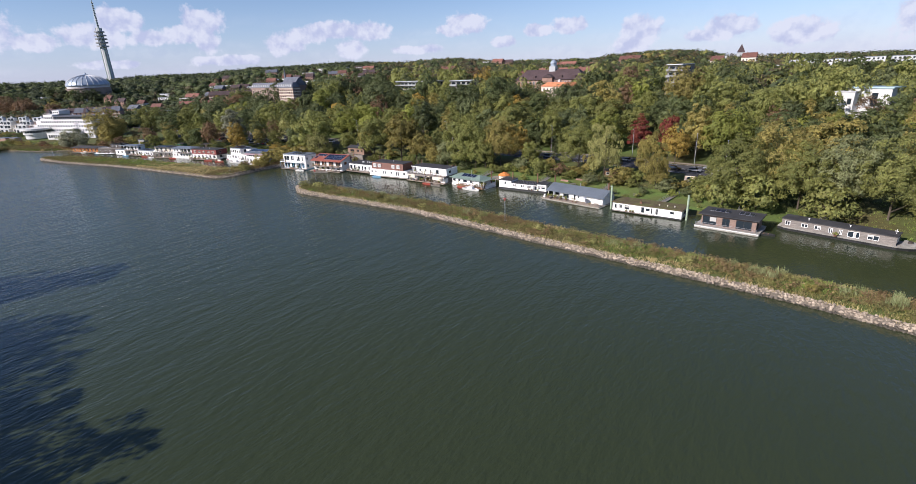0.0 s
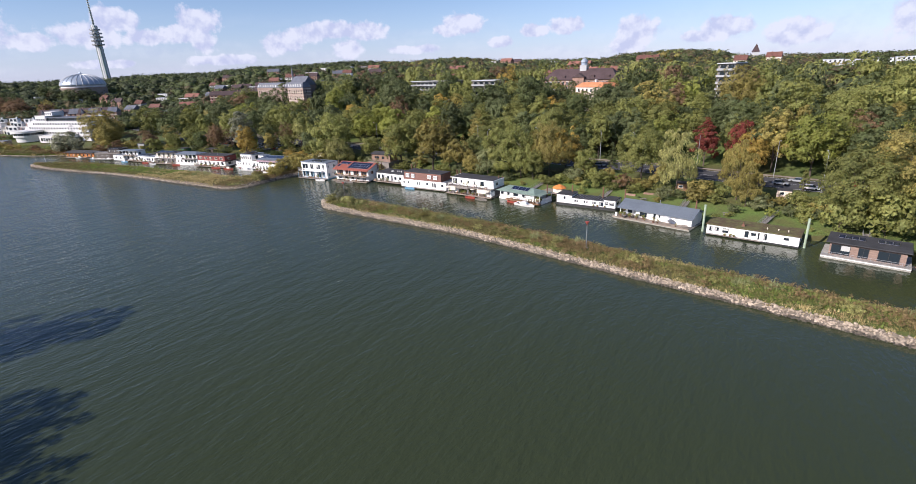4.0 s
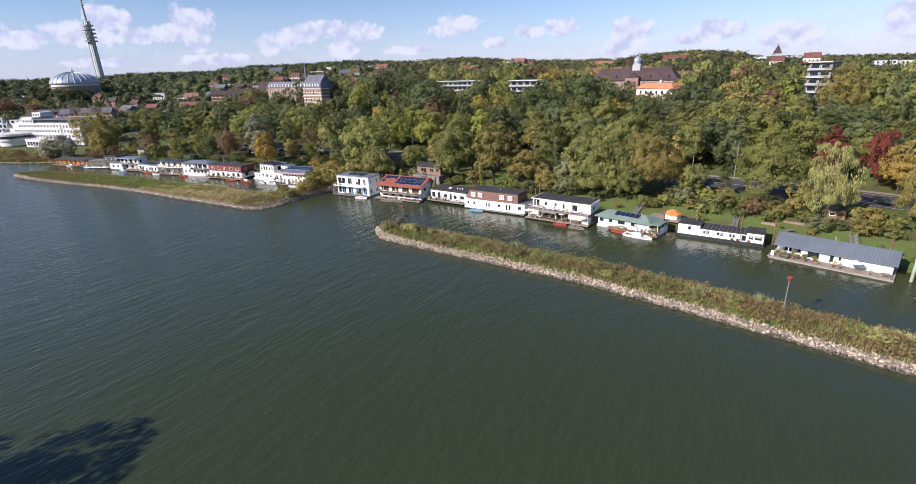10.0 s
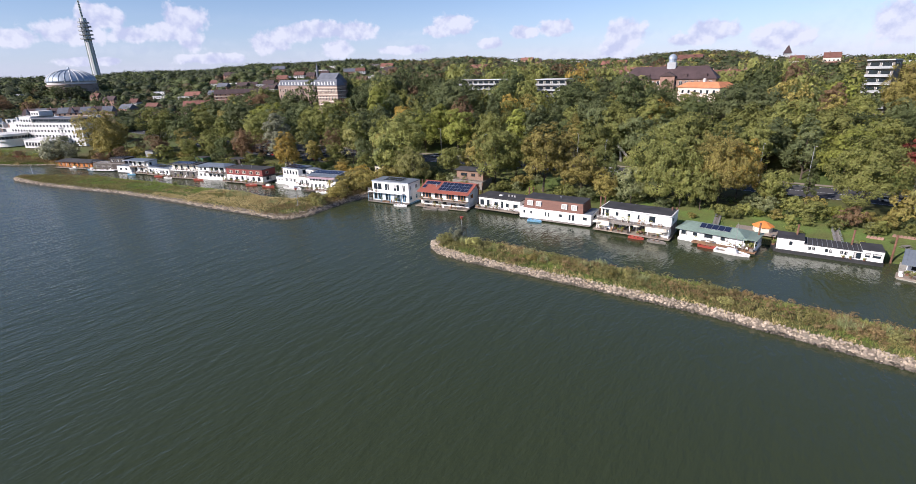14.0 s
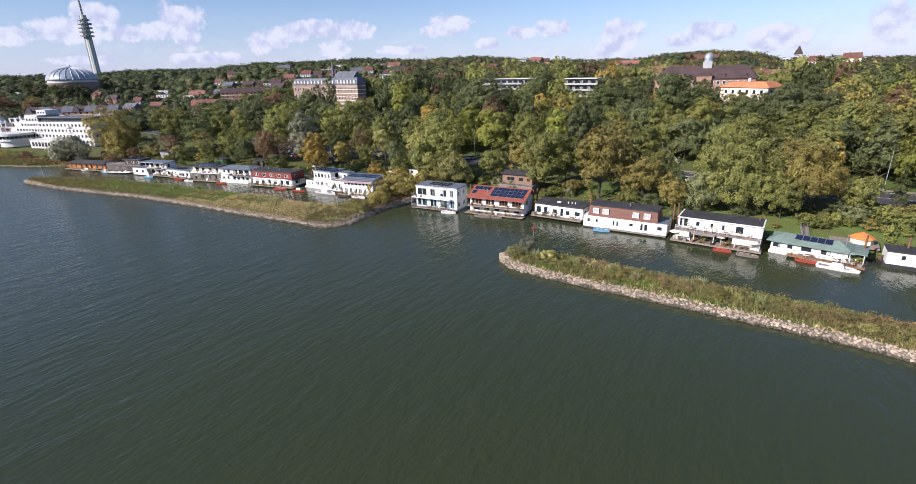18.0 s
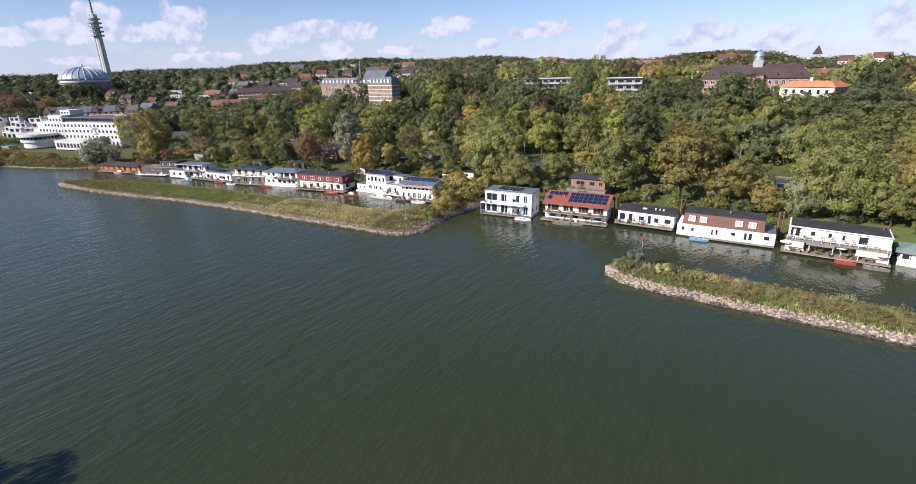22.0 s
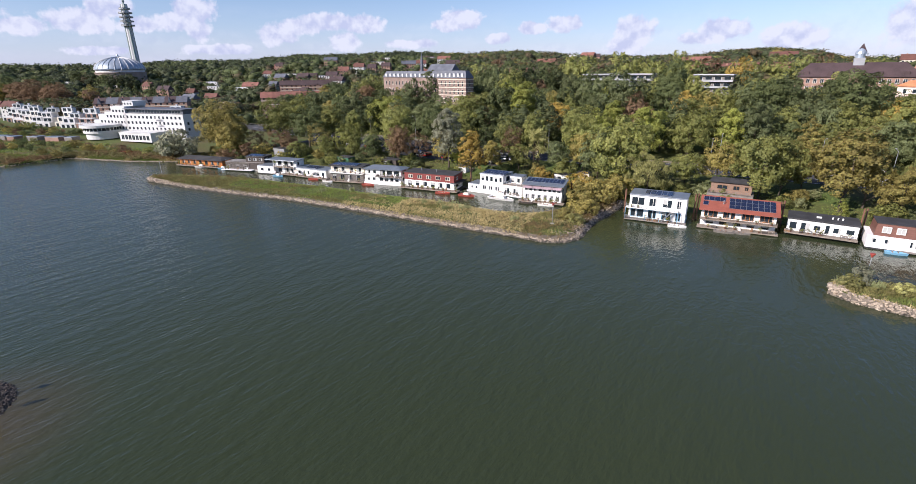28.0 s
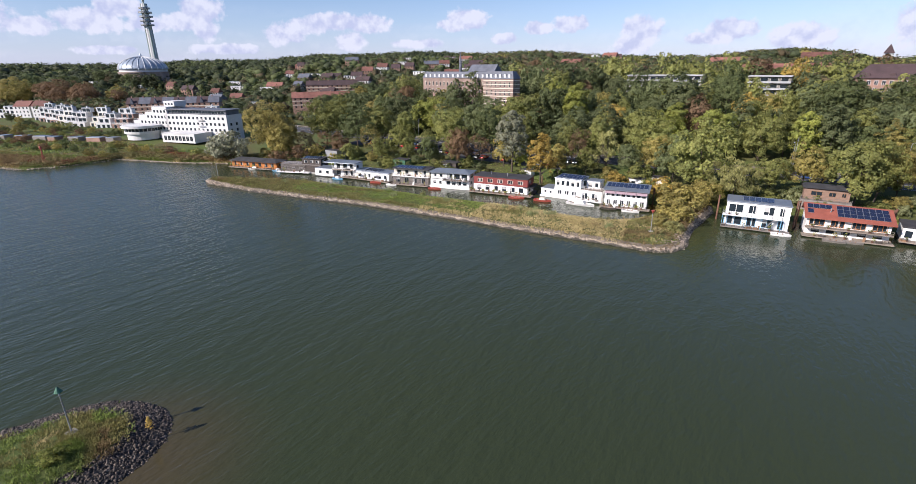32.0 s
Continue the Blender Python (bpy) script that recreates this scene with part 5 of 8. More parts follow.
def crate(m, r):
    t = thing("storage_box", m, "wooden storage box with a lid on a deck", "box", group="deck boxes")
    w = r.uniform(0.7, 1.3)
    part("body", Geo().box(-w / 2, -0.3, 0, w / 2, 0.3, 0.5), M[r.choice(["wood", "greywood", "darkwood"])], t)
    part("lid", Geo().box(-w / 2 - 0.03, -0.33, 0.503, w / 2 + 0.03, 0.33, 0.56), M["greywood"], t)


def sunshade(m, r):
    t = thing("parasol", m, "faded cloth parasol on a deck", "parasol", group="parasols")
    part("pole", Geo().rod((0, 0, 0), (0, 0, 2.3), 0.03, n=6), M["wood"], t)
    part("canopy", Geo().lathe([(1.15, 1.75), (1.1, 1.82), (0.05, 2.3)], 8), M[r.choice(["cream", "white"])], t)


r = random.Random(77)
for parent, x0, x1, y0, y1, z in DECKS:
    if y1 - y0 < 1.0:
        continue
    x = x0 + 0.7
    while x < x1 - 0.6:
        m = parent.matrix_basis @ pose(x, y0 + r.uniform(0.45, 0.8), z, 0, 0, r.uniform(-30, 30))
        kind = r.random()
        if kind < 0.5:
            potted_plant(m, r)
        elif kind < 0.72:
            single("garden_chair", chair(None, 0, 0, 0), M[r.choice(["darkwood", "white", "wood"])], "garden chair on a house boat deck", "chair", group="garden chairs", m=m)
        elif kind < 0.84:
            crate(m, r)
        elif kind < 0.92:
            garden_table(m, 0, 0, 0)
        elif z < 2 and x1 - x0 > 8 and r.random() < 0.4:
            sunshade(m, r)
        x += r.uniform(0.9, 2.6)
CURTAINS.clear()


# ---- trees ----
ICO = None


def ico(level):
    bm = bmesh.new()
    bmesh.ops.create_icosphere(bm, subdivisions=level, radius=1.0)
    v = np.array([x.co[:] for x in bm.verts])
    f = np.array([[q.index for q in x.verts] for x in bm.faces])
    bm.free()
    return v, f


ICO1 = ico(1)


def arrays_mesh(name, v, tris=None, quads=None):
    """A mesh from arrays, without a Python loop."""
    me = bpy.data.meshes.new(name)
    tris = np.zeros((0, 3), int) if tris is None else tris
    quads = np.zeros((0, 4), int) if quads is None else quads
    me.vertices.add(len(v))
    me.vertices.foreach_set("co", np.asarray(v, np.float32).ravel())
    loops = np.concatenate([tris.ravel(), quads.ravel()])
    me.loops.add(len(loops))
    me.loops.foreach_set("vertex_index", loops.astype(np.int32))
    starts = np.concatenate([np.arange(len(tris)) * 3, len(tris) * 3 + np.arange(len(quads)) * 4])
    me.polygons.add(len(starts))
    me.polygons.foreach_set("loop_start", starts.astype(np.int32))
    me.update(calc_edges=True)
    return me


def crown_arrays(rs, clumps, leaves, size, high=1.0, droop=0.0, taper=0.0, core=0.66, ragged=0.16):
    """A crown of leaf clumps on an uneven dome, radius 1 and 2 * high tall, standing on z = 0. Returns vertices and triangles."""
    ph = rs.uniform(0, 6.28, (4, 3))
    fr = rs.uniform(1.2, 3.4, (4, 3))

    def swell(d):
        return 1 + ragged * sum(np.sin(d[:, 0] * fr[k, 0] + ph[k, 0]) * np.sin(d[:, 1] * fr[k, 1] + ph[k, 1]) * np.cos(d[:, 2] * fr[k, 2] + ph[k, 2]) for k in range(4))

    def shape(d, k):
        p = d * (swell(d) * k)[:, None]
        p[:, :2] *= (1 - taper * np.clip(0.5 + 0.5 * d[:, 2], 0, 1))[:, None] * (1 + 0.10 * taper)
        p[:, 2] = p[:, 2] * high + high
        return p

    d = rs.normal(0, 1, (clumps * 3, 3))
    d /= np.linalg.norm(d, axis=1)[:, None]
    d = d[d[:, 2] > -0.72][:clumps]
    n = len(d)
    cs = shape(d, rs.uniform(0.70, 0.95, n))
    rr = rs.uniform(0.13, 0.30, n) * (22.0 / max(8, clumps)) ** 0.28
    who = rs.choice(n, leaves, p=rr ** 2 / (rr ** 2).sum())
    e = rs.normal(0, 1, (leaves, 3)) + d[who] * 0.9
    e[:, 2] += 0.35
    e /= np.linalg.norm(e, axis=1)[:, None]
    p = cs[who] + e * (rr[who] * (1.16 - 0.55 * rs.random_sample(leaves) ** 1.8))[:, None] * np.array([1.12, 1.12, 0.88])
    nrm = e * 0.80 + d[who] * 0.40 + np.array([0, 0, 0.12]) + rs.normal(0, 0.40, (leaves, 3))
    nrm /= np.linalg.norm(nrm, axis=1)[:, None]
    u = np.cross(nrm, rs.normal(0, 1, (leaves, 3)))
    u /= np.linalg.norm(u, axis=1)[:, None]
    w = np.cross(nrm, u)
    if droop:
        w = w * (1 - droop) + np.array([0, 0, -1.0]) * droop * 2.6
        u = u * (1 - 0.45 * droop)
    s = (size * rs.uniform(0.55, 1.4, leaves))[:, None]
    deep = int(leaves * core)  # big leaves inside, which close the crown
    if deep:
        dd = rs.normal(0, 1, (deep, 3))
        dd /= np.linalg.norm(dd, axis=1)[:, None]
        p[:deep] = shape(dd, rs.uniform(0.30, 0.64, deep))
        s[:deep] *= 1.6 if not droop else 1.0
    leaf = np.stack([p - u * s * 0.62 - w * s * 0.36, p + u * s * 0.62 - w * s * 0.36, p + w * s * 0.78], 1)
    return leaf.reshape(-1, 3), np.arange(leaves * 3).reshape(-1, 3)


def trunk_geo(rs, h, crown_base, r, spread_r, limbs=5):
    g = Geo()
    pts = [(0, 0, -0.4)]
    for k in range(1, 5):
        pts.append((pts[-1][0] + rs.normal(0, 0.012), pts[-1][1] + rs.normal(0, 0.012), -0.4 + (h + 0.4) * k / 4))
    for k in range(4):
        g.rod(pts[k], pts[k + 1], r * (1 - k * 0.21), r * (1 - (k + 1) * 0.21), 7)
    for k in range(limbs):
        a, z = rs.uniform(0, 6.28), crown_base + (h - crown_base) * rs.uniform(0.0, 0.6)
        b = (spread_r * 0.6 * math.cos(a), spread_r * 0.6 * math.sin(a), z + spread_r * rs.uniform(0.3, 0.8))
        g.rod((0, 0, z), b, r * 0.4, r * 0.12, 5)
    return g


SHAPES = {  # clumps, leaves, leaf size, droop, taper, share of inner leaves, raggedness, share of height that is bare trunk, width to height
    "round": (104, 6000, 0.054, 0.0, 0.10, 0.12, 0.17, 0.10, 0.84),
    "broad": (120, 6600, 0.051, 0.0, 0.02, 0.12, 0.19, 0.08, 0.98),
    "dense": (210, 16500, 0.032, 0.0, 0.02, 0.12, 0.17, 0.06, 0.98),
    "tall": (92, 5200, 0.064, 0.0, 0.40, 0.10, 0.18, 0.08, 0.60),
    "willow": (64, 8800, 0.043, 0.72, 0.1, 0.10, 0.16, 0.06, 0.85),
    "spire": (56, 2600, 0.100, 0.15, 0.80, 0.12, 0.08, 0.05, 0.36),
    "shrub": (34, 1500, 0.092, 0.0, 0.0, 0.12, 0.24, 0.0, 1.25),
    "sparse": (56, 2400, 0.056, 0.1, 0.2, 0.0, 0.24, 0.16, 0.70),
}
PROTO = {}


def tree_proto(shape, colour, variant):
    key = (shape, colour, variant)
    if key not in PROTO:
        clumps, leaves, size, droop, taper, core, ragged, bare, wide = SHAPES[shape]
        rs = np.random.RandomState(100 + sorted(SHAPES).index(shape) * 10 + variant)
        skey = (shape, variant)
        if skey not in PROTO:
            high = (1 - bare) / wide
            v, t = crown_arrays(rs, clumps, leaves, size, high, droop, taper, core, ragged)
            v[:, :2] *= wide / 2
            v[:, 2] = bare + np.maximum(v[:, 2], 0.02) / max(2 * high, np.percentile(v[:, 2], 99.7)) * (1 - bare)
            PROTO[skey] = (v, t)
            PROTO[("trunk",) + skey] = trunk_geo(rs, 0.72, max(0.1, bare), 0.022, wide * 0.4, 14 if shape == "sparse" else 6).mesh("trunk") if shape != "shrub" else trunk_geo(rs, 0.4, 0.05, 0.02, 0.4, 7).mesh("trunk")
        v, t = PROTO[skey]
        me = arrays_mesh("crown", v, t)
        me.materials.append(LEAF[colour])
        PROTO[key] = me
    return PROTO[key], PROTO[("trunk", shape, variant)]


KIND = {"green": "green leafy", "sage": "sage green leafy", "dark": "dark green leafy", "blue": "grey-green leafy", "olive": "olive green leafy", "willow": "pale yellow-green", "lime": "bright yellow-green", "gold": "golden yellow autumn",
        "orange": "orange autumn", "red": "deep red autumn", "russet": "russet brown autumn", "silver": "silvery grey-green", "fir": "shade-darkened deep green", "heath": "shade-darkened brownish autumn"}
FORM = {"round": "round-crowned tree", "broad": "broad spreading tree", "dense": "dense broad-crowned tree", "tall": "tall narrow tree", "willow": "weeping willow with hanging branches", "spire": "pointed conifer", "shrub": "dense bush", "sparse": "thin half-bare tree"}
count = 0


def tree(x, y, h, shape="round", colour="green", where="on the river bank", z=None, wide=1.0):
    global count
    count += 1
    crown, trunk = tree_proto(shape, colour, count % 3)
    z = ground(x, y) if z is None else z
    name = "bush" if shape == "shrub" else "tree"
    m = pose(x, y, z, 0, 0, (count * 77) % 360) @ Matrix.Diagonal((h * wide, h * wide, h, 1))
    t = thing(name, m, f"{KIND[colour]} {FORM[shape]} {where}", name, group="trees")
    part("crown", crown, None, t)
    part("trunk", trunk, M["bark"], t)
    return t


rnd = random.Random(11)
placed = []
# single trees on the bank and beside the road: x, y, height, shape, leaf colour, width
for x, y, h, shape, colour, wide in (
    (-189, 19, 10.5, "shrub", "silver", 1.0), (-197, 22, 8, "shrub", "silver", 1.0), (-180, 36, 19.0, "broad", "olive", 0.9), (-168, 58, 18, "round", "green", 1.0), (-152, 60, 17, "round", "dark", 1.0), (-142, 66, 15, "round", "olive", 0.9), (-108, 68, 15, "round", "green", 1.0), (-100, 58, 13, "tall", "olive", 1.1), (-88, 66, 15, "round", "dark", 0.9), (-70, 58, 14, "tall", "green", 1.0), (-50, 55, 14, "round", "green", 0.9), (-40, 53, 15, "tall", "olive", 1.0), (-22, 52, 15, "round", "green", 0.9), (-128, 64, 14, "tall", "green", 1.0), (-112, 54, 9, "sparse", "olive", 1.0), (-172, 32, 12, "round", "olive", 1.0), (-169, 44, 8.5, "sparse", "russet", 1.3), (-160, 46, 8, "sparse", "russet", 1.2),
    (-134, 46, 11, "sparse", "olive", 1.1), (-124, 52, 11, "round", "olive", 0.9), (-116, 45, 8, "round", "green", 0.9), (-91, 40, 12, "round", "russet", 0.7), (-69, 39, 18, "tall", "silver", 1.05), (-54.5, 27, 13.5, "tall", "gold", 1.05),
    (-57, 46, 11, "sparse", "olive", 0.9), (-46, 45, 12, "sparse", "russet", 0.8), (-36, 45, 11.5, "sparse", "willow", 1.0), (-28, 42, 9, "round", "blue", 0.9), (-24, 36, 6, "shrub", "green", 1.0), (-33, 34, 5, "shrub", "olive", 0.9),
    (-7, 33, 17, "broad", "green", 0.95), (-14, 39, 13, "round", "blue", 0.9), (3, 25, 10, "willow", "willow", 1.1), (13, 36, 8.5, "round", "green", 1.15), (-1, 27, 5, "shrub", "lime", 0.8),
    (32, 29, 15, "round", "green", 0.95), (38, 34, 13, "round", "green", 0.9), (48.5, 15.5, 5.5, "spire", "lime", 1.9), (50, 24, 17, "tall", "olive", 1.15), (56, 27, 15, "tall", "olive", 0.9), (62, 22, 11, "round", "olive", 0.95), (58, 17, 4.5, "shrub", "green", 1.0),
    (71, 26, 10, "spire", "dark", 1.1), (70, 18, 8, "round", "olive", 0.9), (77, 16, 9, "round", "blue", 0.9), (84, 20, 16.5, "broad", "blue", 0.9), (90, 16, 12, "round", "blue", 0.9), (99.5, 20, 15, "broad", "olive", 0.82), (95, 14.5, 9, "round", "green", 0.9), (104, 25, 13, "round", "gold", 0.8),
    (115, 15, 4.2, "shrub", "green", 1.0), (119, 11, 4.4, "shrub", "green", 1.1), (120.5, 24, 9, "spire", "dark", 1.3), (112, 24, 5, "shrub", "olive", 1.0), (131, 19, 14.5, "broad", "green", 0.95), (126, 8, 4.6, "shrub", "russet", 0.8), (137, 12, 7, "shrub", "olive", 0.7),
    (142, 8, 14.5, "willow", "willow", 0.74), (149, 2, 5, "shrub", "olive", 1.1), (158, 1, 13, "willow", "olive", 0.75), (160, -4, 9, "willow", "olive", 0.8), (163, -7, 4, "shrub", "blue", 1.0), (175, 9, 6.5, "spire", "green", 1.3),
    (178, -18, 7.5, "shrub", "blue", 0.8), (182, -14, 15, "broad", "blue", 0.9), (191, -9, 17, "broad", "olive", 0.85), (196, -16, 14, "broad", "blue", 0.85), (186, -20, 8, "shrub", "green", 0.9), (205, -16, 15, "broad", "blue", 0.9), (214, -22, 16, "broad", "blue", 0.9), (221, -31, 12, "round", "green", 1.0), (201, -24, 8, "shrub", "green", 0.9), (226, -22, 15, "broad", "blue", 0.9), (236, -34, 14, "broad", "green", 0.9), (250, -44, 14, "broad", "blue", 0.9),
    (150, 46, 13.5, "tall", "red", 1.0), (164, 36, 11.5, "round", "gold", 0.8), (161, 44, 13.5, "round", "red", 0.62), (163, 104, 17, "broad", "olive", 0.8), (161, 55, 12, "round", "green", 0.85), (183, 48, 11, "round", "lime", 0.85), (192, 44, 12, "broad", "green", 0.9), (203, 41, 12, "broad", "lime", 0.9), (146, 62, 13, "round", "blue", 0.9), (214, 38, 13, "broad", "lime", 0.9), (228, 30, 13, "broad", "lime", 0.95),
    (-129, 121, 19, "tall", "blue", 1.25), (-143, 124, 16, "round", "dark", 1.0), (-156, 129, 16, "round", "dark", 1.0), (-136, 117, 15, "round", "green", 0.9), (-170, 133, 17, "round", "russet", 1.0), (84, 116, 9.5, "round", "dark", 1.1), (92, 112, 9.5, "round", "green", 1.1), (101, 109, 9.5, "round", "dark", 1.1), (111, 110, 12, "round", "dark", 1.0), (-176, 27, 5, "shrub", "olive", 1.0), (-169, 25, 4.5, "shrub", "russet", 1.1), (-162, 30, 6.5, "shrub", "russet", 1.0), (-157, 34, 6, "shrub", "olive", 1.0), (-174, 38, 6, "shrub", "green", 1.0), (3.3, 139, 18.5, "broad", "dark", 0.7),
    (-652, 250, 14, "round", "fir", 1.2), (-640, 246, 15, "round", "dark", 1.2), (-628, 250, 14, "round", "heath", 1.1), (-614, 246, 15, "round", "fir", 1.2), (-600, 250, 15, "round", "dark", 1.2), (-588, 256, 16, "round", "fir", 1.2), (-576, 262, 16, "round", "fir", 1.2),
    (233, 58, 11, "round", "dark", 1.1), (243, 54, 12, "broad", "green", 1.0), (226, 47, 10, "round", "green", 1.0), (-113, 112, 11, "round", "dark", 1.0), (-104, 109, 10.5, "round", "green", 1.0), (-92, 112, 12, "round", "dark", 1.0),
    (-535, 143, 21, "broad", "russet", 1.2), (-513, 150, 19, "broad", "russet", 1.1), (-552, 140, 20, "round", "russet", 1.1), (-575, 128, 23, "broad", "olive", 1.1), (-598, 118, 22, "round", "dark", 1.1), (-590, 150, 22, "broad", "dark", 1.1), (-560, 165, 22, "round", "dark", 1.1), (-500, 170, 17, "round", "olive", 1.0), (-480, 160, 15, "round", "russet", 1.0),
    (-560, 228, 15, "spire", "dark", 1.2), (-548, 232, 16, "spire", "dark", 1.2), (-520, 230, 14, "spire", "dark", 1.3), (-505, 236, 16, "spire", "dark", 1.2), (-492, 240, 14, "spire", "dark", 1.2), (-470, 240, 15, "spire", "dark", 1.2), (-400, 92, 7, "spire", "dark", 1.2), (-424, 60, 5, "round", "dark", 1.0), (-388, 58, 4.5, "shrub", "green", 1.2), (-372, 56, 4.5, "shrub", "green", 1.2), (-410, 52, 5, "shrub", "dark", 1.2), (-440, 62, 6, "round", "olive", 1.0), (-460, 66, 7, "round", "dark", 1.1), (-395, 40, 5, "shrub", "olive", 1.2), (-420, 36, 5, "shrub", "green", 1.2), (-350, 50, 4, "shrub", "dark", 1.2), (-335, 48, 4, "shrub", "olive", 1.2), (-322, 30, 3, "shrub", "russet", 1.2), (-352, 22, 3, "shrub", "russet", 1.2), (-365, 45, 5, "round", "green", 1.0),
    (-105, 42, 9, "round", "olive", 0.9), (-97, 46, 10, "tall", "green", 1.1), (-84, 44, 9.5, "sparse", "russet", 1.1), (-74, 45, 10, "round", "olive", 0.9), (-66, 41, 8, "round", "lime", 0.8), (-52, 40, 9, "tall", "olive", 1.1), (-42, 41, 8, "round", "green", 0.9), (-20, 45, 11, "round", "olive", 0.9), (-148, 42, 9, "round", "russet", 0.9), (-140, 38, 7, "shrub", "green", 0.8), (-127, 41, 8, "round", "olive", 0.9),
    (22, 40, 11, "round", "olive", 0.9), (28, 46, 10, "round", "green", 0.9), (44, 38, 11, "round", "olive", 0.9), (66, 32, 11, "round", "green", 0.9), (92, 26, 10, "round", "olive", 0.9), (112, 20, 8, "round", "green", 0.9), (-30, 29, 5, "shrub", "gold", 0.9),
    (224, 52, 12, "sparse", "russet", 1.0), (240, 46, 13, "sparse", "russet", 1.1), (250, 50, 10, "round", "green", 0.9),
    (-13, 4, 5.5, "shrub", "olive", 1.1), (-9, 10, 6.5, "shrub", "olive", 1.1), (-13, 15, 6.5, "shrub", "olive", 1.0), (-7, 17, 6.0, "shrub", "olive", 1.0), (-10, -2, 4.2, "shrub", "olive", 1.1), (-14, -8, 3.0, "shrub", "olive", 1.2), (-11.5, -10, 2.6, "shrub", "willow", 1.2), (-4.5, 21, 6, "shrub", "olive", 1.1), (-17, 21, 6, "shrub", "gold", 1.0),
):
    h = h * (1.28 if h > 7 else 1.12)
    if shape == "broad" and (x > 75 or x < -170):
        shape = "dense"
    if colour == "blue" and x > 60:
        colour = ("green", "sage")[int(x) % 2]
    if colour == "olive" and -172 < x < -15 and y > 40:
        colour = ("dark", "green", "olive")[int(abs(x)) % 3]
    tree(x, y, h, shape, colour, z=max(0.8, ground(x, y)), wide=wide)
    placed.append((x, y, h * 0.33 * wide))


def clear(x, y, r):
    return all((x - a) ** 2 + (y - b) ** 2 > (r + c) ** 2 * 0.62 for a, b, c in placed)


OPEN = ((-32, 176, 36, 12), (82, 165, 30, 16), (96, 118, 14, 10), (-107, 133, 14, 12), (-142, 148, 30, 11), (240, 58, 22, 16), (158, 132, 10, 8), (18, 150, 18, 9), (-255, 50, 48, 24), (-420, 62, 130, 38), (-150, 150, 20, 10))


# open strips before the rows of houses in the town: x, y, half width, half depth
ROWS = ((128, 232, 32, 14), (30, 266, 24, 12), (280, 372, 45, 12), (230, 775, 75, 14), (98, 592, 30, 12), (-363, 125, 34, 12), (-278, 191, 26, 10), (-331, 277, 30, 10), (-98, 318, 52, 12), (52, 343, 34, 12))


def low(x, y):
    """Where trees stay low before a row of houses."""
    return any(abs(x - cx) < a + 8 and cy - b - 60 < y < cy for cx, cy, a, b in ROWS)


def built(x, y):
    return any(abs(x - cx) < a and abs(y - cy) < b for cx, cy, a, b in ROWS) or any(abs(x - cx) < a and abs(y - cy) < b for cx, cy, a, b in OPEN)


# the row of park trees behind the road
x = -165.0
while x < 330:
    d = 15 + rnd.uniform(-1.5, 3)
    if not (62 < x < 84) and clear(x, road_y(x) + d, 3.5):
        h = rnd.uniform(17, 23)
        tree(x, road_y(x) + d, h, rnd.choice(["round", "tall", "round", "broad"]), rnd.choices(["green", "dark", "blue", "olive", "lime"], [4, 5, 4, 2, 1.2] if x < 0 else [6, 3, 3, 4, 3])[0], "behind the road")
        placed.append((x, road_y(x) + d, h * 0.30))
    x += rnd.uniform(6, 10)
# the wood on the slope: the front trees as single things, those behind joined
slope_wood = {k: [] for k in ("green", "dark", "blue", "olive", "lime", "gold", "russet")}
upper_wood = {k: [] for k in slope_wood}
single_trees = 0
upland = random.Random(8)
for _ in range(9000):
    x = rnd.uniform(-235, 340)
    d = 20 + rnd.random() ** 1.1 * 130
    y = road_y(x) + d
    h = rnd.uniform(13, 25)
    if built(x, y) or not clear(x, y, h * 0.31):
        continue
    if any(abs(x - cx) < a + 4 and cy - b - 42 < y < cy for cx, cy, a, b in OPEN[:2] + OPEN[5:8]):
        h *= 0.72
    elif any(abs(x - cx) < a + 4 and cy - b - 42 < y < cy for cx, cy, a, b in OPEN[2:4]):
        h *= 0.82 if x > 0 else 0.8
    if low(x, y):
        h *= 0.7
    if x > 130:
        h *= 0.86
    placed.append((x, y, h * 0.31))
    col = rnd.choices(list(slope_wood), [5, 7.5, 7, 2.2, 0.7, 0.3, 1.6] if x < -20 else [8, 6, 5.5, 3.4, 1.1, 0.4, 0.7])[0]
    if x > 40 and d > 50 and col in ("olive", "lime", "gold") and rnd.random() < 0.65:
        col = rnd.choice(["dark", "green", "blue"])
    if d > 80 and col in ("olive", "lime", "gold") and upland.random() < 0.75:
        col = upland.choice(["green", "blue", "russet", "blue"])
    if d < 62 and single_trees < 130:
        single_trees += 1
        tree(x, y, h, rnd.choice(["round", "round", "broad", "tall", "tall"]), col, "in the wood above the road")
    else:
        (slope_wood if d < 88 else upper_wood)[col].append((x, y, ground(x, y) - 0.3, h, h * rnd.uniform(0.33, 0.47)))
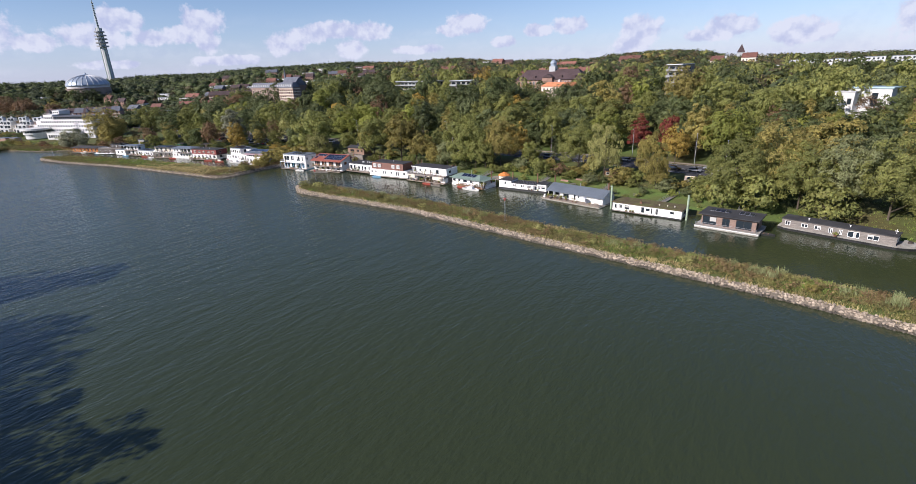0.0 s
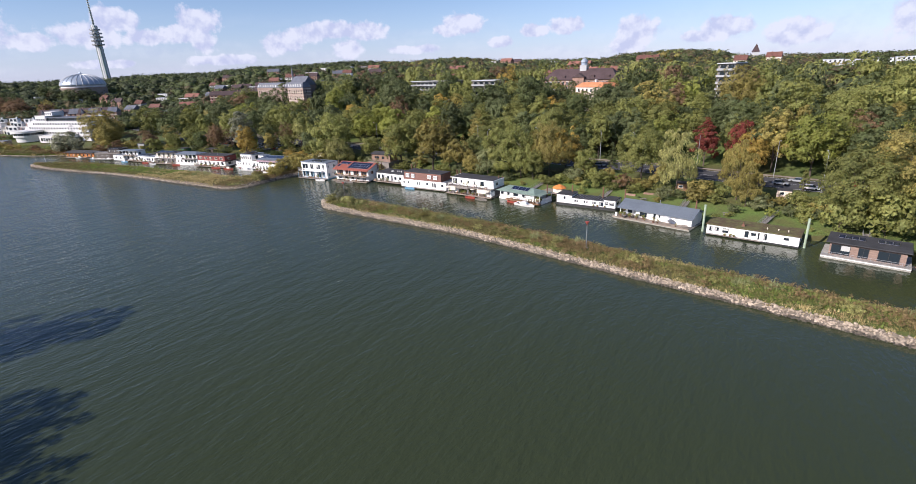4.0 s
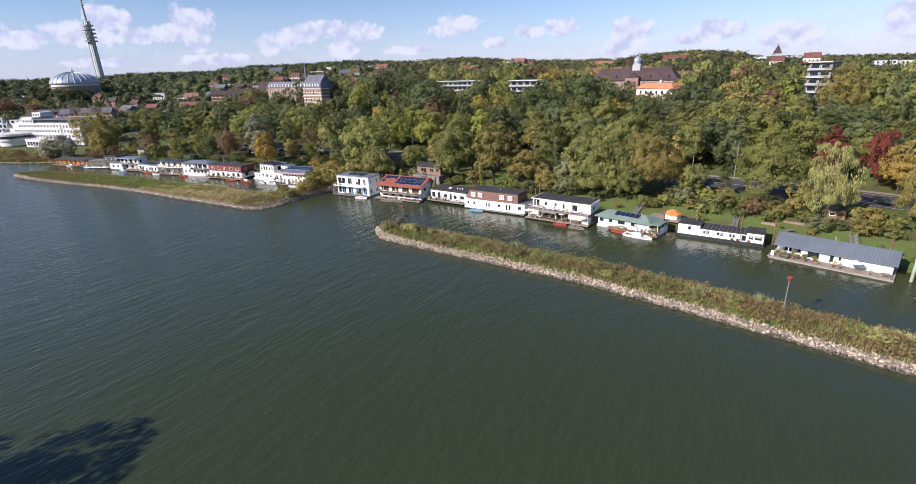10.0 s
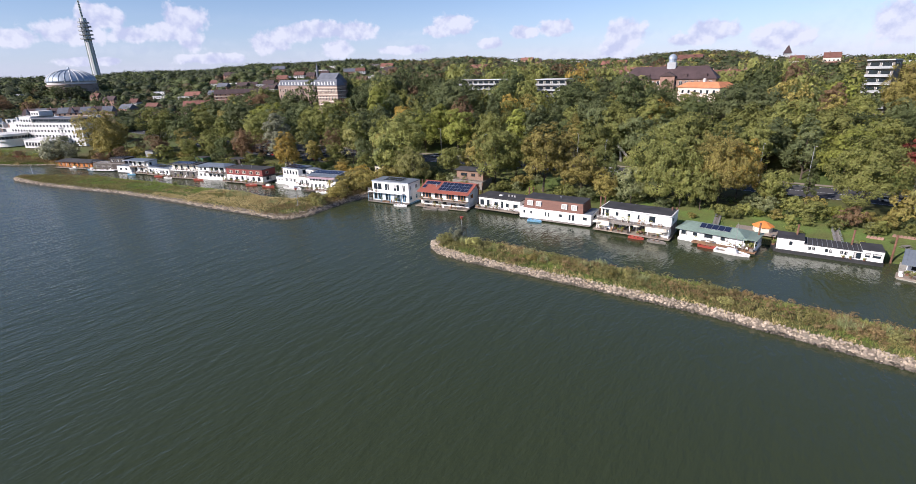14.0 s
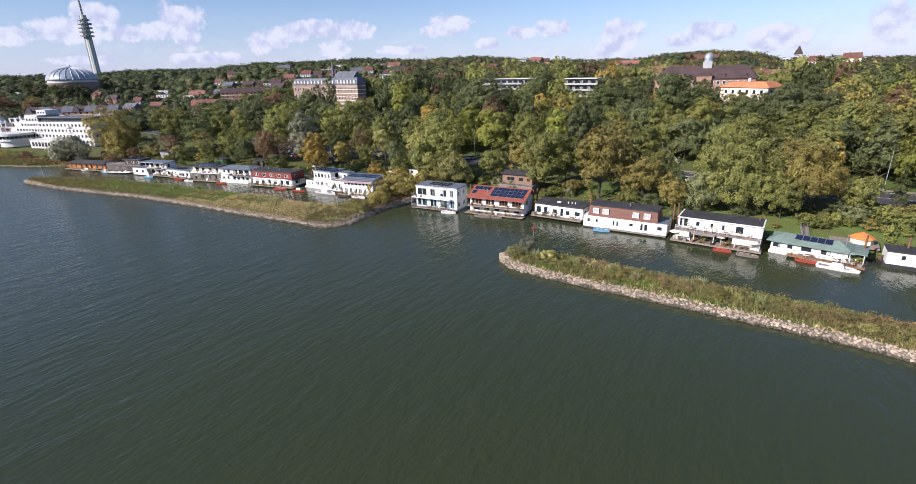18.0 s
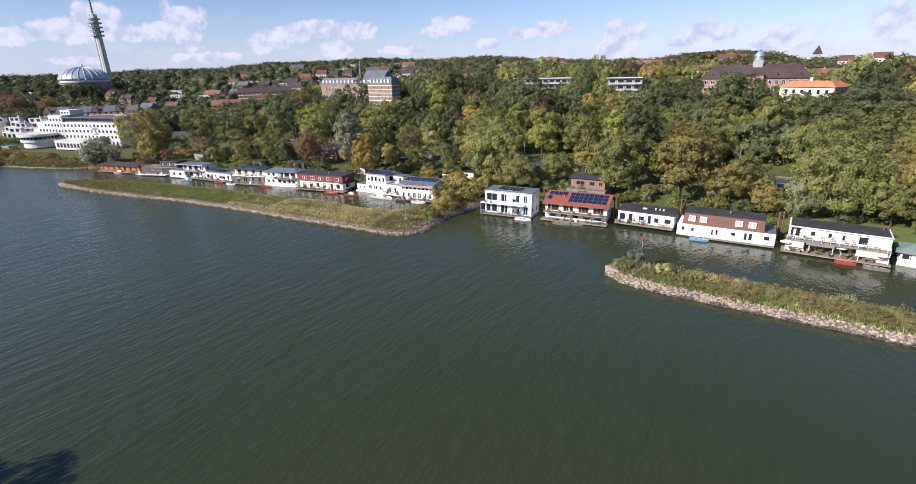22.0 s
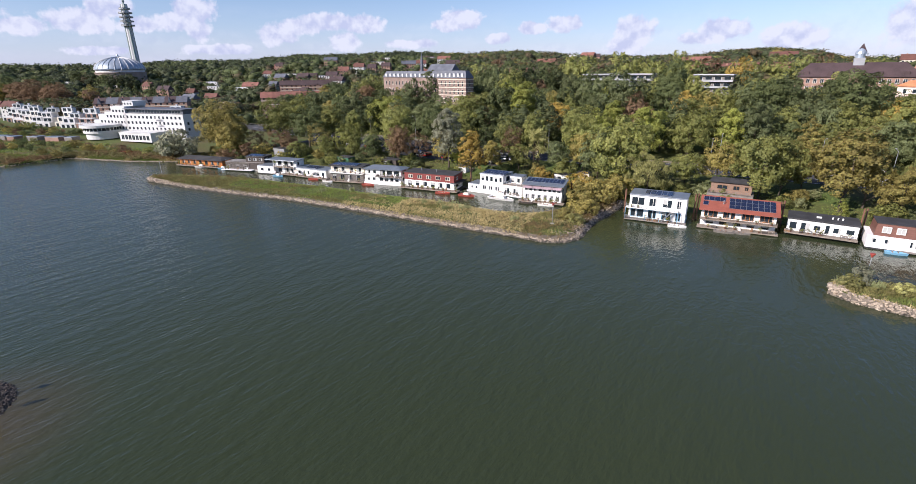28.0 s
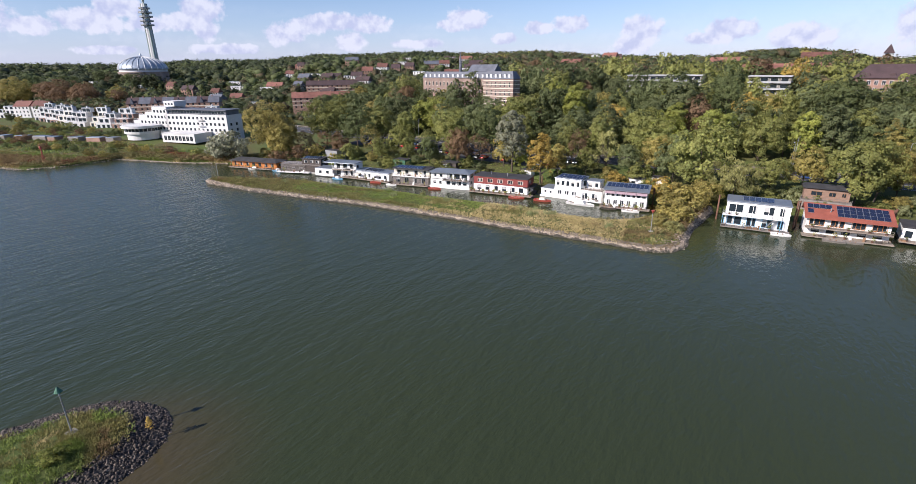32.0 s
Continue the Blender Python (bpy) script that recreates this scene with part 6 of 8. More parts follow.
# bushes along the foot of the bank and behind the boats
for _ in range(300):
    x = rnd.uniform(-150, 300)
    y = bank(x) + rnd.uniform(7, 28)
    if (x < 5 or 20 < x < 50 or x > 170) and clear(x, y, 1.6):
        h = rnd.uniform(2.0, 4.2)
        placed.append((x, y, 1.6))
        tree(x, y, h, "shrub", rnd.choice(["green", "olive", "blue", "dark", "green"]))
for _ in range(260):
    x, y = rnd.uniform(-420, -205), rnd.uniform(2, 60)
    if y < bank(x) + 9 or (x > -300 and y > 22) or (y > 34 and rnd.random() < 0.4) or not clear(x, y, 1.5) or (12 < y - (x + 372) * 0.208 < 26 and x < -284):
        continue
    placed.append((x, y, 1.5))
    tree(x, y, rnd.uniform(1.8, 4.4), "shrub", rnd.choice(["green", "dark", "dark", "russet", "olive"]), "on the meadow below the hotel")
# garden shrubs and small trees on the lawns
garden = random.Random(31)
for _ in range(215):
    x = garden.uniform(-12, 182)
    d = garden.choice((garden.uniform(11, 24), garden.uniform(15, 24), garden.uniform(2.5, 12)))
    y = bank(x) + d
    h = garden.uniform(2.0, 4.6) if d > 11 else garden.uniform(0.8, 1.9)
    if not clear(x, y, h * 0.4) or any(math.hypot(x - a, y - b) < c for a, b, c in ((106, 2, 8), (98, 4, 5), (122, 0, 4), (145, -8, 4), (163, -15, 4), (80, 5, 3))):
        continue
    placed.append((x, y, h * 0.45))
    tree(x, y, h, "shrub", garden.choice(["green", "dark", "olive", "green", "green", "sage", "lime", "blue"]), "in a garden behind the house boats")
# trees on the far bank of the river, whose shade falls on the water
for x, y, h in ((28, -141, 23), (20, -146, 18), (62, -170, 23), (74, -175, 23), (88, -176, 22), (104, -178, 21), (98, -184, 20), (-33, -138, 22), (-27, -133, 21), (46, -160, 23), (54, -166, 23), (-45, -146, 20)):
    tree(x, y, h, "round", "green", "on the south bank of the river")


# ---- far woods: clumps of canopy, too many to count ----
def lump_arrays(rs, leaves):
    """A far crown: one billowing lump, ragged with sprays of leaves."""
    v, f = ICO1
    ph, fr = rs.uniform(0, 6.28, (5, 3)), rs.uniform(2.5, 6.0, (5, 3))
    k = 0.84 + 0.085 * sum(np.sin(v[:, 0] * fr[i, 0] + ph[i, 0]) + np.sin(v[:, 1] * fr[i, 1] + ph[i, 1]) * np.cos(v[:, 2] * fr[i, 2] + ph[i, 2]) for i in range(5)) / 1.5
    body = v * (k + rs.uniform(-0.07, 0.07, len(v)))[:, None]
    body = body * 0.86
    body[:, 2] = np.maximum(body[:, 2], -0.8) * 0.95 + 0.95
    lv, lf = crown_arrays(rs, 26, leaves, 0.19, 0.95, 0.0, 0.05, 0.0, 0.26)
    return np.concatenate([body, lv]), np.concatenate([f, lf + len(body)])


def far_woods(name, spots, leaves, colour_key, label):
    """Joined tree crowns at spots of (x, y, z, height, width)."""
    if not spots:
        return
    rs = np.random.RandomState(len(spots))
    if leaves < 200:
        protos = [lump_arrays(np.random.RandomState(40 + k), leaves) for k in range(5)]
    else:
        protos = [crown_arrays(np.random.RandomState(60 + k), 72, leaves, 0.078 if leaves > 1500 else 0.092, 0.98, 0.0, 0.14, 0.13, 0.19) for k in range(5)]
    vs, ts, n = [], [], 0
    for k, (x, y, z, h, w) in enumerate(spots):
        v, t = protos[k % 5]
        a = rs.uniform(0, 6.28)
        c, s = math.cos(a), math.sin(a)
        vv = np.empty_like(v)
        vv[:, 0], vv[:, 1] = x + (v[:, 0] * c - v[:, 1] * s) * w, y + (v[:, 0] * s + v[:, 1] * c) * w
        vv[:, 2] = z + v[:, 2] / 1.95 * h
        vs.append(vv), ts.append(t + n)
        n += len(v)
    me = arrays_mesh(name, np.concatenate(vs), np.concatenate(ts))
    return single(name, me, LEAF[colour_key], label, "woodland", "stuff")


for key, lst in slope_wood.items():
    far_woods("slope_wood", lst, 2100, key, KIND[key] + " trees of the wood on the slope")
for key, lst in upper_wood.items():
    far_woods("slope_wood", lst, 1250, key, KIND[key] + " trees higher up the wooded slope")
# mostly dark leaf tones here, two with canopy shade put into the colour
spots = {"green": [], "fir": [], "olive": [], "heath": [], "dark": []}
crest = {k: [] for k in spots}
for _ in range(11500):
    az = radians(rnd.uniform(-74, 34))
    r = 290 + rnd.random() ** 1.15 * 840
    x, y = 45 + r * math.sin(az), -125 + r * math.cos(az)
    if y < road_y(x) + 110 and x > -235:
        continue
    if y < (road_y(x) + 14 if x > -250 else bank(x) + 120):
        continue
    deg = math.degrees(az)
    dens = 1.0 if r > 760 else (1.0 if deg < -60 else 0.64 if deg < -28 else 0.8)
    if r > 760 and -75 < deg < -40:
        dens = 0.95
    if rnd.random() > dens or built(x, y):
        continue
    h = rnd.uniform(9, 14.5)
    if low(x, y):
        h *= 0.48
    if r < 700 and -58 < deg < -28:
        h *= 0.78
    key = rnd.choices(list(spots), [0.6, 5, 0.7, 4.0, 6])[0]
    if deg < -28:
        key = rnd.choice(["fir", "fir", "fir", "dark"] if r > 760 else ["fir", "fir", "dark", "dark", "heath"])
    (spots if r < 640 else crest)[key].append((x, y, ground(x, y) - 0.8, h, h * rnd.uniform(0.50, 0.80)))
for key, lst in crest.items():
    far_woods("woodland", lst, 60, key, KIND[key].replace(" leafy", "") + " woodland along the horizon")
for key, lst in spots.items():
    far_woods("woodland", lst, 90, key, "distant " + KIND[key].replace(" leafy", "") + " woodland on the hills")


# ---- town ----
def opening_rows(x0, x1, n, w, levels, h):
    return [o for z in levels for o in row(x0, x1, n, w, z, z + h)]


def far_house(x, y, w, d, h, rz, roof, wall, label, flat=False, z=None, win=True):
    """A town house: walls with window openings, and a pitched or flat roof."""
    z = ground(x, y) if z is None else z
    t = thing("house", pose(x, y, z - 0.5, 0, 0, rz), label, "house", group="town houses")
    n = max(2, int(w / 3))
    levels = [1.6 + 2.9 * k for k in range(max(1, int(h / 2.9)))]
    holes = opening_rows(0.4, w - 0.4, n, 1.3, levels, 1.4) if win else []
    part("wall", Geo().wall("x", 0, w, -4, h + 0.5, 0, 0.16, holes).box(0, d - 0.16, -4, w, d, h + 0.5).box(0, 0.161, -4, 0.16, d - 0.161, h + 0.5).box(w - 0.16, 0.161, -4, w, d - 0.161, h + 0.5), wall, t)
    if holes:
        g = Geo()
        for a0, z0, a1, z1 in holes:
            g.box(a0, 0.06, z0, a1, 0.09, z1)
        tagged(part("window_panes", g, M["glass"], t), kind="stuff")
    if flat:
        slab(t, 0, w, 0, d, h + 0.5, 0.3, M["greyroof"], over=0.1)
    else:
        r = d * 0.42
        g = Geo().add([(-0.3, -0.4, h + 0.4), (w + 0.3, -0.4, h + 0.4), (w + 0.3, d + 0.4, h + 0.4), (-0.3, d + 0.4, h + 0.4), (-0.1, d / 2, h + 0.5 + r), (w + 0.1, d / 2, h + 0.5 + r)],
                      [(0, 1, 5, 4), (2, 3, 4, 5), (1, 2, 5), (3, 0, 4), (0, 3, 2, 1)])
        part("roof", g, roof, t)
        part("chimney", Geo().box(w * 0.3, d / 2 - 0.4, h + r * 0.6, w * 0.3 + 0.7, d / 2 + 0.4, h + r + 1.4), M["brick"], t)
    return t


def hotel():
    t = thing("hotel", pose(-272, 49.0, 2.6, 0, 0, 5), "white riverside hotel with round terraces and slab wing", "hotel")
    # slab wing
    L, D, H = 42, 11, 13.2
    holes = []
    for z in (1.6, 4.6, 7.6, 10.6):
        holes += row(1, L - 1, 14, 1.5, z, z + 1.5)
    block(t, 0, L, 3, 3 + D, 0, H, M["stucco"], holes, [(5, 7.6, 6.5, 9.1), (9, 7.6, 10.5, 9.1), (5, 4.6, 6.5, 6.1), (9, 4.6, 10.5, 6.1)], frame=M["steelgrey"])
    block(t, 1.0, L - 0.6, 4.0, 2 + D, H, H + 2.2, M["slate"], row(2, L - 2, 18, 2.2, H + 0.4, H + 1.8), frame=M["steelgrey"], name="attic_wall")
    slab(t, 0.6, L - 0.2, 3.4, 2.6 + D, H + 2.2, 0.4, M["slate"], over=0.5)
    for z in (4.3, 7.3, 10.3):
        slab(t, 22, 27, 1.7, 3, z, 0.2, M["stucco"], name="balcony", over=0.0)
        rail(t, [(22, 1.75), (27, 1.75)], z + 0.2, 1.0, M["white"])
    # stepped tower
    for x0, x1, y0, h in ((-27, -21, 5, 8.6), (-21, -15, 4, 11.8), (-15, -9, 3.5, 13.4), (-9, 1.5, 3, 16.4)):
        holes = [o for z in (4.6, 7.6, 10.6, 13.6) if z + 2 < h for o in row(x0 + 0.4, x1 - 0.4, max(2, int((x1 - x0) / 2.4)), 1.5, z, z + 1.5)]
        block(t, x0, x1 - 0.01, y0, 16, 0, h, M["stucco"], holes, frame=M["steelgrey"])
        slab(t, x0, x1 - 0.01, y0, 16, h, 0.35, M["stucco"], over=0.05)
        rail(t, [(x0 + 0.2, y0 + 0.2), (x1 - 0.4, y0 + 0.2)], h + 0.35, 0.9, M["white"], 1.6)
    block(t, -4, 3.5, 7, 15, 16.8, 19.2, M["stucco"], row(-3.6, 3, 3, 1.3, 17.4, 18.6), frame=M["steelgrey"])
    slab(t, -4, 3.5, 7, 15, 19.2, 0.3, M["stucco"], over=0.2)
    # round restaurant wing
    c = (-13, -1.5, 0)
    part("round_wing", Geo().lathe([(8.0, 0), (8.0, 3.2), (9.0, 3.25), (9.0, 4.4), (8.7, 4.41), (8.7, 6.2), (10.2, 6.25), (10.2, 7.5), (9.8, 7.55)], 28, c), M["stucco"], t, smooth=False)
    part("window_band", Geo().lathe([(8.76, 4.5), (8.76, 6.1)], 28, c), M["glass"], t)
    mull = Geo().box(-0.08, -0.05, 4.5, 0.08, 0.12, 6.1).mesh("mullion")
    for k in range(28):
        a = 2 * math.pi * k / 28
        part("mullion", mull, M["white"], t, m=Matrix.Translation(c) @ Matrix.Rotation(a, 4, "Z") @ Matrix.Translation((0, 8.78, 0)))
    ring = [(c[0] + 9.9 * math.cos(2 * math.pi * k / 24), c[1] + 9.9 * math.sin(2 * math.pi * k / 24)) for k in range(25)]
    rail(t, ring, 7.55, 1.0, M["white"], 2.0)
    # low annex in front
    block(t, 9, 31, -9, 3, 0, 4.4, M["stucco"], row(10, 30, 8, 1.9, 1.0, 3.4), frame=M["steelgrey"], bars=2)
    slab(t, 9, 31, -9, 3, 4.4, 0.3, M["stucco"], over=0.2)
    rail(t, [(9, -9), (31, -9)], 4.7, 0.9, M["white"], 2.0)


M["palebrick"] = material("pale_brick", (0.31, 0.245, 0.205), 0.9, var=0.12, grain=2, stain=0.2, bump=0.1)


def dome_prison():
    t = thing("domed_building", pose(-621, 285, 22.8, 0, 0, 0), "round brick building under a large ribbed zinc dome", "domed building")
    R, n = 26.5, 48
    part("wall", Geo().lathe([(R, 0), (R, 11.5), (R + 0.8, 11.6), (R + 0.8, 12.6)], n), M["palebrick"], t)
    part("clerestory", Geo().lathe([(R - 1.0, 12.6), (R - 1.0, 15.0)], n), M["stucco"], t)
    prof = [(R * math.cos(a), 15.0 + 14.5 * math.sin(a)) for a in np.linspace(0, math.pi / 2 * 0.93, 12)]
    dome = part("dome", Geo().lathe(prof, n), M["zinc"], t, smooth=True)
    for k in range(24):
        a = 2 * math.pi * k / 24
        g = Geo()
        for (r0, z0), (r1, z1) in zip(prof, prof[1:]):
            g.rod((r0 * math.cos(a), r0 * math.sin(a), z0 + 0.2), (r1 * math.cos(a), r1 * math.sin(a), z1 + 0.2), 0.42, n=4)
        part("rib", g, M["palegrey"], dome)
    part("lantern", Geo().lathe([(3.2, 28.7), (3.2, 30.3), (1.4, 31.1), (0.3, 33.5)], 16), M["zinc"], t)
    for k in range(4):
        far_house(-652 + k * 19, 232 + k * 7, (13, 17, 9, 12)[k], 10, (7, 5, 4, 6)[k], 8 - 3 * k, M["tiledark"], M["stucco"] if k != 1 else M["palegrey"], "white building beside the domed prison", flat=True)


def tower():
    t = thing("television_tower", pose(-805, 434, 30, 0, 0, 20), "slender concrete television tower with ring platforms", "tower")
    part("shaft", Geo().lathe([(5.0, 0), (4.4, 55), (4.0, 104)], 12), M["palegrey"], t)
    for k in range(4):
        a = math.pi / 4 + k * math.pi / 2
        part("fin", Geo().rod((5.0 * math.cos(a), 5.0 * math.sin(a), 0), (4.0 * math.cos(a), 4.0 * math.sin(a), 104), 1.3, 1.0, 6), M["greenish"], t, "grey-green fin")
    for z in (72, 78, 84, 90, 96):
        r = 9.6 if z < 92 else 8.0
        p = part("platform", Geo().lathe([(3.9, z), (r, z + 0.4), (r, z + 1.4), (3.9, z + 1.5)], 16), M["steelgrey"], t)
        part("parapet", Geo().lathe([(r - 0.2, z + 1.5), (r, z + 2.4)], 16), M["steelgrey"], p)
    part("mast", Geo().rod((0, 0, 104), (0, 0, 150), 1.5, 0.5, 8), M["greenish"], t)
    for z in np.arange(107, 147, 4.0):
        part("aerial", Geo().box(-2.2, -0.2, z, 2.2, 0.2, z + 1.8).box(-0.2, -2.2, z + 0.01, 0.2, 2.2, z + 1.79), M["steelgrey"], t)
    part("tip", Geo().rod((0, 0, 150), (0, 0, 168), 0.3, 0.1, 6), M["steelgrey"], t)


M["greenish"] = material("weathered_green_steel", (0.30, 0.36, 0.33), 0.6, var=0.1, grain=1, stain=0.2, bump=0.0)


def school():
    z = ground(80, 172) - 1
    t = thing("school", pose(58, 166, z, 0, 0, -9), "large brick school with dark tiled hip roof and cupola", "school")
    L, D, e = 46, 17, 31.5 - z
    holes = []
    for zz in (e - 9.5, e - 6.2, e - 2.9):
        holes += row(1, L - 1, 16, 1.5, zz, zz + 2.0)
    block(t, 0, L, 0, D, 0, e, M["brick"], holes, [(3, e - 3, 5, e - 1), (8, e - 3, 10, e - 1)], frame=M["white"], bars=2)
    part("roof", Geo().prism([(-0.8, -0.8), (L + 0.8, -0.8), (L + 0.8, D + 0.8), (-0.8, D + 0.8)], e, e + 6.2, [(5, D / 2 - 0.2), (L - 5, D / 2 - 0.2), (L - 5, D / 2 + 0.2), (5, D / 2 + 0.2)]), M["tiledark"], t)
    g = Geo().prism([(20, -1.6), (27, -1.6), (27, 4), (20, 4)], e - 6, e + 1.4)
    part("portal", g, M["brick"], t)
    part("portal_roof", Geo().add([(19.4, -2, e + 1.4), (27.6, -2, e + 1.4), (27.6, 6, e + 1.4), (19.4, 6, e + 1.4), (23.5, -2, e + 3.6), (23.5, 6, e + 3.6)], [(0, 1, 4), (1, 2, 5, 4), (3, 0, 4, 5), (2, 3, 5), (0, 3, 2, 1)]), M["tiledark"], t)
    cx, cy = 23.5, D / 2
    cup = part("cupola", Geo().box(cx - 2.1, cy - 2.1, e + 4.8, cx + 2.1, cy + 2.1, e + 8.2), M["steelgrey"], t, "grey square cupola base")
    part("lantern", Geo().lathe([(1.9, e + 8.2), (1.9, e + 9.8), (2.2, e + 9.9), (2.0, e + 10.9), (1.2, e + 11.9), (0.2, e + 12.4)], 12, (cx, cy, 0)), M["zinc"], cup)
    for k in range(5):
        x = 4 + k * 9.2
        if abs(x - 23.5) > 5:
            part("dormer", Geo().box(x - 1, 0.6, e + 0.7, x + 1, 3.5, e + 2.4), M["tiledark"], t)


def pink_block():
    z = ground(94, 120) - 1
    t = thing("apartment_house", pose(86.5, 127, z, 0, 0, -36), "pale rendered villa block with an orange tiled roof", "apartment house")
    L, D, e = 20, 12, 28.8 - z
    holes = [o for zz in (e - 8.6, e - 5.6, e - 2.6) for o in row(1, L - 1, 6, 1.3, zz, zz + 1.7)]
    block(t, 0, L, 0, D, 0, e, M["pink"], holes, [(2, e - 2.6, 3.4, e - 0.9), (6, e - 2.6, 7.4, e - 0.9), (2, e - 5.6, 3.4, e - 3.9), (6, e - 5.6, 7.4, e - 3.9)], frame=M["white"])
    part("roof", Geo().prism([(-0.6, -0.6), (L + 0.6, -0.6), (L + 0.6, D + 0.6), (-0.6, D + 0.6)], e, e + 2.2, [(2.6, 2.4), (L - 2.6, 2.4), (L - 2.6, D - 2.4), (2.6, D - 2.4)]), M["orangetile"], t)
    part("chimney", Geo().box(8, 6, e + 2, 9, 7, e + 3.6), M["stucco"], t)


M["orangetile"] = material("orange_roof_tiles", (0.55, 0.22, 0.10), 0.75, var=0.15, grain=3, stain=0.4, bump=0.15)


M["oldbrick"] = material("old_banded_brick", (0.27, 0.195, 0.160), 0.9, var=0.15, grain=2, stain=0.2, bump=0.1)


def church_block():
    z = ground(-112, 131) - 1
    t = thing("institute", pose(-115.2, 127.2, z, 0, 0, -18), "brick institute with stone bands and slate mansard roof", "institute")
    L, D, e = 20, 6, 32.2 - z
    holes = [o for zz in (e - 12.4, e - 8.4, e - 4.2) for o in row(1, L - 1, 6, 1.2, zz, zz + 2.6)]
    block(t, 0, L, 0, D, 0, e, M["oldbrick"], holes, [(2 + k * 3.2, zz, 3.3 + k * 3.2, zz + 2.6) for k in range(1) for zz in (e - 8.4, e - 4.2)], frame=M["cream"])
    for k in range(7):
        zz = e - 13 + k * 2.0
        part("stone_band", Geo().wall("x", -0.06, L + 0.06, zz, zz + 0.3, -0.08, -0.003).wall("y", 0, D, zz + 0.001, zz + 0.299, L + 0.003, L + 0.08), M["cream"], t)
    part("roof", Geo().prism([(-0.4, -0.4), (L + 0.4, -0.4), (L + 0.4, D + 0.4), (-0.4, D + 0.4)], e, e + 3.7, [(1.5, 1.6), (L - 1.6, 1.6), (L - 1.6, D - 1.6), (1.6, D - 1.6)]), M["slate"], t)
    for x in row(1, L - 1, 6, 1.2, 0, 1):
        part("dormer", Geo().box(x[0], -0.1, e + 0.5, x[2], 1.6, e + 2.3), M["palegrey"], t)
    # chapel roof and spire behind
    part("chapel_wall", Geo().box(-28, 17.5, 0, -8, 28.5, e + 1), M["oldbrick"], t)
    g = Geo().add([(-28.5, 17, e + 1), (-7.5, 17, e + 1), (-7.5, 29, e + 1), (-28.5, 29, e + 1), (-28, 23, e + 7.2), (-8, 23, e + 7.2)], [(0, 1, 5, 4), (2, 3, 4, 5), (1, 2, 5), (3, 0, 4), (0, 3, 2, 1)])
    part("chapel_roof", g, M["slate"], t)
    part("spire", Geo().lathe([(1.0, 0), (1.0, e + 6.0), (0.7, e + 8), (1.0, e + 8.1), (0.05, e + 15)], 8, (-45.5, 32, 0)), M["slate"], t)
    # long wing
    W = 50
    holes = [o for zz in (e - 8.4, e - 4.4) for o in row(-W + 1, -1, 16, 1.2, zz, zz + 2.4)]
    block(t, -W, -0.01, 3, 14, 0, e, M["oldbrick"], holes, frame=M["cream"])
    part("wing_roof", Geo().prism([(-W - 0.4, 2.6), (-0.05, 2.6), (-0.05, 14.4), (-W - 0.4, 14.4)], e, e + 3.4, [(-W + 1.4, 4.4), (-0.05, 4.4), (-0.05, 12.6), (-W + 1.4, 12.6)]), M["slate"], t)
    for x in row(-W + 1, -1, 13, 1.2, 0, 1):
        part("dormer", Geo().box(x[0], 2.8, e + 0.4, x[2], 4.6, e + 2.1), M["palegrey"], t)


def flats(x, y, L, rz, top, storeys, label):
    z = ground(x, y) - 1
    t = thing("flats", pose(x, y, z, 0, 0, rz), label, "flats", group="flats on the slope")
    D, e = 11, top - z
    holes = []
    for k in range(storeys):
        holes += row(0.5, L - 0.5, int(L / 4), 3.2, e - 2.6 - 3 * k, e - 0.6 - 3 * k)
    block(t, 0, L, 0, D, 0, e, M["greywood"], holes, [(2, e - 2.4, 4, e - 0.8), (6, e - 2.4, 8, e - 0.8)], frame=M["white"])
    for k in range(storeys):
        zz = e - 3.0 - 3 * k
        b = slab(t, 0, L, -1.5, -0.02, zz, 0.2, M["palegrey"], name="gallery", over=0.0)
        g = Geo().box(0.05, -1.5, zz + 0.25, L - 0.05, -1.44, zz + 0.95)
        part("parapet", g, M["steelgrey"], b)
    if L > 40:
        part("awning", Geo().prism([(L * 0.62, -2.6), (L * 0.76, -2.6), (L * 0.76, -1.52), (L * 0.62, -1.52)], e - 4.4, e - 3.9), M["yellow"], t, "bright yellow sun awning")
    slab(t, 0, L, -1.2, D, e, 0.4, M["palegrey"], over=0.2)


def museum():
    z = ground(226, 66) - 1
    t = thing("museum", pose(222, 74, z, 0, 0, -34), "white modern museum hall with a pale blue flat roof", "museum")
    e = 27.5 - z
    block(t, 0, 14, 0, 10, 0, e, M["stucco"], [(8, e - 6.5, 10, e - 1.5)], frame=M["darkwood"])
    slab(t, 0, 14, 0, 10, e, 0.5, M["bluegrey"], over=0.5)
    block(t, -2, 4.5, -5, -0.01, 0, e - 1.2, M["stucco"], [(2.4, e - 5.6, 3.8, e - 3.4)], frame=M["darkwood"])
    part("annex_roof", Geo().box(-2.2, -5.2, e - 1.2, 4.7, -0.02, e - 0.85), M["palegrey"], t)


M["bluegrey"] = material("blue_grey_sheet", (0.36, 0.48, 0.52), 0.5, var=0.08, grain=1, stain=0.2, bump=0.0)


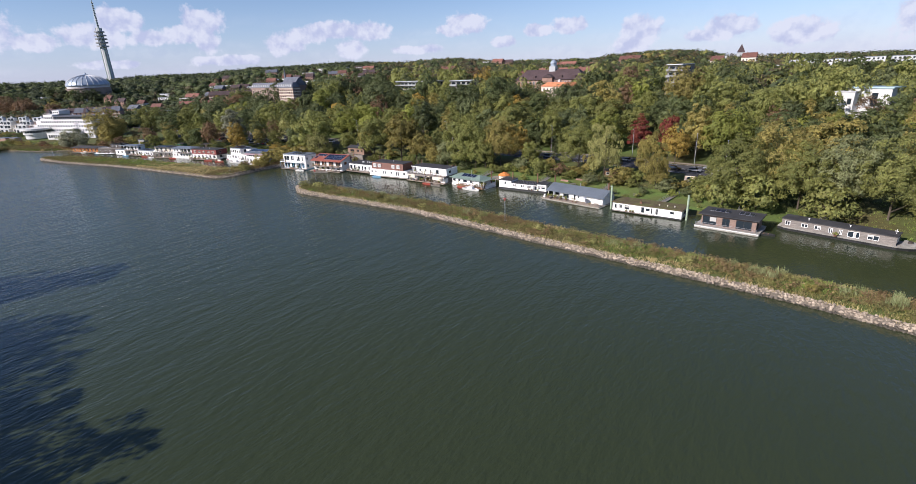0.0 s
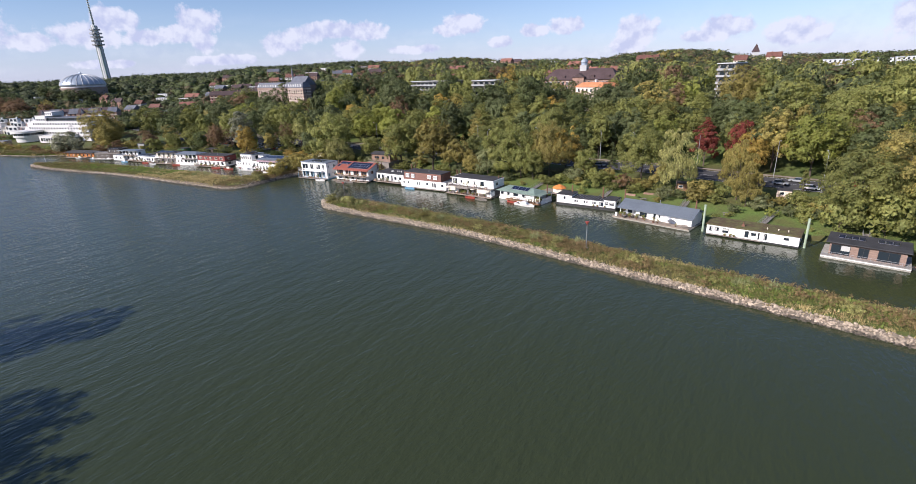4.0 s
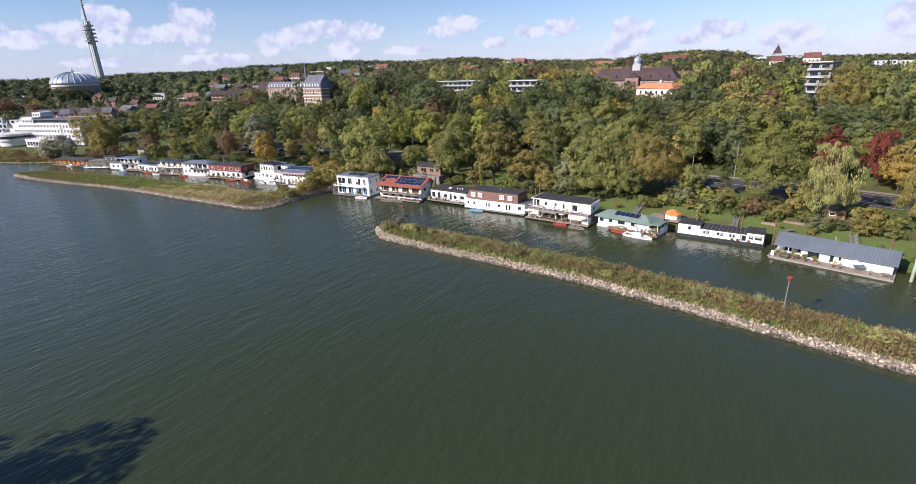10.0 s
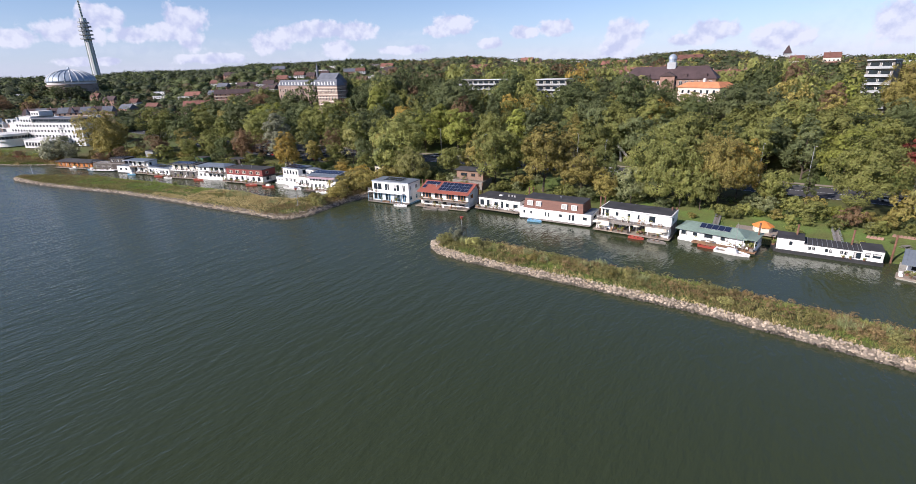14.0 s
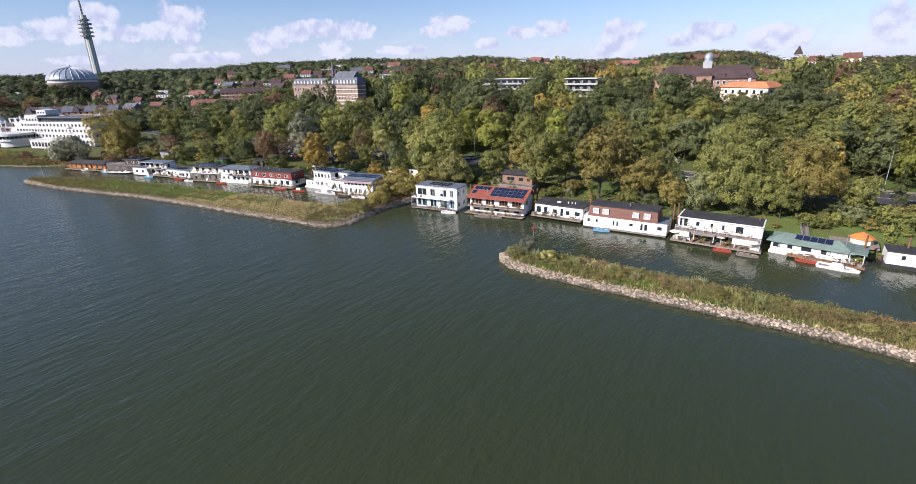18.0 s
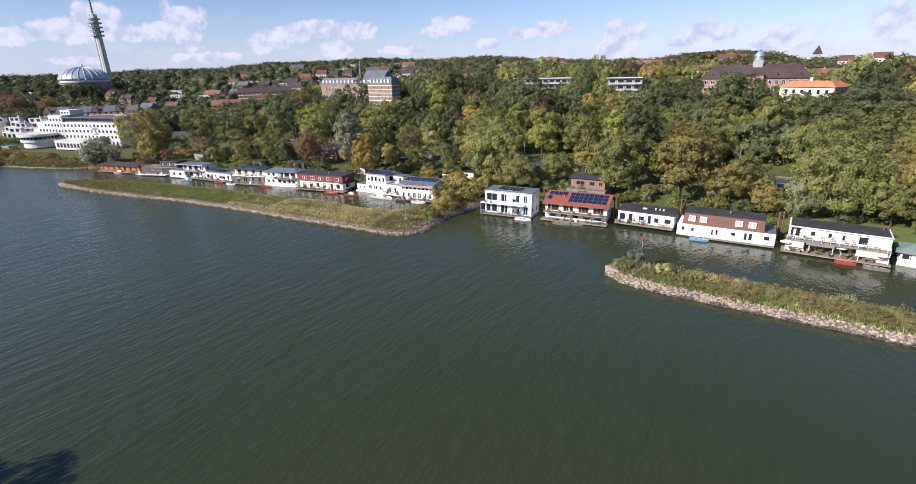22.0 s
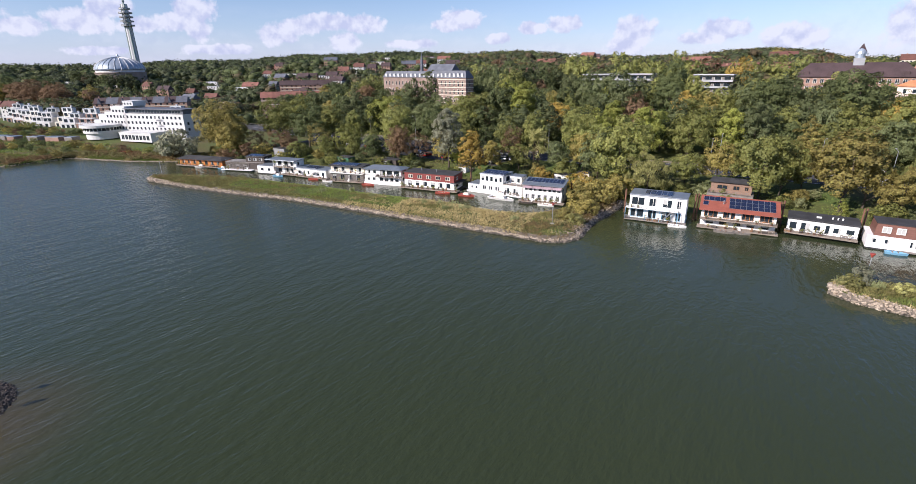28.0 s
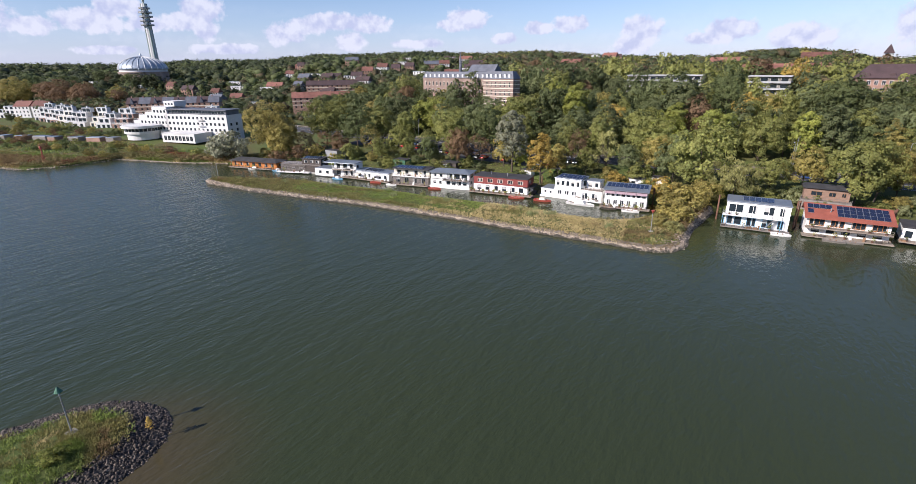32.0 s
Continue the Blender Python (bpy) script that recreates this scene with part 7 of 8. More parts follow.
def church_tower():
    z = ground(232, 779)
    t = thing("church_tower", pose(232, 779, z, 0, 0, 10), "pale church tower with a pointed dark roof", "church tower")
    part("wall", Geo().box(-4, -4, -1, 4, 4, 49 - z), M["palegrey"], t)
    part("spire", Geo().prism([(-4.8, -4.8), (4.8, -4.8), (4.8, 4.8), (-4.8, 4.8)], 49 - z, 61 - z, [(-0.1, -0.1), (0.1, -0.1), (0.1, 0.1), (-0.1, 0.1)]), M["tiledark"], t)


hotel(), dome_prison(), tower(), school(), pink_block(), church_block(), museum(), church_tower()
flats(-46.5, 183.8, 40, -12, 32.5, 3, "grey gallery flats with long white balconies")
flats(13, 158, 18, -12, 32.5, 4, "grey gallery flats beside tall trees")
flats(154.5, 126, 8.5, -28, 38.0, 6, "white balcony flats among the trees")
rnd = random.Random(23)
# white stepped terraces beside the hotel
def terrace(x, y, w, steps, rz):
    """A white terraced house that steps back storey by storey, with rails and a glazed top floor."""
    z = ground(x, y)
    t = thing("terrace_house", pose(x, y, z - 0.4, 0, 0, rz), "white rendered terrace house stepping back in storeys", "house", group="terraces by the river")
    wall = (M["stucco"], M["palegrey"], M["brick"], M["stucco"], M["cream"])[int(abs(x)) % 5]
    for k in range(steps):
        y0, z0 = k * 2.6, 0.0 if k == 0 else k * 3.0 + 0.32
        x0, x1 = (0, w) if k < 1 else (w * 0.3, w - 0.01) if (k + int(abs(y))) % 2 else (0.01, w * 0.8)
        n = max(2, int((x1 - x0) / 3.2))
        holes = row(x0 + 0.3, x1 - 0.3, n, 2.7 if k else 2.2, z0 + 0.25, z0 + 2.55)
        block(t, x0, x1, y0, 11, z0, k * 3.0 + 3.0, wall if k < steps - 1 else M["palegrey"], holes, frame=M["steelgrey"])
        slab(t, x0, x1, y0, 11, k * 3.0 + 3.0, 0.3, M["stucco"] if k < steps - 1 else M["greyroof"], over=0.1)
        if k < steps - 1:
            rail(t, [(x0 + 0.1, y0 + 0.1), (x1 - 0.1, y0 + 0.1)], k * 3.0 + 3.3, 0.9, M["white"], 1.8)
    part("chimney", Geo().box(w * 0.6, 9, steps * 3.0, w * 0.6 + 0.8, 10, steps * 3.0 + 1.5), M["stucco"], t)


for k, (x, y, w, st, rz) in enumerate(((-352, 71, 12, 4, 18), (-366, 69, 11, 3, 18), (-379, 73, 10, 4, 16), (-390, 68, 9, 4, 20), (-401, 69, 9, 3, 18), (-414, 71, 10, 4, 18), (-427, 74, 10, 3, 16), (-440, 78, 11, 4, 18), (-452, 80, 10, 3, 18), (-466, 84, 10, 4, 18), (-520, 86, 12, 3, 18), (-535, 88, 12, 2, 18), (-338, 88, 13, 4, 16), (-322, 92, 12, 3, 15), (-306, 96, 12, 4, 14))):
    terrace(x, y, w, st, rz)
for x, y in ((-507, 91), (-492, 96)):
    far_house(x, y, 14, 10, 8.8, 18, M["tilered"], M["stucco"], "white house with a red hipped tile roof")
for k in range(7):
    x = -372 + k * 12.5
    far_house(x, 17 + k * 2.6 + rnd.uniform(-1, 1), 5 + 2 * (k % 3), 5, 2.2, 12, M["tiledark"], M["brick"] if k % 2 else M["greywood"], "low garage above the river bank", flat=True, win=False)
# rows of houses: centre, number, width, turn, base height, roof, wall
def house_row(cx, cy, n, w, rz, base, roofs, wall, label, gables=False):
    for k in range(n):
        off = Matrix.Rotation(radians(rz), 3, "Z") @ Vector(((k - n / 2) * w, 0, 0))
        t = far_house(cx + off.x, cy + off.y, w - 0.02, 10, 8.7, rz, roofs[k % len(roofs)], wall, label, z=base)
        if gables and k % 2 == 0:
            g = Geo().add([(0, 0, 0), (2.8, 0, 0), (1.4, 0, 3.8), (0, 1.8, 0), (2.8, 1.8, 0), (1.4, 1.8, 3.8)], [(0, 1, 2), (5, 4, 3), (0, 2, 5, 3), (1, 4, 5, 2)])
            part("gable", g, M["slate"], t, m=Matrix.Translation((w / 2 - 1.4, -0.3, 9.0)))
        for zz in (3.6, 6.6):
            part("stone_band", Geo().box(0, -0.06, zz, w - 0.02, -0.003, zz + 0.45), M["cream"], t)


house_row(-363, 125, 8, 8, 35, 6, [M["tiledark"], M["slate"]], M["brick"], "brick row house with cream bands and slate gables", True)
house_row(-278, 191, 5, 9, 40, 7.5, [M["tilered"]], M["brick"], "brick row house under a red tiled roof")
house_row(-331, 277, 6, 9, 36, 13.5, [M["tiledark"]], M["brick"], "brick row house under a dark tiled roof")
house_row(-98, 318, 8, 10, 9, 23, [M["tilered"], M["tilered"], M["tiledark"]], M["brick"], "brick row house with a red roof on the hill")
house_row(52, 343, 6, 10, -7, 25, [M["tilered"]], M["stucco"], "white row house with a red roof on the hill")
# town houses in the valley
for k in range(118):
    az = radians(rnd.uniform(-70, -27))
    r = rnd.uniform(330, 760)
    x, y = 45 + r * math.sin(az), -125 + r * math.cos(az)
    if y < road_y(x) + 55 or (x > -320 and y < 130) or (x < -280 and y < 120) or math.hypot(x + 621, y - 285) < 50 or (x < -470 and y < 200):
        continue
    w = rnd.uniform(9, 20)
    white = rnd.random() < 0.6
    far_house(x, y, w, 10, rnd.choice([5.8, 8.7, 8.7]), rnd.uniform(5, 30), rnd.choice([M["tilered"], M["tiledark"], M["tiledark"], M["slate"]]), M["stucco"] if white else M["brick"], "white town house in the valley" if white else "brick town house with tiled pitched roof", flat=white and rnd.random() < 0.7, z=ground(x, y) - 0.6)
for k in range(16):
    az = radians(rnd.uniform(-22, 26))
    r = rnd.uniform(430, 900)
    x, y = 45 + r * math.sin(az), -125 + r * math.cos(az)
    w = rnd.uniform(14, 38)
    white = rnd.random() < 0.55
    far_house(x, y, w * 0.8, 11, rnd.choice([6, 8, 10]), rnd.uniform(-20, 15), rnd.choice([M["tilered"], M["tiledark"]]), M["stucco"] if white else M["brick"], "white house on the wooded hill" if white else "brick house with tiled roof on the wooded hill", flat=white)
# pale blocks on the far skyline: x, y, width, height, roof height above the river, flat roof
for x, y, w, h, top, flat in ((84, 585, 20, 7, 42.5, True), (103, 588, 15, 7, 44.5, True), (62, 640, 12, 6, 43, True), (162, 765, 36, 13, 45.5, True), (200, 770, 24, 14, 47.0, True), (240, 768, 26, 14, 46.5, True), (268, 762, 30, 12, 45.0, True),
                              (243, 372, 14, 6, 39.2, True), (258, 371, 16, 6, 38.8, True), (275, 368, 14, 6, 39.0, True), (290, 365, 18, 6, 39.6, True), (212, 470, 14, 7, 43.0, False), (182, 455, 12, 6, 41.0, False), (312, 362, 18, 6, 39.6, True), (126, 470, 13, 6, 39.0, True), (40, 520, 14, 6, 39.5, False)):
    far_house(x, y, w, 12, h, -12, M["tilered"], M["palegrey"] if flat else M["cream"], "pale flat-roofed block on the skyline" if flat else "cream house with a red gable on the skyline", flat=flat, z=top - h - 2.6)
house_row(120, 228, 4, 9, -8, 21.8, [M["tilered"]], M["brick"], "brick row house with a red roof behind the school")
house_row(30, 262, 4, 10, -4, 24.0, [M["tilered"]], M["brick"], "brick row house with a red roof above the wood")


# ---- lawns behind the boats ----
M["lawn"] = material("mown_lawn", (0.115, 0.170, 0.042), 0.95, var=0.28, grain=2.5, stain=0.18, bump=0.3, second=(0.115, 0.125, 0.04), spec=0.2)
g = Geo()
cols = list(np.arange(74, 184, 2.0))
for x in cols:
    for d in np.linspace(1.5, 17, 8):
        y = bank(x) + d
        g.v.append((x, y, ground(x, y) + 0.05))
g.f = [(i * 8 + k, (i + 1) * 8 + k, (i + 1) * 8 + k + 1, i * 8 + k + 1) for i in range(len(cols) - 1) for k in range(7)]
single("lawn", g, M["lawn"], "bright green sloping lawn behind the house boats", "lawn", "structure", smooth=True)

# ---- grasses ----
for key, col, sec in (("grass_green", (0.215, 0.275, 0.062), (0.175, 0.215, 0.058)), ("grass_olive", (0.281, 0.256, 0.094), (0.206, 0.194, 0.069)), ("grass_straw", (0.560, 0.455, 0.225), (0.410, 0.335, 0.150)),
                      ("grass_rust", (0.250, 0.180, 0.085), (0.185, 0.140, 0.065)), ("reed", (0.325, 0.338, 0.163), (0.225, 0.263, 0.106)), ("ivy_red", (0.200, 0.056, 0.037), (0.130, 0.075, 0.037))):
    LEAF[key] = material(key, col, 0.85, var=0.2, grain=1.0, stain=0.3, bump=0.0, island=0.3, second=sec, hue=0.012, spec=0.2, translucent=0.2)


def tufts(name, spots, key, label, category="grass"):
    """Clumps of leaning blades at spots of (x, y, z, height, width), joined."""
    if not spots:
        return
    rs = np.random.RandomState(len(spots) % 1000)
    p = np.array(spots)
    n, b = len(p), 9
    h = np.repeat(p[:, 3], b) * rs.uniform(0.45, 1.1, n * b)
    w = np.repeat(p[:, 4], b)
    a = rs.uniform(0, 6.283, n * b)
    out = np.stack([np.cos(a), np.sin(a), np.zeros_like(a)], 1)
    side = np.stack([-np.sin(a), np.cos(a), np.zeros_like(a)], 1)
    root = np.repeat(p[:, :3], b, 0) + out * (w * rs.uniform(0.0, 0.7, n * b))[:, None]
    tip = root + out * (w * rs.uniform(0.1, 0.6, n * b))[:, None] + np.array([0, 0, 1]) * (h * 0.9)[:, None]
    bw = (w * 0.15)[:, None]
    root[:, 2] -= 0.08
    v = np.stack([root - side * bw * 0.5, root + side * bw * 0.5, tip], 1).reshape(-1, 3)
    tris = np.arange(n * b * 3).reshape(-1, 3)
    single(name, arrays_mesh(name, v, tris), LEAF[key], label, category, "stuff")


def dam_point(outer, inner, i, s, top=1.35):
    """A place on a breakwater: along it by i, across it by s."""
    k = min(int(i), len(outer) - 2)
    f = i - k
    o = Vector(outer[k]).lerp(Vector(outer[k + 1]), f)
    n = Vector(inner[k]).lerp(Vector(inner[k + 1]), f)
    p = o.lerp(n, s)
    z = lerp(((-0.12, -1.2), (0, 0), (0.09, top * 0.8), (0.26, top), (0.6, top * 1.05), (0.85, top * 0.7), (1.0, 0), (1.1, -1.2)), s)
    return p.x, p.y, z


rs = random.Random(8)
for nm, o, n_in in (("1", ISL1_OUT, ISL1_IN), ("2", ISL2_OUT, ISL2_IN)):
    po, pi = pair(o, n_in, 90)
    lots = {"grass_green": [], "grass_olive": [], "grass_straw": [], "grass_rust": [], "reed": []}
    for _ in range(15000):
        i = rs.uniform(0.3, 88.9)
        s0 = 0.85 / (Vector(po[int(i)]) - Vector(pi[int(i)])).length
        s = rs.uniform(s0, 1.0)
        x, y, z = dam_point(po, pi, i, s)
        if nm == "2" and x > 225:
            continue
        patch = noise.noise(Vector((x * 0.06, y * 0.14, 3.0))) + 0.22 * noise.noise(Vector((x * 0.3, y * 0.4, 7.0))) + rs.gauss(0, 0.05)
        if nm == "1":
            green = -128 < x < -62 and s > 0.22
            key = "grass_green" if green and patch > -0.25 else "grass_straw" if (-78 < x < -22 and patch > -0.3) or patch > 0.30 else "grass_rust" if (x > -28 and s < 0.5 and patch < 0.12) else "grass_olive" if patch < 0.2 else "grass_green"
        else:
            key = "grass_straw" if patch > 0.30 or s < s0 * 1.9 else "grass_rust" if (patch < -0.26 and x > 95) or patch < -0.42 else "grass_olive" if patch < 0.06 else "grass_green"
        if s < s0 * 1.5 and rs.random() < 0.4:
            key = "grass_straw" if nm == "2" else "grass_rust"
        h = rs.uniform(0.35, 0.8) * (0.6 if key == "grass_green" and nm == "1" else 1.0) * (0.7 if s < s0 * 1.4 else 1.0)
        lots[key].append((x, y, z, h, rs.uniform(0.5, 0.9)))
    for _ in range(34 if nm == "2" else 16):
        i, s = rs.uniform(0.5, 70), rs.uniform(0.45, 0.9)
        x, y, z = dam_point(po, pi, i, s)
        for _ in range(16):
            lots["reed"].append((x + rs.gauss(0, 0.55), y + rs.gauss(0, 0.55), z, rs.uniform(1.0, 1.9), rs.uniform(0.6, 1.0)))
    for key, lst in lots.items():
        tufts("grass", lst, key, {"grass_green": "short green grass", "grass_olive": "rough olive grass and weeds", "grass_straw": "dry straw-coloured grass", "grass_rust": "rust-brown dead weeds", "reed": "tall pale reeds"}[key] + " on the breakwater")


def scrub(name, spots, key, label):
    """Low leafy clumps at spots of (x, y, z, height, radius), joined."""
    protos = [crown_arrays(np.random.RandomState(70 + k), 9, 46, 0.20, 0.75, 0.0, 0.2, 0.1, 0.3) for k in range(6)]
    r = np.random.RandomState(len(spots))
    vs, ts, n = [], [], 0
    for k, (x, y, z, h, w) in enumerate(spots):
        v, t = protos[k % 6]
        a = r.uniform(0, 6.28)
        c, q = math.cos(a), math.sin(a)
        vs.append(np.stack([x + (v[:, 0] * c - v[:, 1] * q) * w, y + (v[:, 0] * q + v[:, 1] * c) * w, z - 0.1 + np.maximum(v[:, 2], 0) / 1.5 * h], 1)), ts.append(t + n)
        n += len(v)
    single(name, arrays_mesh(name, np.concatenate(vs), np.concatenate(ts)), LEAF[key], label, "scrub", "stuff")


LEAF["bramble"] = material("bramble_leaves", (0.228, 0.208, 0.076), 0.7, var=0.35, grain=4.0, stain=0.5, bump=0.6, island=0.28, second=(0.170, 0.152, 0.058), hue=0.012, spec=0.3, translucent=0.3, world=True, relief=0.1)
LEAF["dock"] = material("dry_weed_leaves", (0.270, 0.190, 0.090), 0.8, var=0.35, grain=4.0, stain=0.5, bump=0.6, island=0.28, second=(0.205, 0.145, 0.070), hue=0.012, spec=0.2, translucent=0.25, world=True, relief=0.1)
for nm, o, n_in, many in (("1", ISL1_OUT, ISL1_IN, 700), ("2", ISL2_OUT, ISL2_IN, 1500)):
    po, pi = pair(o, n_in, 90)
    clumps = {"bramble": [], "dock": []}
    for _ in range(many):
        i = rs.uniform(0.6, 88)
        s0 = 1.7 / (Vector(po[int(i)]) - Vector(pi[int(i)])).length
        x, y, z = dam_point(po, pi, i, rs.uniform(s0, 0.97))
        if x > 225:
            continue
        patch = noise.noise(Vector((x * 0.08, y * 0.16, 11.0))) + rs.gauss(0, 0.1)
        if nm == "1" and -132 < x < -30 and rs.random() < 0.9:
            continue
        clumps["bramble" if patch > (0.16 if nm == "2" and x > 105 else -0.12) else "dock"].append((x, y, z, rs.uniform(0.6, 1.35), rs.uniform(0.5, 1.25)))
    for key, lst in clumps.items():
        scrub("scrub", lst, key, ("low green brambles" if key == "bramble" else "dry brown weeds") + " growing on the breakwater")
clumps = {"bramble": [], "dock": [], "ivy_red": []}
for _ in range(1500):
    x = rs.uniform(-310, -186)
    d = rs.uniform(1.5, 18 if x < -246 else 13)
    y = bank(x) + d
    patch = noise.noise(Vector((x * 0.06, y * 0.14, 15.0))) + rs.gauss(0, 0.08)
    clumps["ivy_red" if -268 < x < -222 and patch > 0.16 and d > 4 else "dock" if patch > -0.02 else "bramble"].append((x, y, ground(x, y), rs.uniform(0.8, 2.0), rs.uniform(0.9, 2.0)))
for key, lst in clumps.items():
    scrub("scrub", lst, key, {"bramble": "green brambles", "dock": "brown autumn shrubs", "ivy_red": "red autumn creeper"}[key] + " on the slope below the hotel")
# willow scrub at the head of the outer breakwater
for x, y, h, c, w in ((42.5, -27.6, 3.8, "silver", 0.9), (40.2, -29.6, 2.4, "willow", 1.2), (47.5, -30.5, 2.6, "willow", 1.1), (53, -31, 1.7, "willow", 1.2), (62, -34.5, 1.6, "olive", 1.2), (136, -54, 1.7, "willow", 1.2), (170, -66, 1.8, "willow", 1.3), (118, -48, 1.6, "willow", 1.2), (150, -60, 1.5, "willow", 1.3), (78, -38, 1.5, "olive", 1.3), (97, -43, 1.4, "willow", 1.3), (190, -73, 1.6, "olive", 1.3)):
    tree(x, y, h, "shrub", c, "on the breakwater", z=1.1, wide=w)

# weeds on the groyne, the far bank and the north bank
lots = {"grass_green": [], "grass_olive": [], "grass_straw": [], "grass_rust": []}
for _ in range(9000):
    p = jo[rs.randrange(len(jo))]
    x, y, z = groyne_point(p, rs.uniform(0.42, 1.0))
    if y < -135:
        continue
    x, y = x + rs.gauss(0, 0.5), y + rs.gauss(0, 0.5)
    patch = noise.noise(Vector((x * 0.22, y * 0.22, 1.0)))
    near_tip = math.hypot(x + 64, y + 108.5) < 5.5
    key = "grass_rust" if near_tip and patch > 0.34 else "grass_straw" if patch > 0.55 else "grass_olive" if patch > 0.0 else "grass_green"
    lots[key].append((x, y, z, rs.uniform(0.18, 0.42), rs.uniform(0.3, 0.6)))
for key, lst in lots.items():
    tufts("grass", lst, key, key.replace("grass_", "").replace("rust", "rust-brown") + " grass and weeds on the groyne")
tree(-61.8, -107.4, 2.0, "spire", "gold", "on the groyne", z=1.3, wide=1.4)
tree(-66.6, -114.6, 1.6, "shrub", "lime", "on the groyne", z=1.4, wide=1.3)
lots = {"grass_green": [], "grass_olive": [], "grass_straw": [], "grass_rust": [], "ivy_red": []}
for _ in range(11000):
    x = rs.uniform(-400, -186)
    d = rs.uniform(0.6, 26 if x < -246 else 13)
    y = bank(x) + d
    patch = noise.noise(Vector((x * 0.05, y * 0.12, 5.0)))
    key = "ivy_red" if -268 < x < -205 and patch > 0.12 and d > 5 else "grass_straw" if d < 4 and patch > 0 else "grass_green" if patch < -0.02 else "grass_olive" if patch < 0.3 else "grass_rust"
    lots[key].append((x, y, ground(x, y), rs.uniform(0.5, 1.2), rs.uniform(0.7, 1.4)))
for key, lst in lots.items():
    tufts("bank_weeds", lst, key, key.replace("grass_", "").replace("ivy_red", "red autumn creeper").replace("rust", "rust-brown") + " growth on the river bank", "weeds")
lots = {"grass_green": [], "grass_olive": [], "grass_rust": []}
for _ in range(4500):
    x = rs.uniform(-430, -200)
    d = rs.uniform(14, 78)
    y = bank(x) + d
    if x > -310 and y > 34:
        continue
    patch = noise.noise(Vector((x * 0.07, y * 0.09, 9.0)))
    lots["grass_rust" if patch > 0.25 else "grass_olive" if patch > -0.1 else "grass_green"].append((x, y, ground(x, y), rs.uniform(0.5, 1.3), rs.uniform(1.0, 1.9)))
for key, lst in lots.items():
    tufts("bank_weeds", lst, key, key.replace("grass_", "").replace("rust", "rust-brown") + " rough growth on the meadow by the hotel", "weeds")
lots = {"grass_green": [], "grass_olive": [], "grass_straw": []}
for _ in range(8000):
    x = rs.uniform(-186, 240)
    d = rs.uniform(0.4, 30)
    y = bank(x) + d
    if 74 < x < 172 and 1.5 < d < 17 and rs.random() < 0.93:
        continue
    key = rs.choice(["grass_green", "grass_green", "grass_olive"])
    lots[key].append((x, y, ground(x, y), rs.uniform(0.25, 0.6), rs.uniform(0.5, 1.0)))
for key, lst in lots.items():
    tufts("bank_weeds", lst, key, key.replace("grass_", "") + " rough growth behind the house boats", "weeds")


# ---- navigation marks ----
def mark(x, y, z, h, kind):
    col = {"red": "redpaint", "green": "greenpaint", "plain": "steelgrey"}[kind]
    t = thing("navigation_mark", pose(x, y, z), {"red": "steel post with a red triangular top mark", "green": "steel post with a green cone top mark", "plain": "bare grey steel post at the water's edge"}[kind], "navigation mark")
    part("pole", Geo().rod((0, 0, -0.5), (0, 0, h), 0.09, 0.07, 8), M["steelgrey"], t)
    part("footing", Geo().prism([(-0.5, -0.5), (0.5, -0.5), (0.5, 0.5), (-0.5, 0.5)], -0.4, 0.12), M["concrete"], t)
    if kind == "green":
        part("top_mark", Geo().lathe([(0.40, h - 0.1), (0.38, h - 0.04), (0.04, h + 0.55)], 10), M[col], t)
    elif kind == "red":
        part("top_mark", Geo().lathe([(0.05, h - 0.75), (0.42, h - 0.05), (0.42, h + 0.05)], 10), M[col], t)


mark(43.1, -26.8, 1.2, 5.6, "red"), mark(125.1, -48.8, 1.3, 6.1, "red"), mark(-16.5, -13.5, 1.4, 5.2, "red")
mark(-171.5, -3.5, 0.0, 5.2, "plain"), mark(-69.0, -111.4, 1.75, 5.4, "green")
t = thing("beacon", pose(-264.8, -13.6, ground(-264.8, -13.6)), "red lattice beacon on the river bank", "beacon")
part("mast", Geo().rod((-0.5, -0.5, 0), (0, 0, 6.0), 0.12).rod((0.5, -0.5, 0), (0, 0, 6.0), 0.12).rod((0, 0.6, 0), (0, 0, 6.0), 0.12), M["redpaint"], t)
part("top", Geo().lathe([(0.5, 5.8), (0.5, 6.9), (0.1, 7.2)], 8), M["redpaint"], t)


# ---- mooring piles and gangways ----
def pile(x, y, h, mat, label, r=0.19):
    t = thing("mooring_pile", pose(x, y, 0), label, "pile", group="mooring piles")
    part("shaft", Geo().rod((0, 0, -0.6), (0, 0, h), r, r, 10), mat, t)
    part("cap", Geo().lathe([(r * 1.15, h), (r * 1.15, h + 0.1), (0.02, h + 0.22)], 10), mat, t)


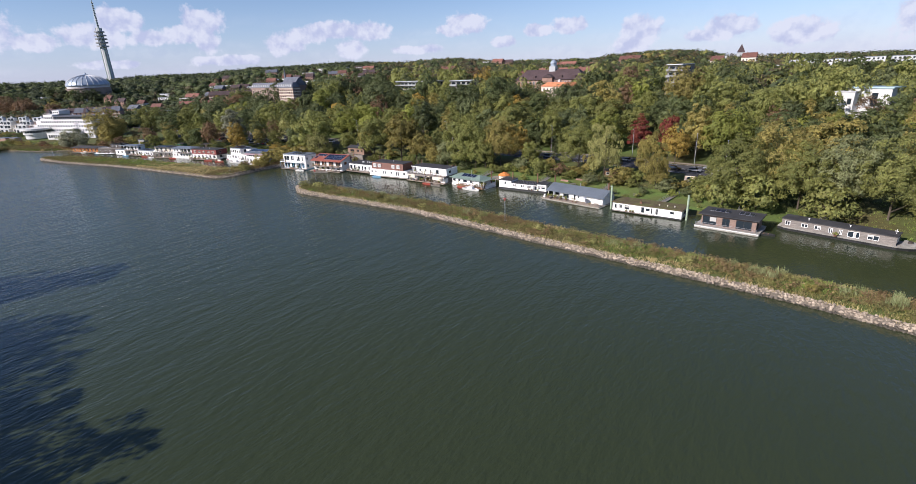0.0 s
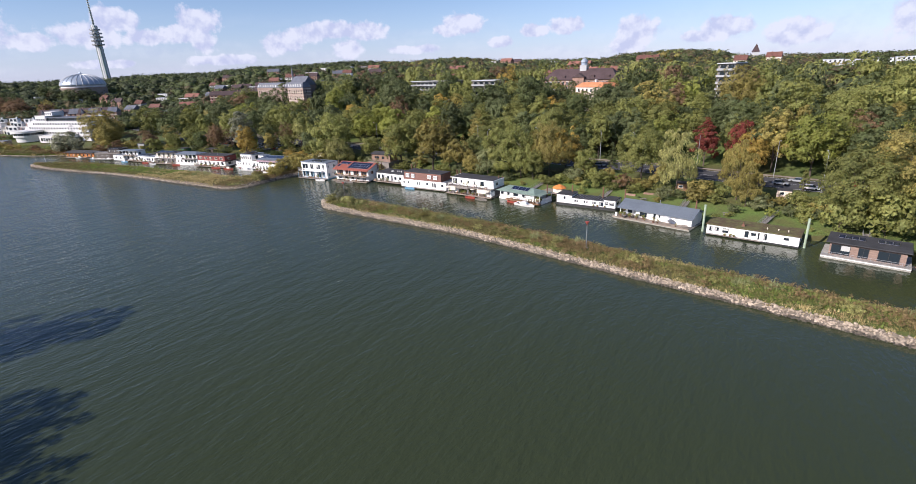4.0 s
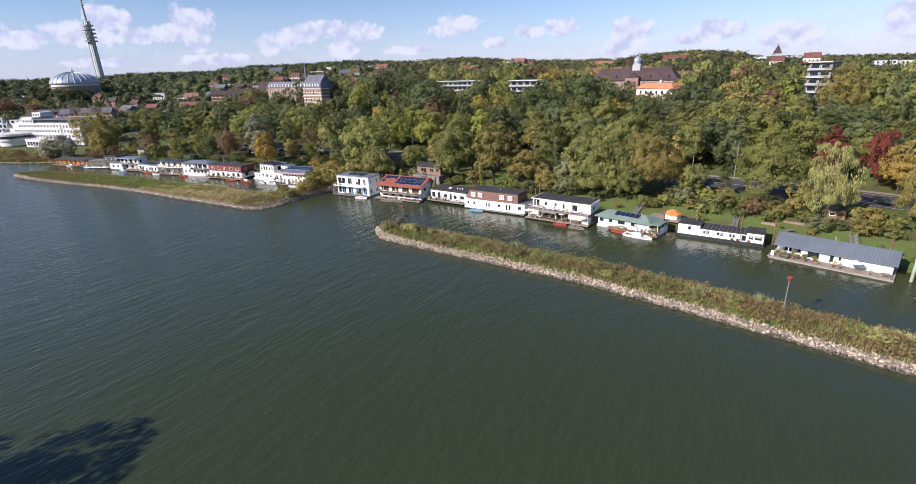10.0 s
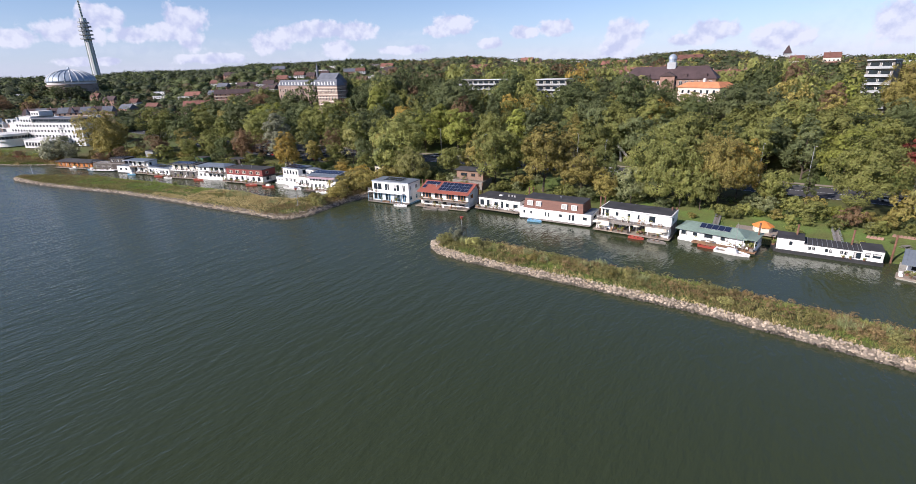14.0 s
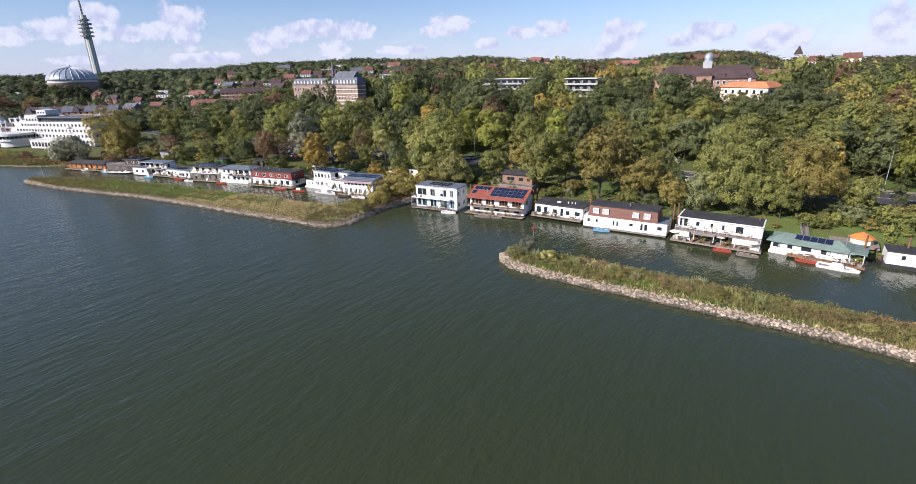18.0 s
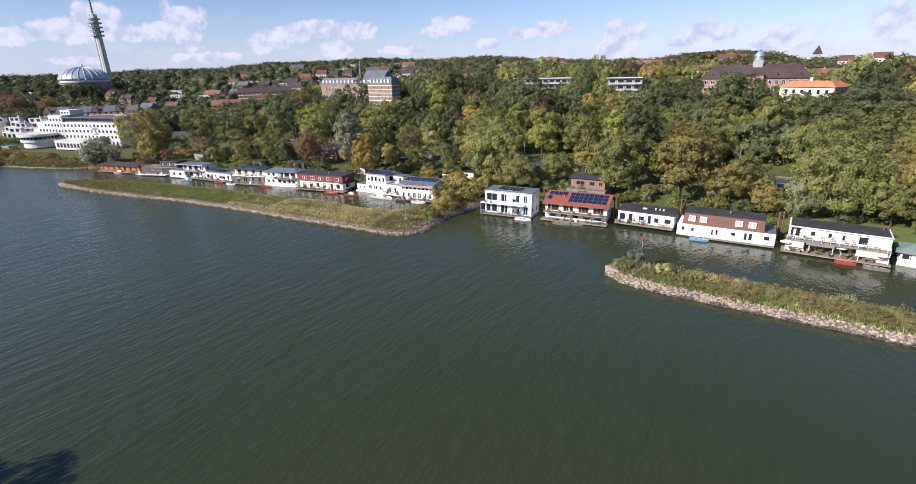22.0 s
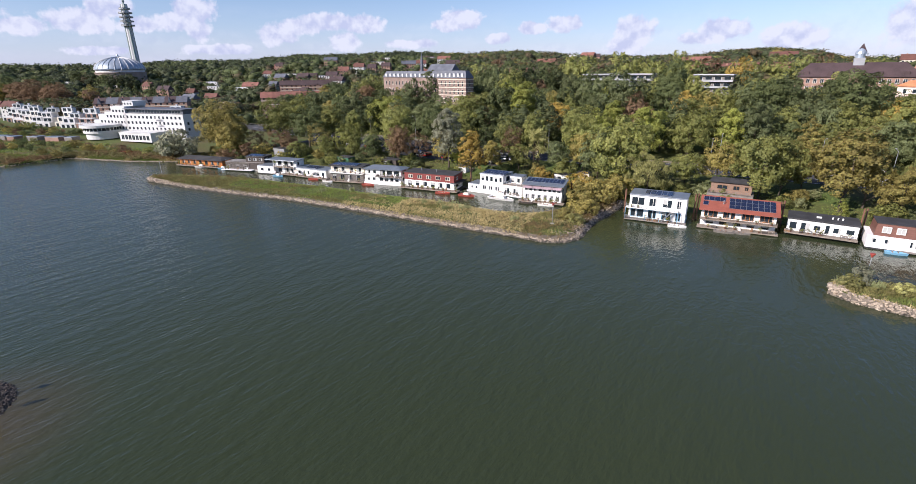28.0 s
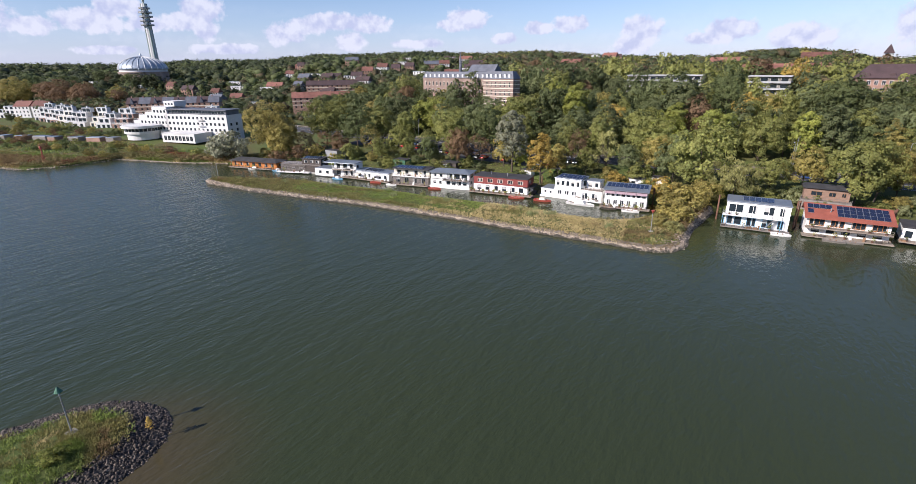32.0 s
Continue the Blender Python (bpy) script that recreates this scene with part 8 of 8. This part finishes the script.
for x, y, h in ((-1.6, 8.5, 6.4), (15.6, 7.5, 6.8), (16.3, 8.8, 6.6), (34.4, 7.2, 6.6), (35.2, 8.6, 6.6), (50.3, 6.2, 6.8), (51.2, 7.4, 6.6), (70.6, 2.6, 6.4), (71.6, 3.6, 6.4), (88.0, -2.5, 6.2), (89.0, -1.5, 6.0),
                (105.8, -8.0, 5.6), (113.2, -6.2, 5.4), (122.6, -7.8, 5.6), (129.0, -9.6, 5.8), (147.4, -17.6, 5.8), (-18.0, 16.6, 5.0), (-52.4, 20.8, 5.0), (-105, 19.5, 4.6), (-138.5, 20, 4.6)):
    pile(x, y, h, M["rustpile"], "rust-brown steel mooring pile beside a house boat")
M["palegreen"] = material("pale_green_paint", (0.34, 0.42, 0.30), 0.7, var=0.15, grain=2, stain=0.8, bump=0.1)
pile(149.2, -24.4, 6.6, M["palegreen"], "pale green mooring pile at the white boat's end", 0.26)
pile(169.4, -30.4, 6.6, M["palegreen"], "pale green mooring pile at the white boat's end", 0.26)


def gangway(a, b, w=1.3):
    a, b = Vector(a), Vector(b)
    L = (b - a).length
    q = (b - a).to_track_quat("X", "Z")
    t = thing("gangway", Matrix.LocRotScale(a, q, None), "grey boarded gangway from a house boat to the bank", "gangway", group="gangways")
    part("beam", Geo().box(0, -w / 2, -0.14, L, -w / 2 + 0.08, -0.02).box(0, w / 2 - 0.08, -0.14, L, w / 2, -0.02), M["steelgrey"], t)
    n = int(L / 0.35)
    board = Geo().box(0.02, -w / 2, 0, L / n - 0.02, w / 2, 0.04).mesh("board")
    for k in range(n):
        part("board", board, M["greywood"], t, m=Matrix.Translation((k * L / n, 0, -0.018)))
    rail(t, [(0, -w / 2 + 0.05), (L, -w / 2 + 0.05)], 0.02, 0.95, M["steelgrey"])
    rail(t, [(0, w / 2 - 0.05), (L, w / 2 - 0.05)], 0.02, 0.95, M["steelgrey"])


def bankz(x, y):
    return ground(x, y) + 0.12


for (x0, y0, z0), (x1, y1) in (((160.5, -23.5, 1.0), (166.5, -8)), ((143.0, -15.0, 1.0), (145.5, -2)), ((97.0, -5.0, 1.0), (99.5, 12)), ((121.0, -7.5, 1.0), (123, 6)), ((78, 1.0, 1.0), (80, 9)), ((56, 6.2, 1.0), (56.8, 14)), ((42, 9.6, 1.0), (42.5, 17)), ((25, 10.5, 1.0), (25, 18)),
                               ((8, 10.5, 1.0), (8, 19)), ((-24, 16.8, 1.0), (-24, 26)), ((-42, 21.5, 1.0), (-41, 30)), ((-62, 20.8, 1.0), (-60, 30)), ((-80, 20.2, 1.0), (-80, 29)), ((-97, 18.8, 1.0), (-97, 28)), ((-114, 19.6, 1.0), (-114, 28)), ((-130, 19.5, 1.0), (-130, 28)), ((181, -29, 1.0), (183, -19)), ((199, -29, 1.2), (202, -20))):
    gangway((x0, y0, z0), (x1, y1, bankz(x1, y1)))


# ---- small boats ----
def dinghy(x, y, rz, L, mat, label, cabin=None, mast=0.0, inside=None):
    t = thing("small_boat", pose(x, y, 0, 0, 0, rz), label, "boat", group="small boats")
    n = 8
    out, low = [], []
    for k in range(n + 1):
        s = k / n
        w = L * 0.17 * (1 - max(0, (s - 0.45) / 0.55) ** 2.2) + 0.02
        out.append((s * L, w)), low.append((s * L * 0.94 + 0.02 * L, w * 0.6))
    poly = [(px, -w) for px, w in out] + [(px, w) for px, w in out[::-1]]
    base = [(px, -w) for px, w in low] + [(px, w) for px, w in low[::-1]]
    h = 0.34 + L * 0.04
    n2 = len(poly)
    inner = [(0.06 * L + px * 0.88, w * 0.80) for px, w in poly]
    shell = Geo().add([(*p, -0.25) for p in base] + [(*p, h) for p in poly] + [(*p, h) for p in inner] + [(*p, h - 0.30) for p in inner],
                      [tuple(range(n2))[::-1]] + [(r * n2 + k, r * n2 + (k + 1) % n2, (r + 1) * n2 + (k + 1) % n2, (r + 1) * n2 + k) for r in range(3) for k in range(n2)])
    part("hull", shell, mat, t)
    part("floor", Geo().prism(inner, h - 0.36, h - 0.28), inside or M["deckwood"], t)
    if cabin:
        part("cabin", Geo().prism([(L * 0.3, -L * 0.11), (L * 0.66, -L * 0.09), (L * 0.66, L * 0.09), (L * 0.3, L * 0.11)], h - 0.279, h + 0.6, [(L * 0.34, -L * 0.09), (L * 0.6, -L * 0.07), (L * 0.6, L * 0.07), (L * 0.34, L * 0.09)]), cabin, t)
    else:
        for s in (0.3, 0.55):
            part("thwart", Geo().box(L * s, -L * 0.12, h - 0.07, L * s + 0.22, L * 0.12, h - 0.02), M["wood"], t)
    if mast:
        part("mast", Geo().rod((L * 0.55, 0, h), (L * 0.55, 0, mast), 0.06, 0.04).rod((L * 0.1, 0, h + 1.1), (L * 0.55, 0, h + 1.2), 0.05), M["alu"], t)


dinghy(97.2, -12.7, -20, 7.0, M["white"], "white sailing boat with a mast moored at a deck", M["white"], 7.2)
dinghy(94.0, -10.6, -20, 4.2, M["redpaint"], "red rowing boat moored at a deck", inside=M["redpaint"])
dinghy(52.6, -3.4, -8, 4.0, M["bluepaint"], "blue rowing boat beside a white hull", inside=M["bluepaint"])
dinghy(79.0, -9.4, -16, 3.6, M["redpaint"], "red kayak beside a deck", inside=M["redpaint"])
dinghy(83.3, -10.9, -16, 4.2, M["greywood"], "grey rowing boat beside a deck")
dinghy(-41.5, 9.6, -10, 8.4, M["white"], "white cabin sailing boat moored before a house boat", M["white"], 7.5)
dinghy(-59.6, 8.9, 2, 5.0, M["redpaint"], "red motor boat with a pale deck", inside=M["cream"])
dinghy(-51.5, 8.9, -2, 5.4, M["redpaint"], "red motor boat with a small cabin", M["cream"])
dinghy(-31.2, 7.4, -2, 4.2, M["darkwood"], "dark wooden rowing boat at a deck")
dinghy(-25.5, 7.0, -4, 4.8, M["white"], "white open boat at a deck", inside=M["wood"])
dinghy(-172.5, 12.6, 12, 5.6, M["white"], "white cabin motor boat at an orange house boat", M["white"])
dinghy(-160.2, 13.2, 10, 4.6, M["bluepaint"], "blue motor boat at a dark house boat", M["white"])
dinghy(9.8, -0.5, -4, 4.4, M["white"], "white inflatable boat beside a blue deck", inside=M["steelgrey"])
dinghy(20.1, -0.9, -8, 4.6, M["greywood"], "grey open motor boat beside a deck")
dinghy(24.2, -0.6, -8, 3.8, M["greywood"], "grey rowing boat beside a deck", inside=M["darkwood"])
dinghy(-128.5, 10.4, 0, 4.4, M["bluepaint"], "small blue and white motor boat", M["white"])
dinghy(-112, 10.6, 0, 4.2, M["redpaint"], "small red boat at a white house boat", inside=M["wood"])
dinghy(-104.8, 9.6, 0, 4.0, M["white"], "small white boat at a timber deck", inside=M["wood"])
dinghy(-88.5, 10.2, 2, 4.6, M["redpaint"], "small red open boat at a white hull", inside=M["cream"])
dinghy(185.2, -37.5, -15, 3.6, M["hull"], "black dinghy behind a dark house boat")


# ---- cars ----
PAINT = {k: material("car_paint_" + k, c, 0.25, metal=0.3, var=0.04, bump=0.0) for k, c in (("white", (0.75, 0.75, 0.75)), ("silver", (0.42, 0.44, 0.46)), ("black", (0.02, 0.02, 0.023)), ("blue", (0.05, 0.10, 0.24)), ("red", (0.45, 0.03, 0.03)), ("grey", (0.12, 0.13, 0.14)))}


def car(x, y, rz, paint, van=False):
    t = thing("car", pose(x, y, ground(x, y) + 0.12, 0, 0, rz), f"{paint} {'delivery van' if van else 'parked car'} on the road along the river", "van" if van else "car", group="cars")
    L, W = (5.0, 1.9) if van else (4.3, 1.75)
    body = [(-L / 2, 0.35), (L / 2, 0.35), (L / 2, 0.75), (L / 2 - 0.1, 0.86), (-L / 2 + 0.05, 0.92), (-L / 2, 0.8)]
    turn = Matrix(((1, 0, 0, 0), (0, 0, -1, W / 2), (0, 1, 0, 0), (0, 0, 0, 1)))
    part("body", Geo().prism(body, 0, W), PAINT[paint], t, m=turn)
    h = 2.0 if van else 1.45
    a, b, c, d = (-L / 2 + 0.1, -L / 2 + 0.12, L / 2 - 1.6, L / 2 - 0.9) if van else (-L / 2 + 0.15, -L / 2 + 0.75, L / 2 - 1.9, L / 2 - 1.15)
    cab = Geo().prism([(a, -W / 2 + 0.06), (d, -W / 2 + 0.06), (d, W / 2 - 0.06), (a, W / 2 - 0.06)], 0.88, h, [(b, -W / 2 + 0.2), (c, -W / 2 + 0.2), (c, W / 2 - 0.2), (b, W / 2 - 0.2)])
    part("cabin_glass", cab, PAINT[paint] if van else M["glass"], t)
    part("roof", Geo().prism([(b - 0.05, -W / 2 + 0.18), (c + 0.05, -W / 2 + 0.18), (c + 0.05, W / 2 - 0.18), (b - 0.05, W / 2 - 0.18)], h + 0.002, h + 0.06), PAINT[paint], t)
    wheel = Geo().rod((0, -0.1, 0), (0, 0.1, 0), 0.32, 0.32, 12).mesh("wheel")
    for wx in (-L / 2 + 0.8, L / 2 - 0.85):
        for wy in (-W / 2 + 0.08, W / 2 - 0.08):
            part("wheel", wheel, M["rubber"], t, m=Matrix.Translation((wx, wy, 0.32)))


def road_dir(x):
    return math.degrees(math.atan2(road_y(x + 2) - road_y(x - 2), 4))


names = list(PAINT)
for x, off, c in ((74.9, -6.2, "white"), (82, -3.6, "silver"), (114.4, -3.4, "silver"), (26.3, -4, "blue"), (33, -4.2, "silver"), (164.5, -3.6, "black"), (158, -3.4, "grey"), (171, -3, "silver"), (178, -5.6, "white"), (176, 3.6, "silver"), (188, 3.4, "red"), (196, -3.6, "white"), (60, 3.6, "black"),
                  (94, 3.2, "red"), (10, -3.8, "grey"), (-18, -3.6, "white"), (-30, 3.4, "black"), (-58, -3.6, "silver"), (-8, 3.6, "silver"), (140, -3.6, "white"), (146, 3.8, "silver"), (45, -3.4, "black"), (210, 3.4, "blue")):
    car(x, road_y(x) + off, road_dir(x) + (180 if off > 0 else 0), c)
car(67.9, road_y(67.9) - 3.4, road_dir(67.9), "white", True)
g = ribbon(tuple((x, road_y(x) - 17) for x in range(-165, -40, 5)), -6.5, 6.5, 0, 0, 0.08)
single("car_park", g, M["asphalt"], "asphalt car park behind the house boats", "car park", "structure")
k = 0
for x in np.arange(-160, -48, 3.1):
    for off in (-13.5, -20.5):
        k += 1
        if (k * 7) % 5 < 3:
            car(float(x), road_y(float(x)) + off, road_dir(float(x)) + 90, names[(k * 5) % 6])


# ---- street lamps ----
lamp = thing("street_lamp", pose(23.8, road_y(23.8) + 9.8, ground(23.8, road_y(23.8) + 9.8)), "tall grey street lamp beside the river road", "street lamp", group="street lamps")
part("pole", Geo().rod((0, 0, -0.3), (0, 0, 11.5), 0.13, 0.07, 8), M["steelgrey"], lamp)
part("arm", Geo().rod((0, 0, 11.4), (0, -1.8, 11.9), 0.05, 0.05, 6), M["steelgrey"], lamp)
part("head", Geo().box(-0.16, -2.5, 11.84, 0.16, -1.7, 11.98), M["alu"], lamp)
for x, off in ((-150, 9.8), (-112, 9.8), (-75, -9.5), (-40, 9.8), (-8, 9.8), (53.2, 9.8), (84, 9.8), (112.6, 9.8), (125.2, 9.6), (170.8, 9.6), (179.6, -9.2), (148, 9.8), (205, 9.8), (-130, -9.5), (20, -9.2), (66, -9.2), (232, 9.8)):
    copy_thing(lamp, pose(x, road_y(x) + off, ground(x, road_y(x) + off), 0, 0, 0 if off > 0 else 180))

# ---- garden things ----
t = thing("garden_house", pose(19.5, 25, 3.6, 0, 0, -8), "brown timber summer house with a dark roof", "summer house")
part("base", Geo().box(-0.4, -1.6, -2.6, 11.0, 5.4, 0.25), M["greywood"], t)
block(t, 0.2, 10.4, 0.2, 5.0, 0.25, 3.3, M["cedar"] if "cedar" in M else M.setdefault("cedar", material("cedar_boards", (0.26, 0.165, 0.115), 0.75, var=0.15, grain=3, stain=0.8, bump=0.2, stretch=(1, 1, 8))), [(1.8, 1.3, 4.4, 2.5), (5.8, 1.3, 7.4, 2.5), (8.6, 1.4, 9.6, 2.5)], frame=M["wood"], bars=2)
part("roof", Geo().prism([(-0.3, -0.4), (10.9, -0.4), (10.9, 5.6), (-0.3, 5.6)], 3.3, 4.2, [(0.2, 2.4), (10.4, 2.4), (10.4, 2.8), (0.2, 2.8)]), M["blackroof"], t)
rail(t, [(-0.3, -1.5), (10.9, -1.5)], 0.25, 0.9, M["greywood"], 1.4)
t = thing("tent_raft", pose(102.2, 1.2, 1.0, 0, 0, -14), "wooden platform on piles carrying an orange tent", "platform")
deck(t, 0, 8.6, -2.6, 3.0, 0.6)
for x in (0.4, 8.2):
    for y in (-2.3, 2.7):
        part("leg", Geo().rod((x, y, -2.2), (x, y, 0.4), 0.12), M["wood"], t)
M["canvas"] = material("orange_canvas", (0.62, 0.22, 0.05), 0.8, var=0.1, grain=3, stain=0.7, bump=0.1)
tent = thing("tent", pose(102.2, 1.2, 1.6, 0, 0, -14) @ Matrix.Translation((5.6, 0.4, 0.0)), "small round tent with orange roof and pale walls", "tent")
part("wall", Geo().lathe([(2.0, 0.0), (2.0, 1.3)], 8), M["cream"], tent)
part("roof", Geo().lathe([(2.35, 1.25), (2.3, 1.35), (1.0, 2.1), (0.06, 2.45)], 8), M["canvas"], tent)
t = thing("sculpture", pose(70, 73, ground(70, 73)), "slanting grey concrete beams on the park lawn", "sculpture")
part("beam", Geo().rod((3.2, 0, -0.3), (-3.0, 0.4, 6.4), 0.45, 0.4, 4), M["concrete"], t)
part("beam", Geo().rod((-1.2, 0.2, -0.3), (-1.8, 0.3, 5.2), 0.4, 0.35, 4), M["concrete"], t)


def shed(x, y, w, d, h, rz, wall, label):
    t = thing("shed", pose(x, y, ground(x, y) - 0.1, 0, 0, rz), label, "shed", group="garden sheds")
    block(t, 0, w, 0, d, 0, h, wall, [(w * 0.2, 1.0, w * 0.5, 1.9)], frame=M["white"])
    slab(t, 0, w, 0, d, h, 0.15, M["blackroof"], over=0.2)


for x, y, w, d, h, wall, lab in ((-27, 33, 5, 3, 2.5, "white", "small white garden shed among trees"), (-20, 36, 4, 3, 2.4, "cream", "small cream garden shed among trees"), (-118, 36, 6, 4, 2.6, "greenpaint", "dark green shed behind the boats"), (-98, 37, 8, 4, 2.6, "darkwood", "dark timber shed behind the boats"), (-152, 36, 7, 5, 4.5, "steelgrey", "grey two storey shed by the car park"),
                               (-64, 35, 4, 3, 2.4, "white", "white garden shed behind a red boat"), (142, 8, 4, 3, 2.4, "wood", "brown timber garden shed by the willow"), (168, 4, 3.5, 3, 2.2, "pink", "pale brick garden store on the lawn")):
    shed(x, y, w, d, h, -8, M[wall], lab)
for x, y, L in ((133, 4, 5), (128, 2.5, 3)):
    g = Geo()
    for k in range(int(L / 0.6)):
        g.box(k * 0.6, 0, 0, k * 0.6 + 0.56, 0.4, 0.35).box(k * 0.6 + 0.15, 0.02, 0.36, k * 0.6 + 0.62, 0.38, 0.66)
    single("garden_wall", g, M["brick"], "low brick garden wall on the lawn", "wall", m=pose(x, y, ground(x, y) - 0.05, 0, 0, -18))
for x, y in ((133.5, -2.5), (83, 10), (155, -12), (172, -15)):
    t = thing("picnic_table", pose(x, y, ground(x, y), 0, 0, x * 7), "weathered picnic table with benches on the lawn", "table", group="picnic tables")
    part("tabletop", Geo().box(-0.9, -0.4, 0.7, 0.9, 0.4, 0.75), M["greywood"], t)
    for s in (-1, 1):
        part("bench", Geo().box(-0.9, s * 0.75 - 0.14, 0.42, 0.9, s * 0.75 + 0.14, 0.46), M["greywood"], t)
        part("leg", Geo().rod((s * 0.65, -0.8, 0), (s * 0.65, 0.2, 0.7), 0.05, n=4).rod((s * 0.65, 0.8, 0), (s * 0.65, -0.2, 0.7), 0.05, n=4), M["greywood"], t)

# ---- riprap: stones along the outer edges ----
def stone_mesh(seed):
    r = np.random.RandomState(seed)
    v = ICO1[0] * r.uniform(0.62, 1.22, (len(ICO1[0]), 1)) * r.uniform(0.6, 1.15, 3)
    return v, ICO1[1]


STONES = [stone_mesh(k) for k in range(6)]


def riprap(dam, spots, mat, mat_single, keep, wet=-9.0):
    """Stones at spots of (x, y, z, size): those that pass keep become parts of the dam, the rest are joined."""
    meshes = []
    for v, f in STONES:
        me = arrays_mesh("stone", v, f)
        me.materials.append(mat_single)
        meshes.append(me)
    r = random.Random(3)
    vs, fs, n, near = [], [], 0, 0
    low_v, low_f, low_n = [], [], 0
    for k, (x, y, z, s) in enumerate(spots):
        m = Matrix.LocRotScale((x, y, z), Euler((r.uniform(-0.6, 0.6), r.uniform(-0.6, 0.6), r.uniform(0, 6.28))), (s, s * r.uniform(0.75, 1.1), s * 0.75))
        if near < 220 and keep(x, y):
            near += 1
            ob = new("stone", meshes[k % 6])
            ob.parent, ob.matrix_basis = dam, m
            continue
        v, f = STONES[k % 6]
        a = np.array(m)
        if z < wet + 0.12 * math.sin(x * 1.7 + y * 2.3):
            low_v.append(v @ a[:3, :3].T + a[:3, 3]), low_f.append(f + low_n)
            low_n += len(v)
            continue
        vs.append(v @ a[:3, :3].T + a[:3, 3]), fs.append(f + n)
        n += len(v)
    ob = new("stones", arrays_mesh("stones", np.concatenate(vs), np.concatenate(fs)))
    ob.data.materials.append(mat)
    ob.parent = dam
    tagged(ob, "pale rough quarry stones along the water", kind="stuff")
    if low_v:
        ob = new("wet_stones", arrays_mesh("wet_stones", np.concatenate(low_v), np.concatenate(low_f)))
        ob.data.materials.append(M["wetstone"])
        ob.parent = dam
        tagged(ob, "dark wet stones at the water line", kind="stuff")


for nm, o, n_in in (("breakwater_1", ISL1_OUT, ISL1_IN), ("breakwater_2", ISL2_OUT, ISL2_IN)):
    po, pi = pair(o, n_in, 90)
    sp = []
    for _ in range(5000 if nm[-1] == "1" else 7200):
        i = rs.uniform(0, 88.9)
        s = rs.uniform(-0.3, 1.15) / (Vector(po[int(i)]) - Vector(pi[int(i)])).length
        x, y, z = dam_point(po, pi, i, s)
        if x < 230:
            sp.append((x, y, z + 0.10, rs.choice((0.19, 0.22, 0.25, 0.29, 0.33)) * rs.uniform(0.85, 1.2)))
    for _ in range(420):
        i, s = rs.uniform(0, 1.6 if nm[-1] == "2" else 1.2), rs.uniform(0.0, 1.0)
        x, y, z = dam_point(po, pi, i, s)
        if i < 0.9 or s > 0.8:
            sp.append((x, y, z, rs.uniform(0.2, 0.42)))
    if nm[-1] == "1":
        for _ in range(500):
            i, s = rs.uniform(70, 88.5), rs.uniform(-0.03, 0.16)
            x, y, z = dam_point(po, pi, i, s)
            sp.append((x, y, z, rs.uniform(0.2, 0.42)))
    keep = (lambda x, y: x > -22) if nm[-1] == "1" else (lambda x, y: 35 < x < 49)
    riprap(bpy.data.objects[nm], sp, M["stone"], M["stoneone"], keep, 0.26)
sp = []
for _ in range(12500):
    k = rs.random() * (len(jo) - 1)
    i = int(k)
    p = Vector(jo[i]).lerp(Vector(jo[i + 1]), k - i)
    x, y, z = groyne_point(p, rs.uniform(-0.1, 0.43))
    if y > -136:
        sp.append((x, y, z + 0.02, rs.choice((0.09, 0.12, 0.15, 0.21)) * rs.uniform(0.85, 1.25)))
bs = []
for _ in range(1500):
    x = rs.uniform(-275, -190)
    bs.append((x, bank(x) + rs.uniform(-1.0, 2.2) + (rs.uniform(-2, 4) if -262 < x < -245 else 0), 0.12, rs.uniform(0.2, 0.45)))
riprap(bpy.data.objects["ground"], bs, M["stone"], M["stoneone"], lambda x, y: False)
riprap(bpy.data.objects["groyne"], sp, M["darkstone"], M["darkstoneone"], lambda x, y: -66 < x < -61 and y > -108)
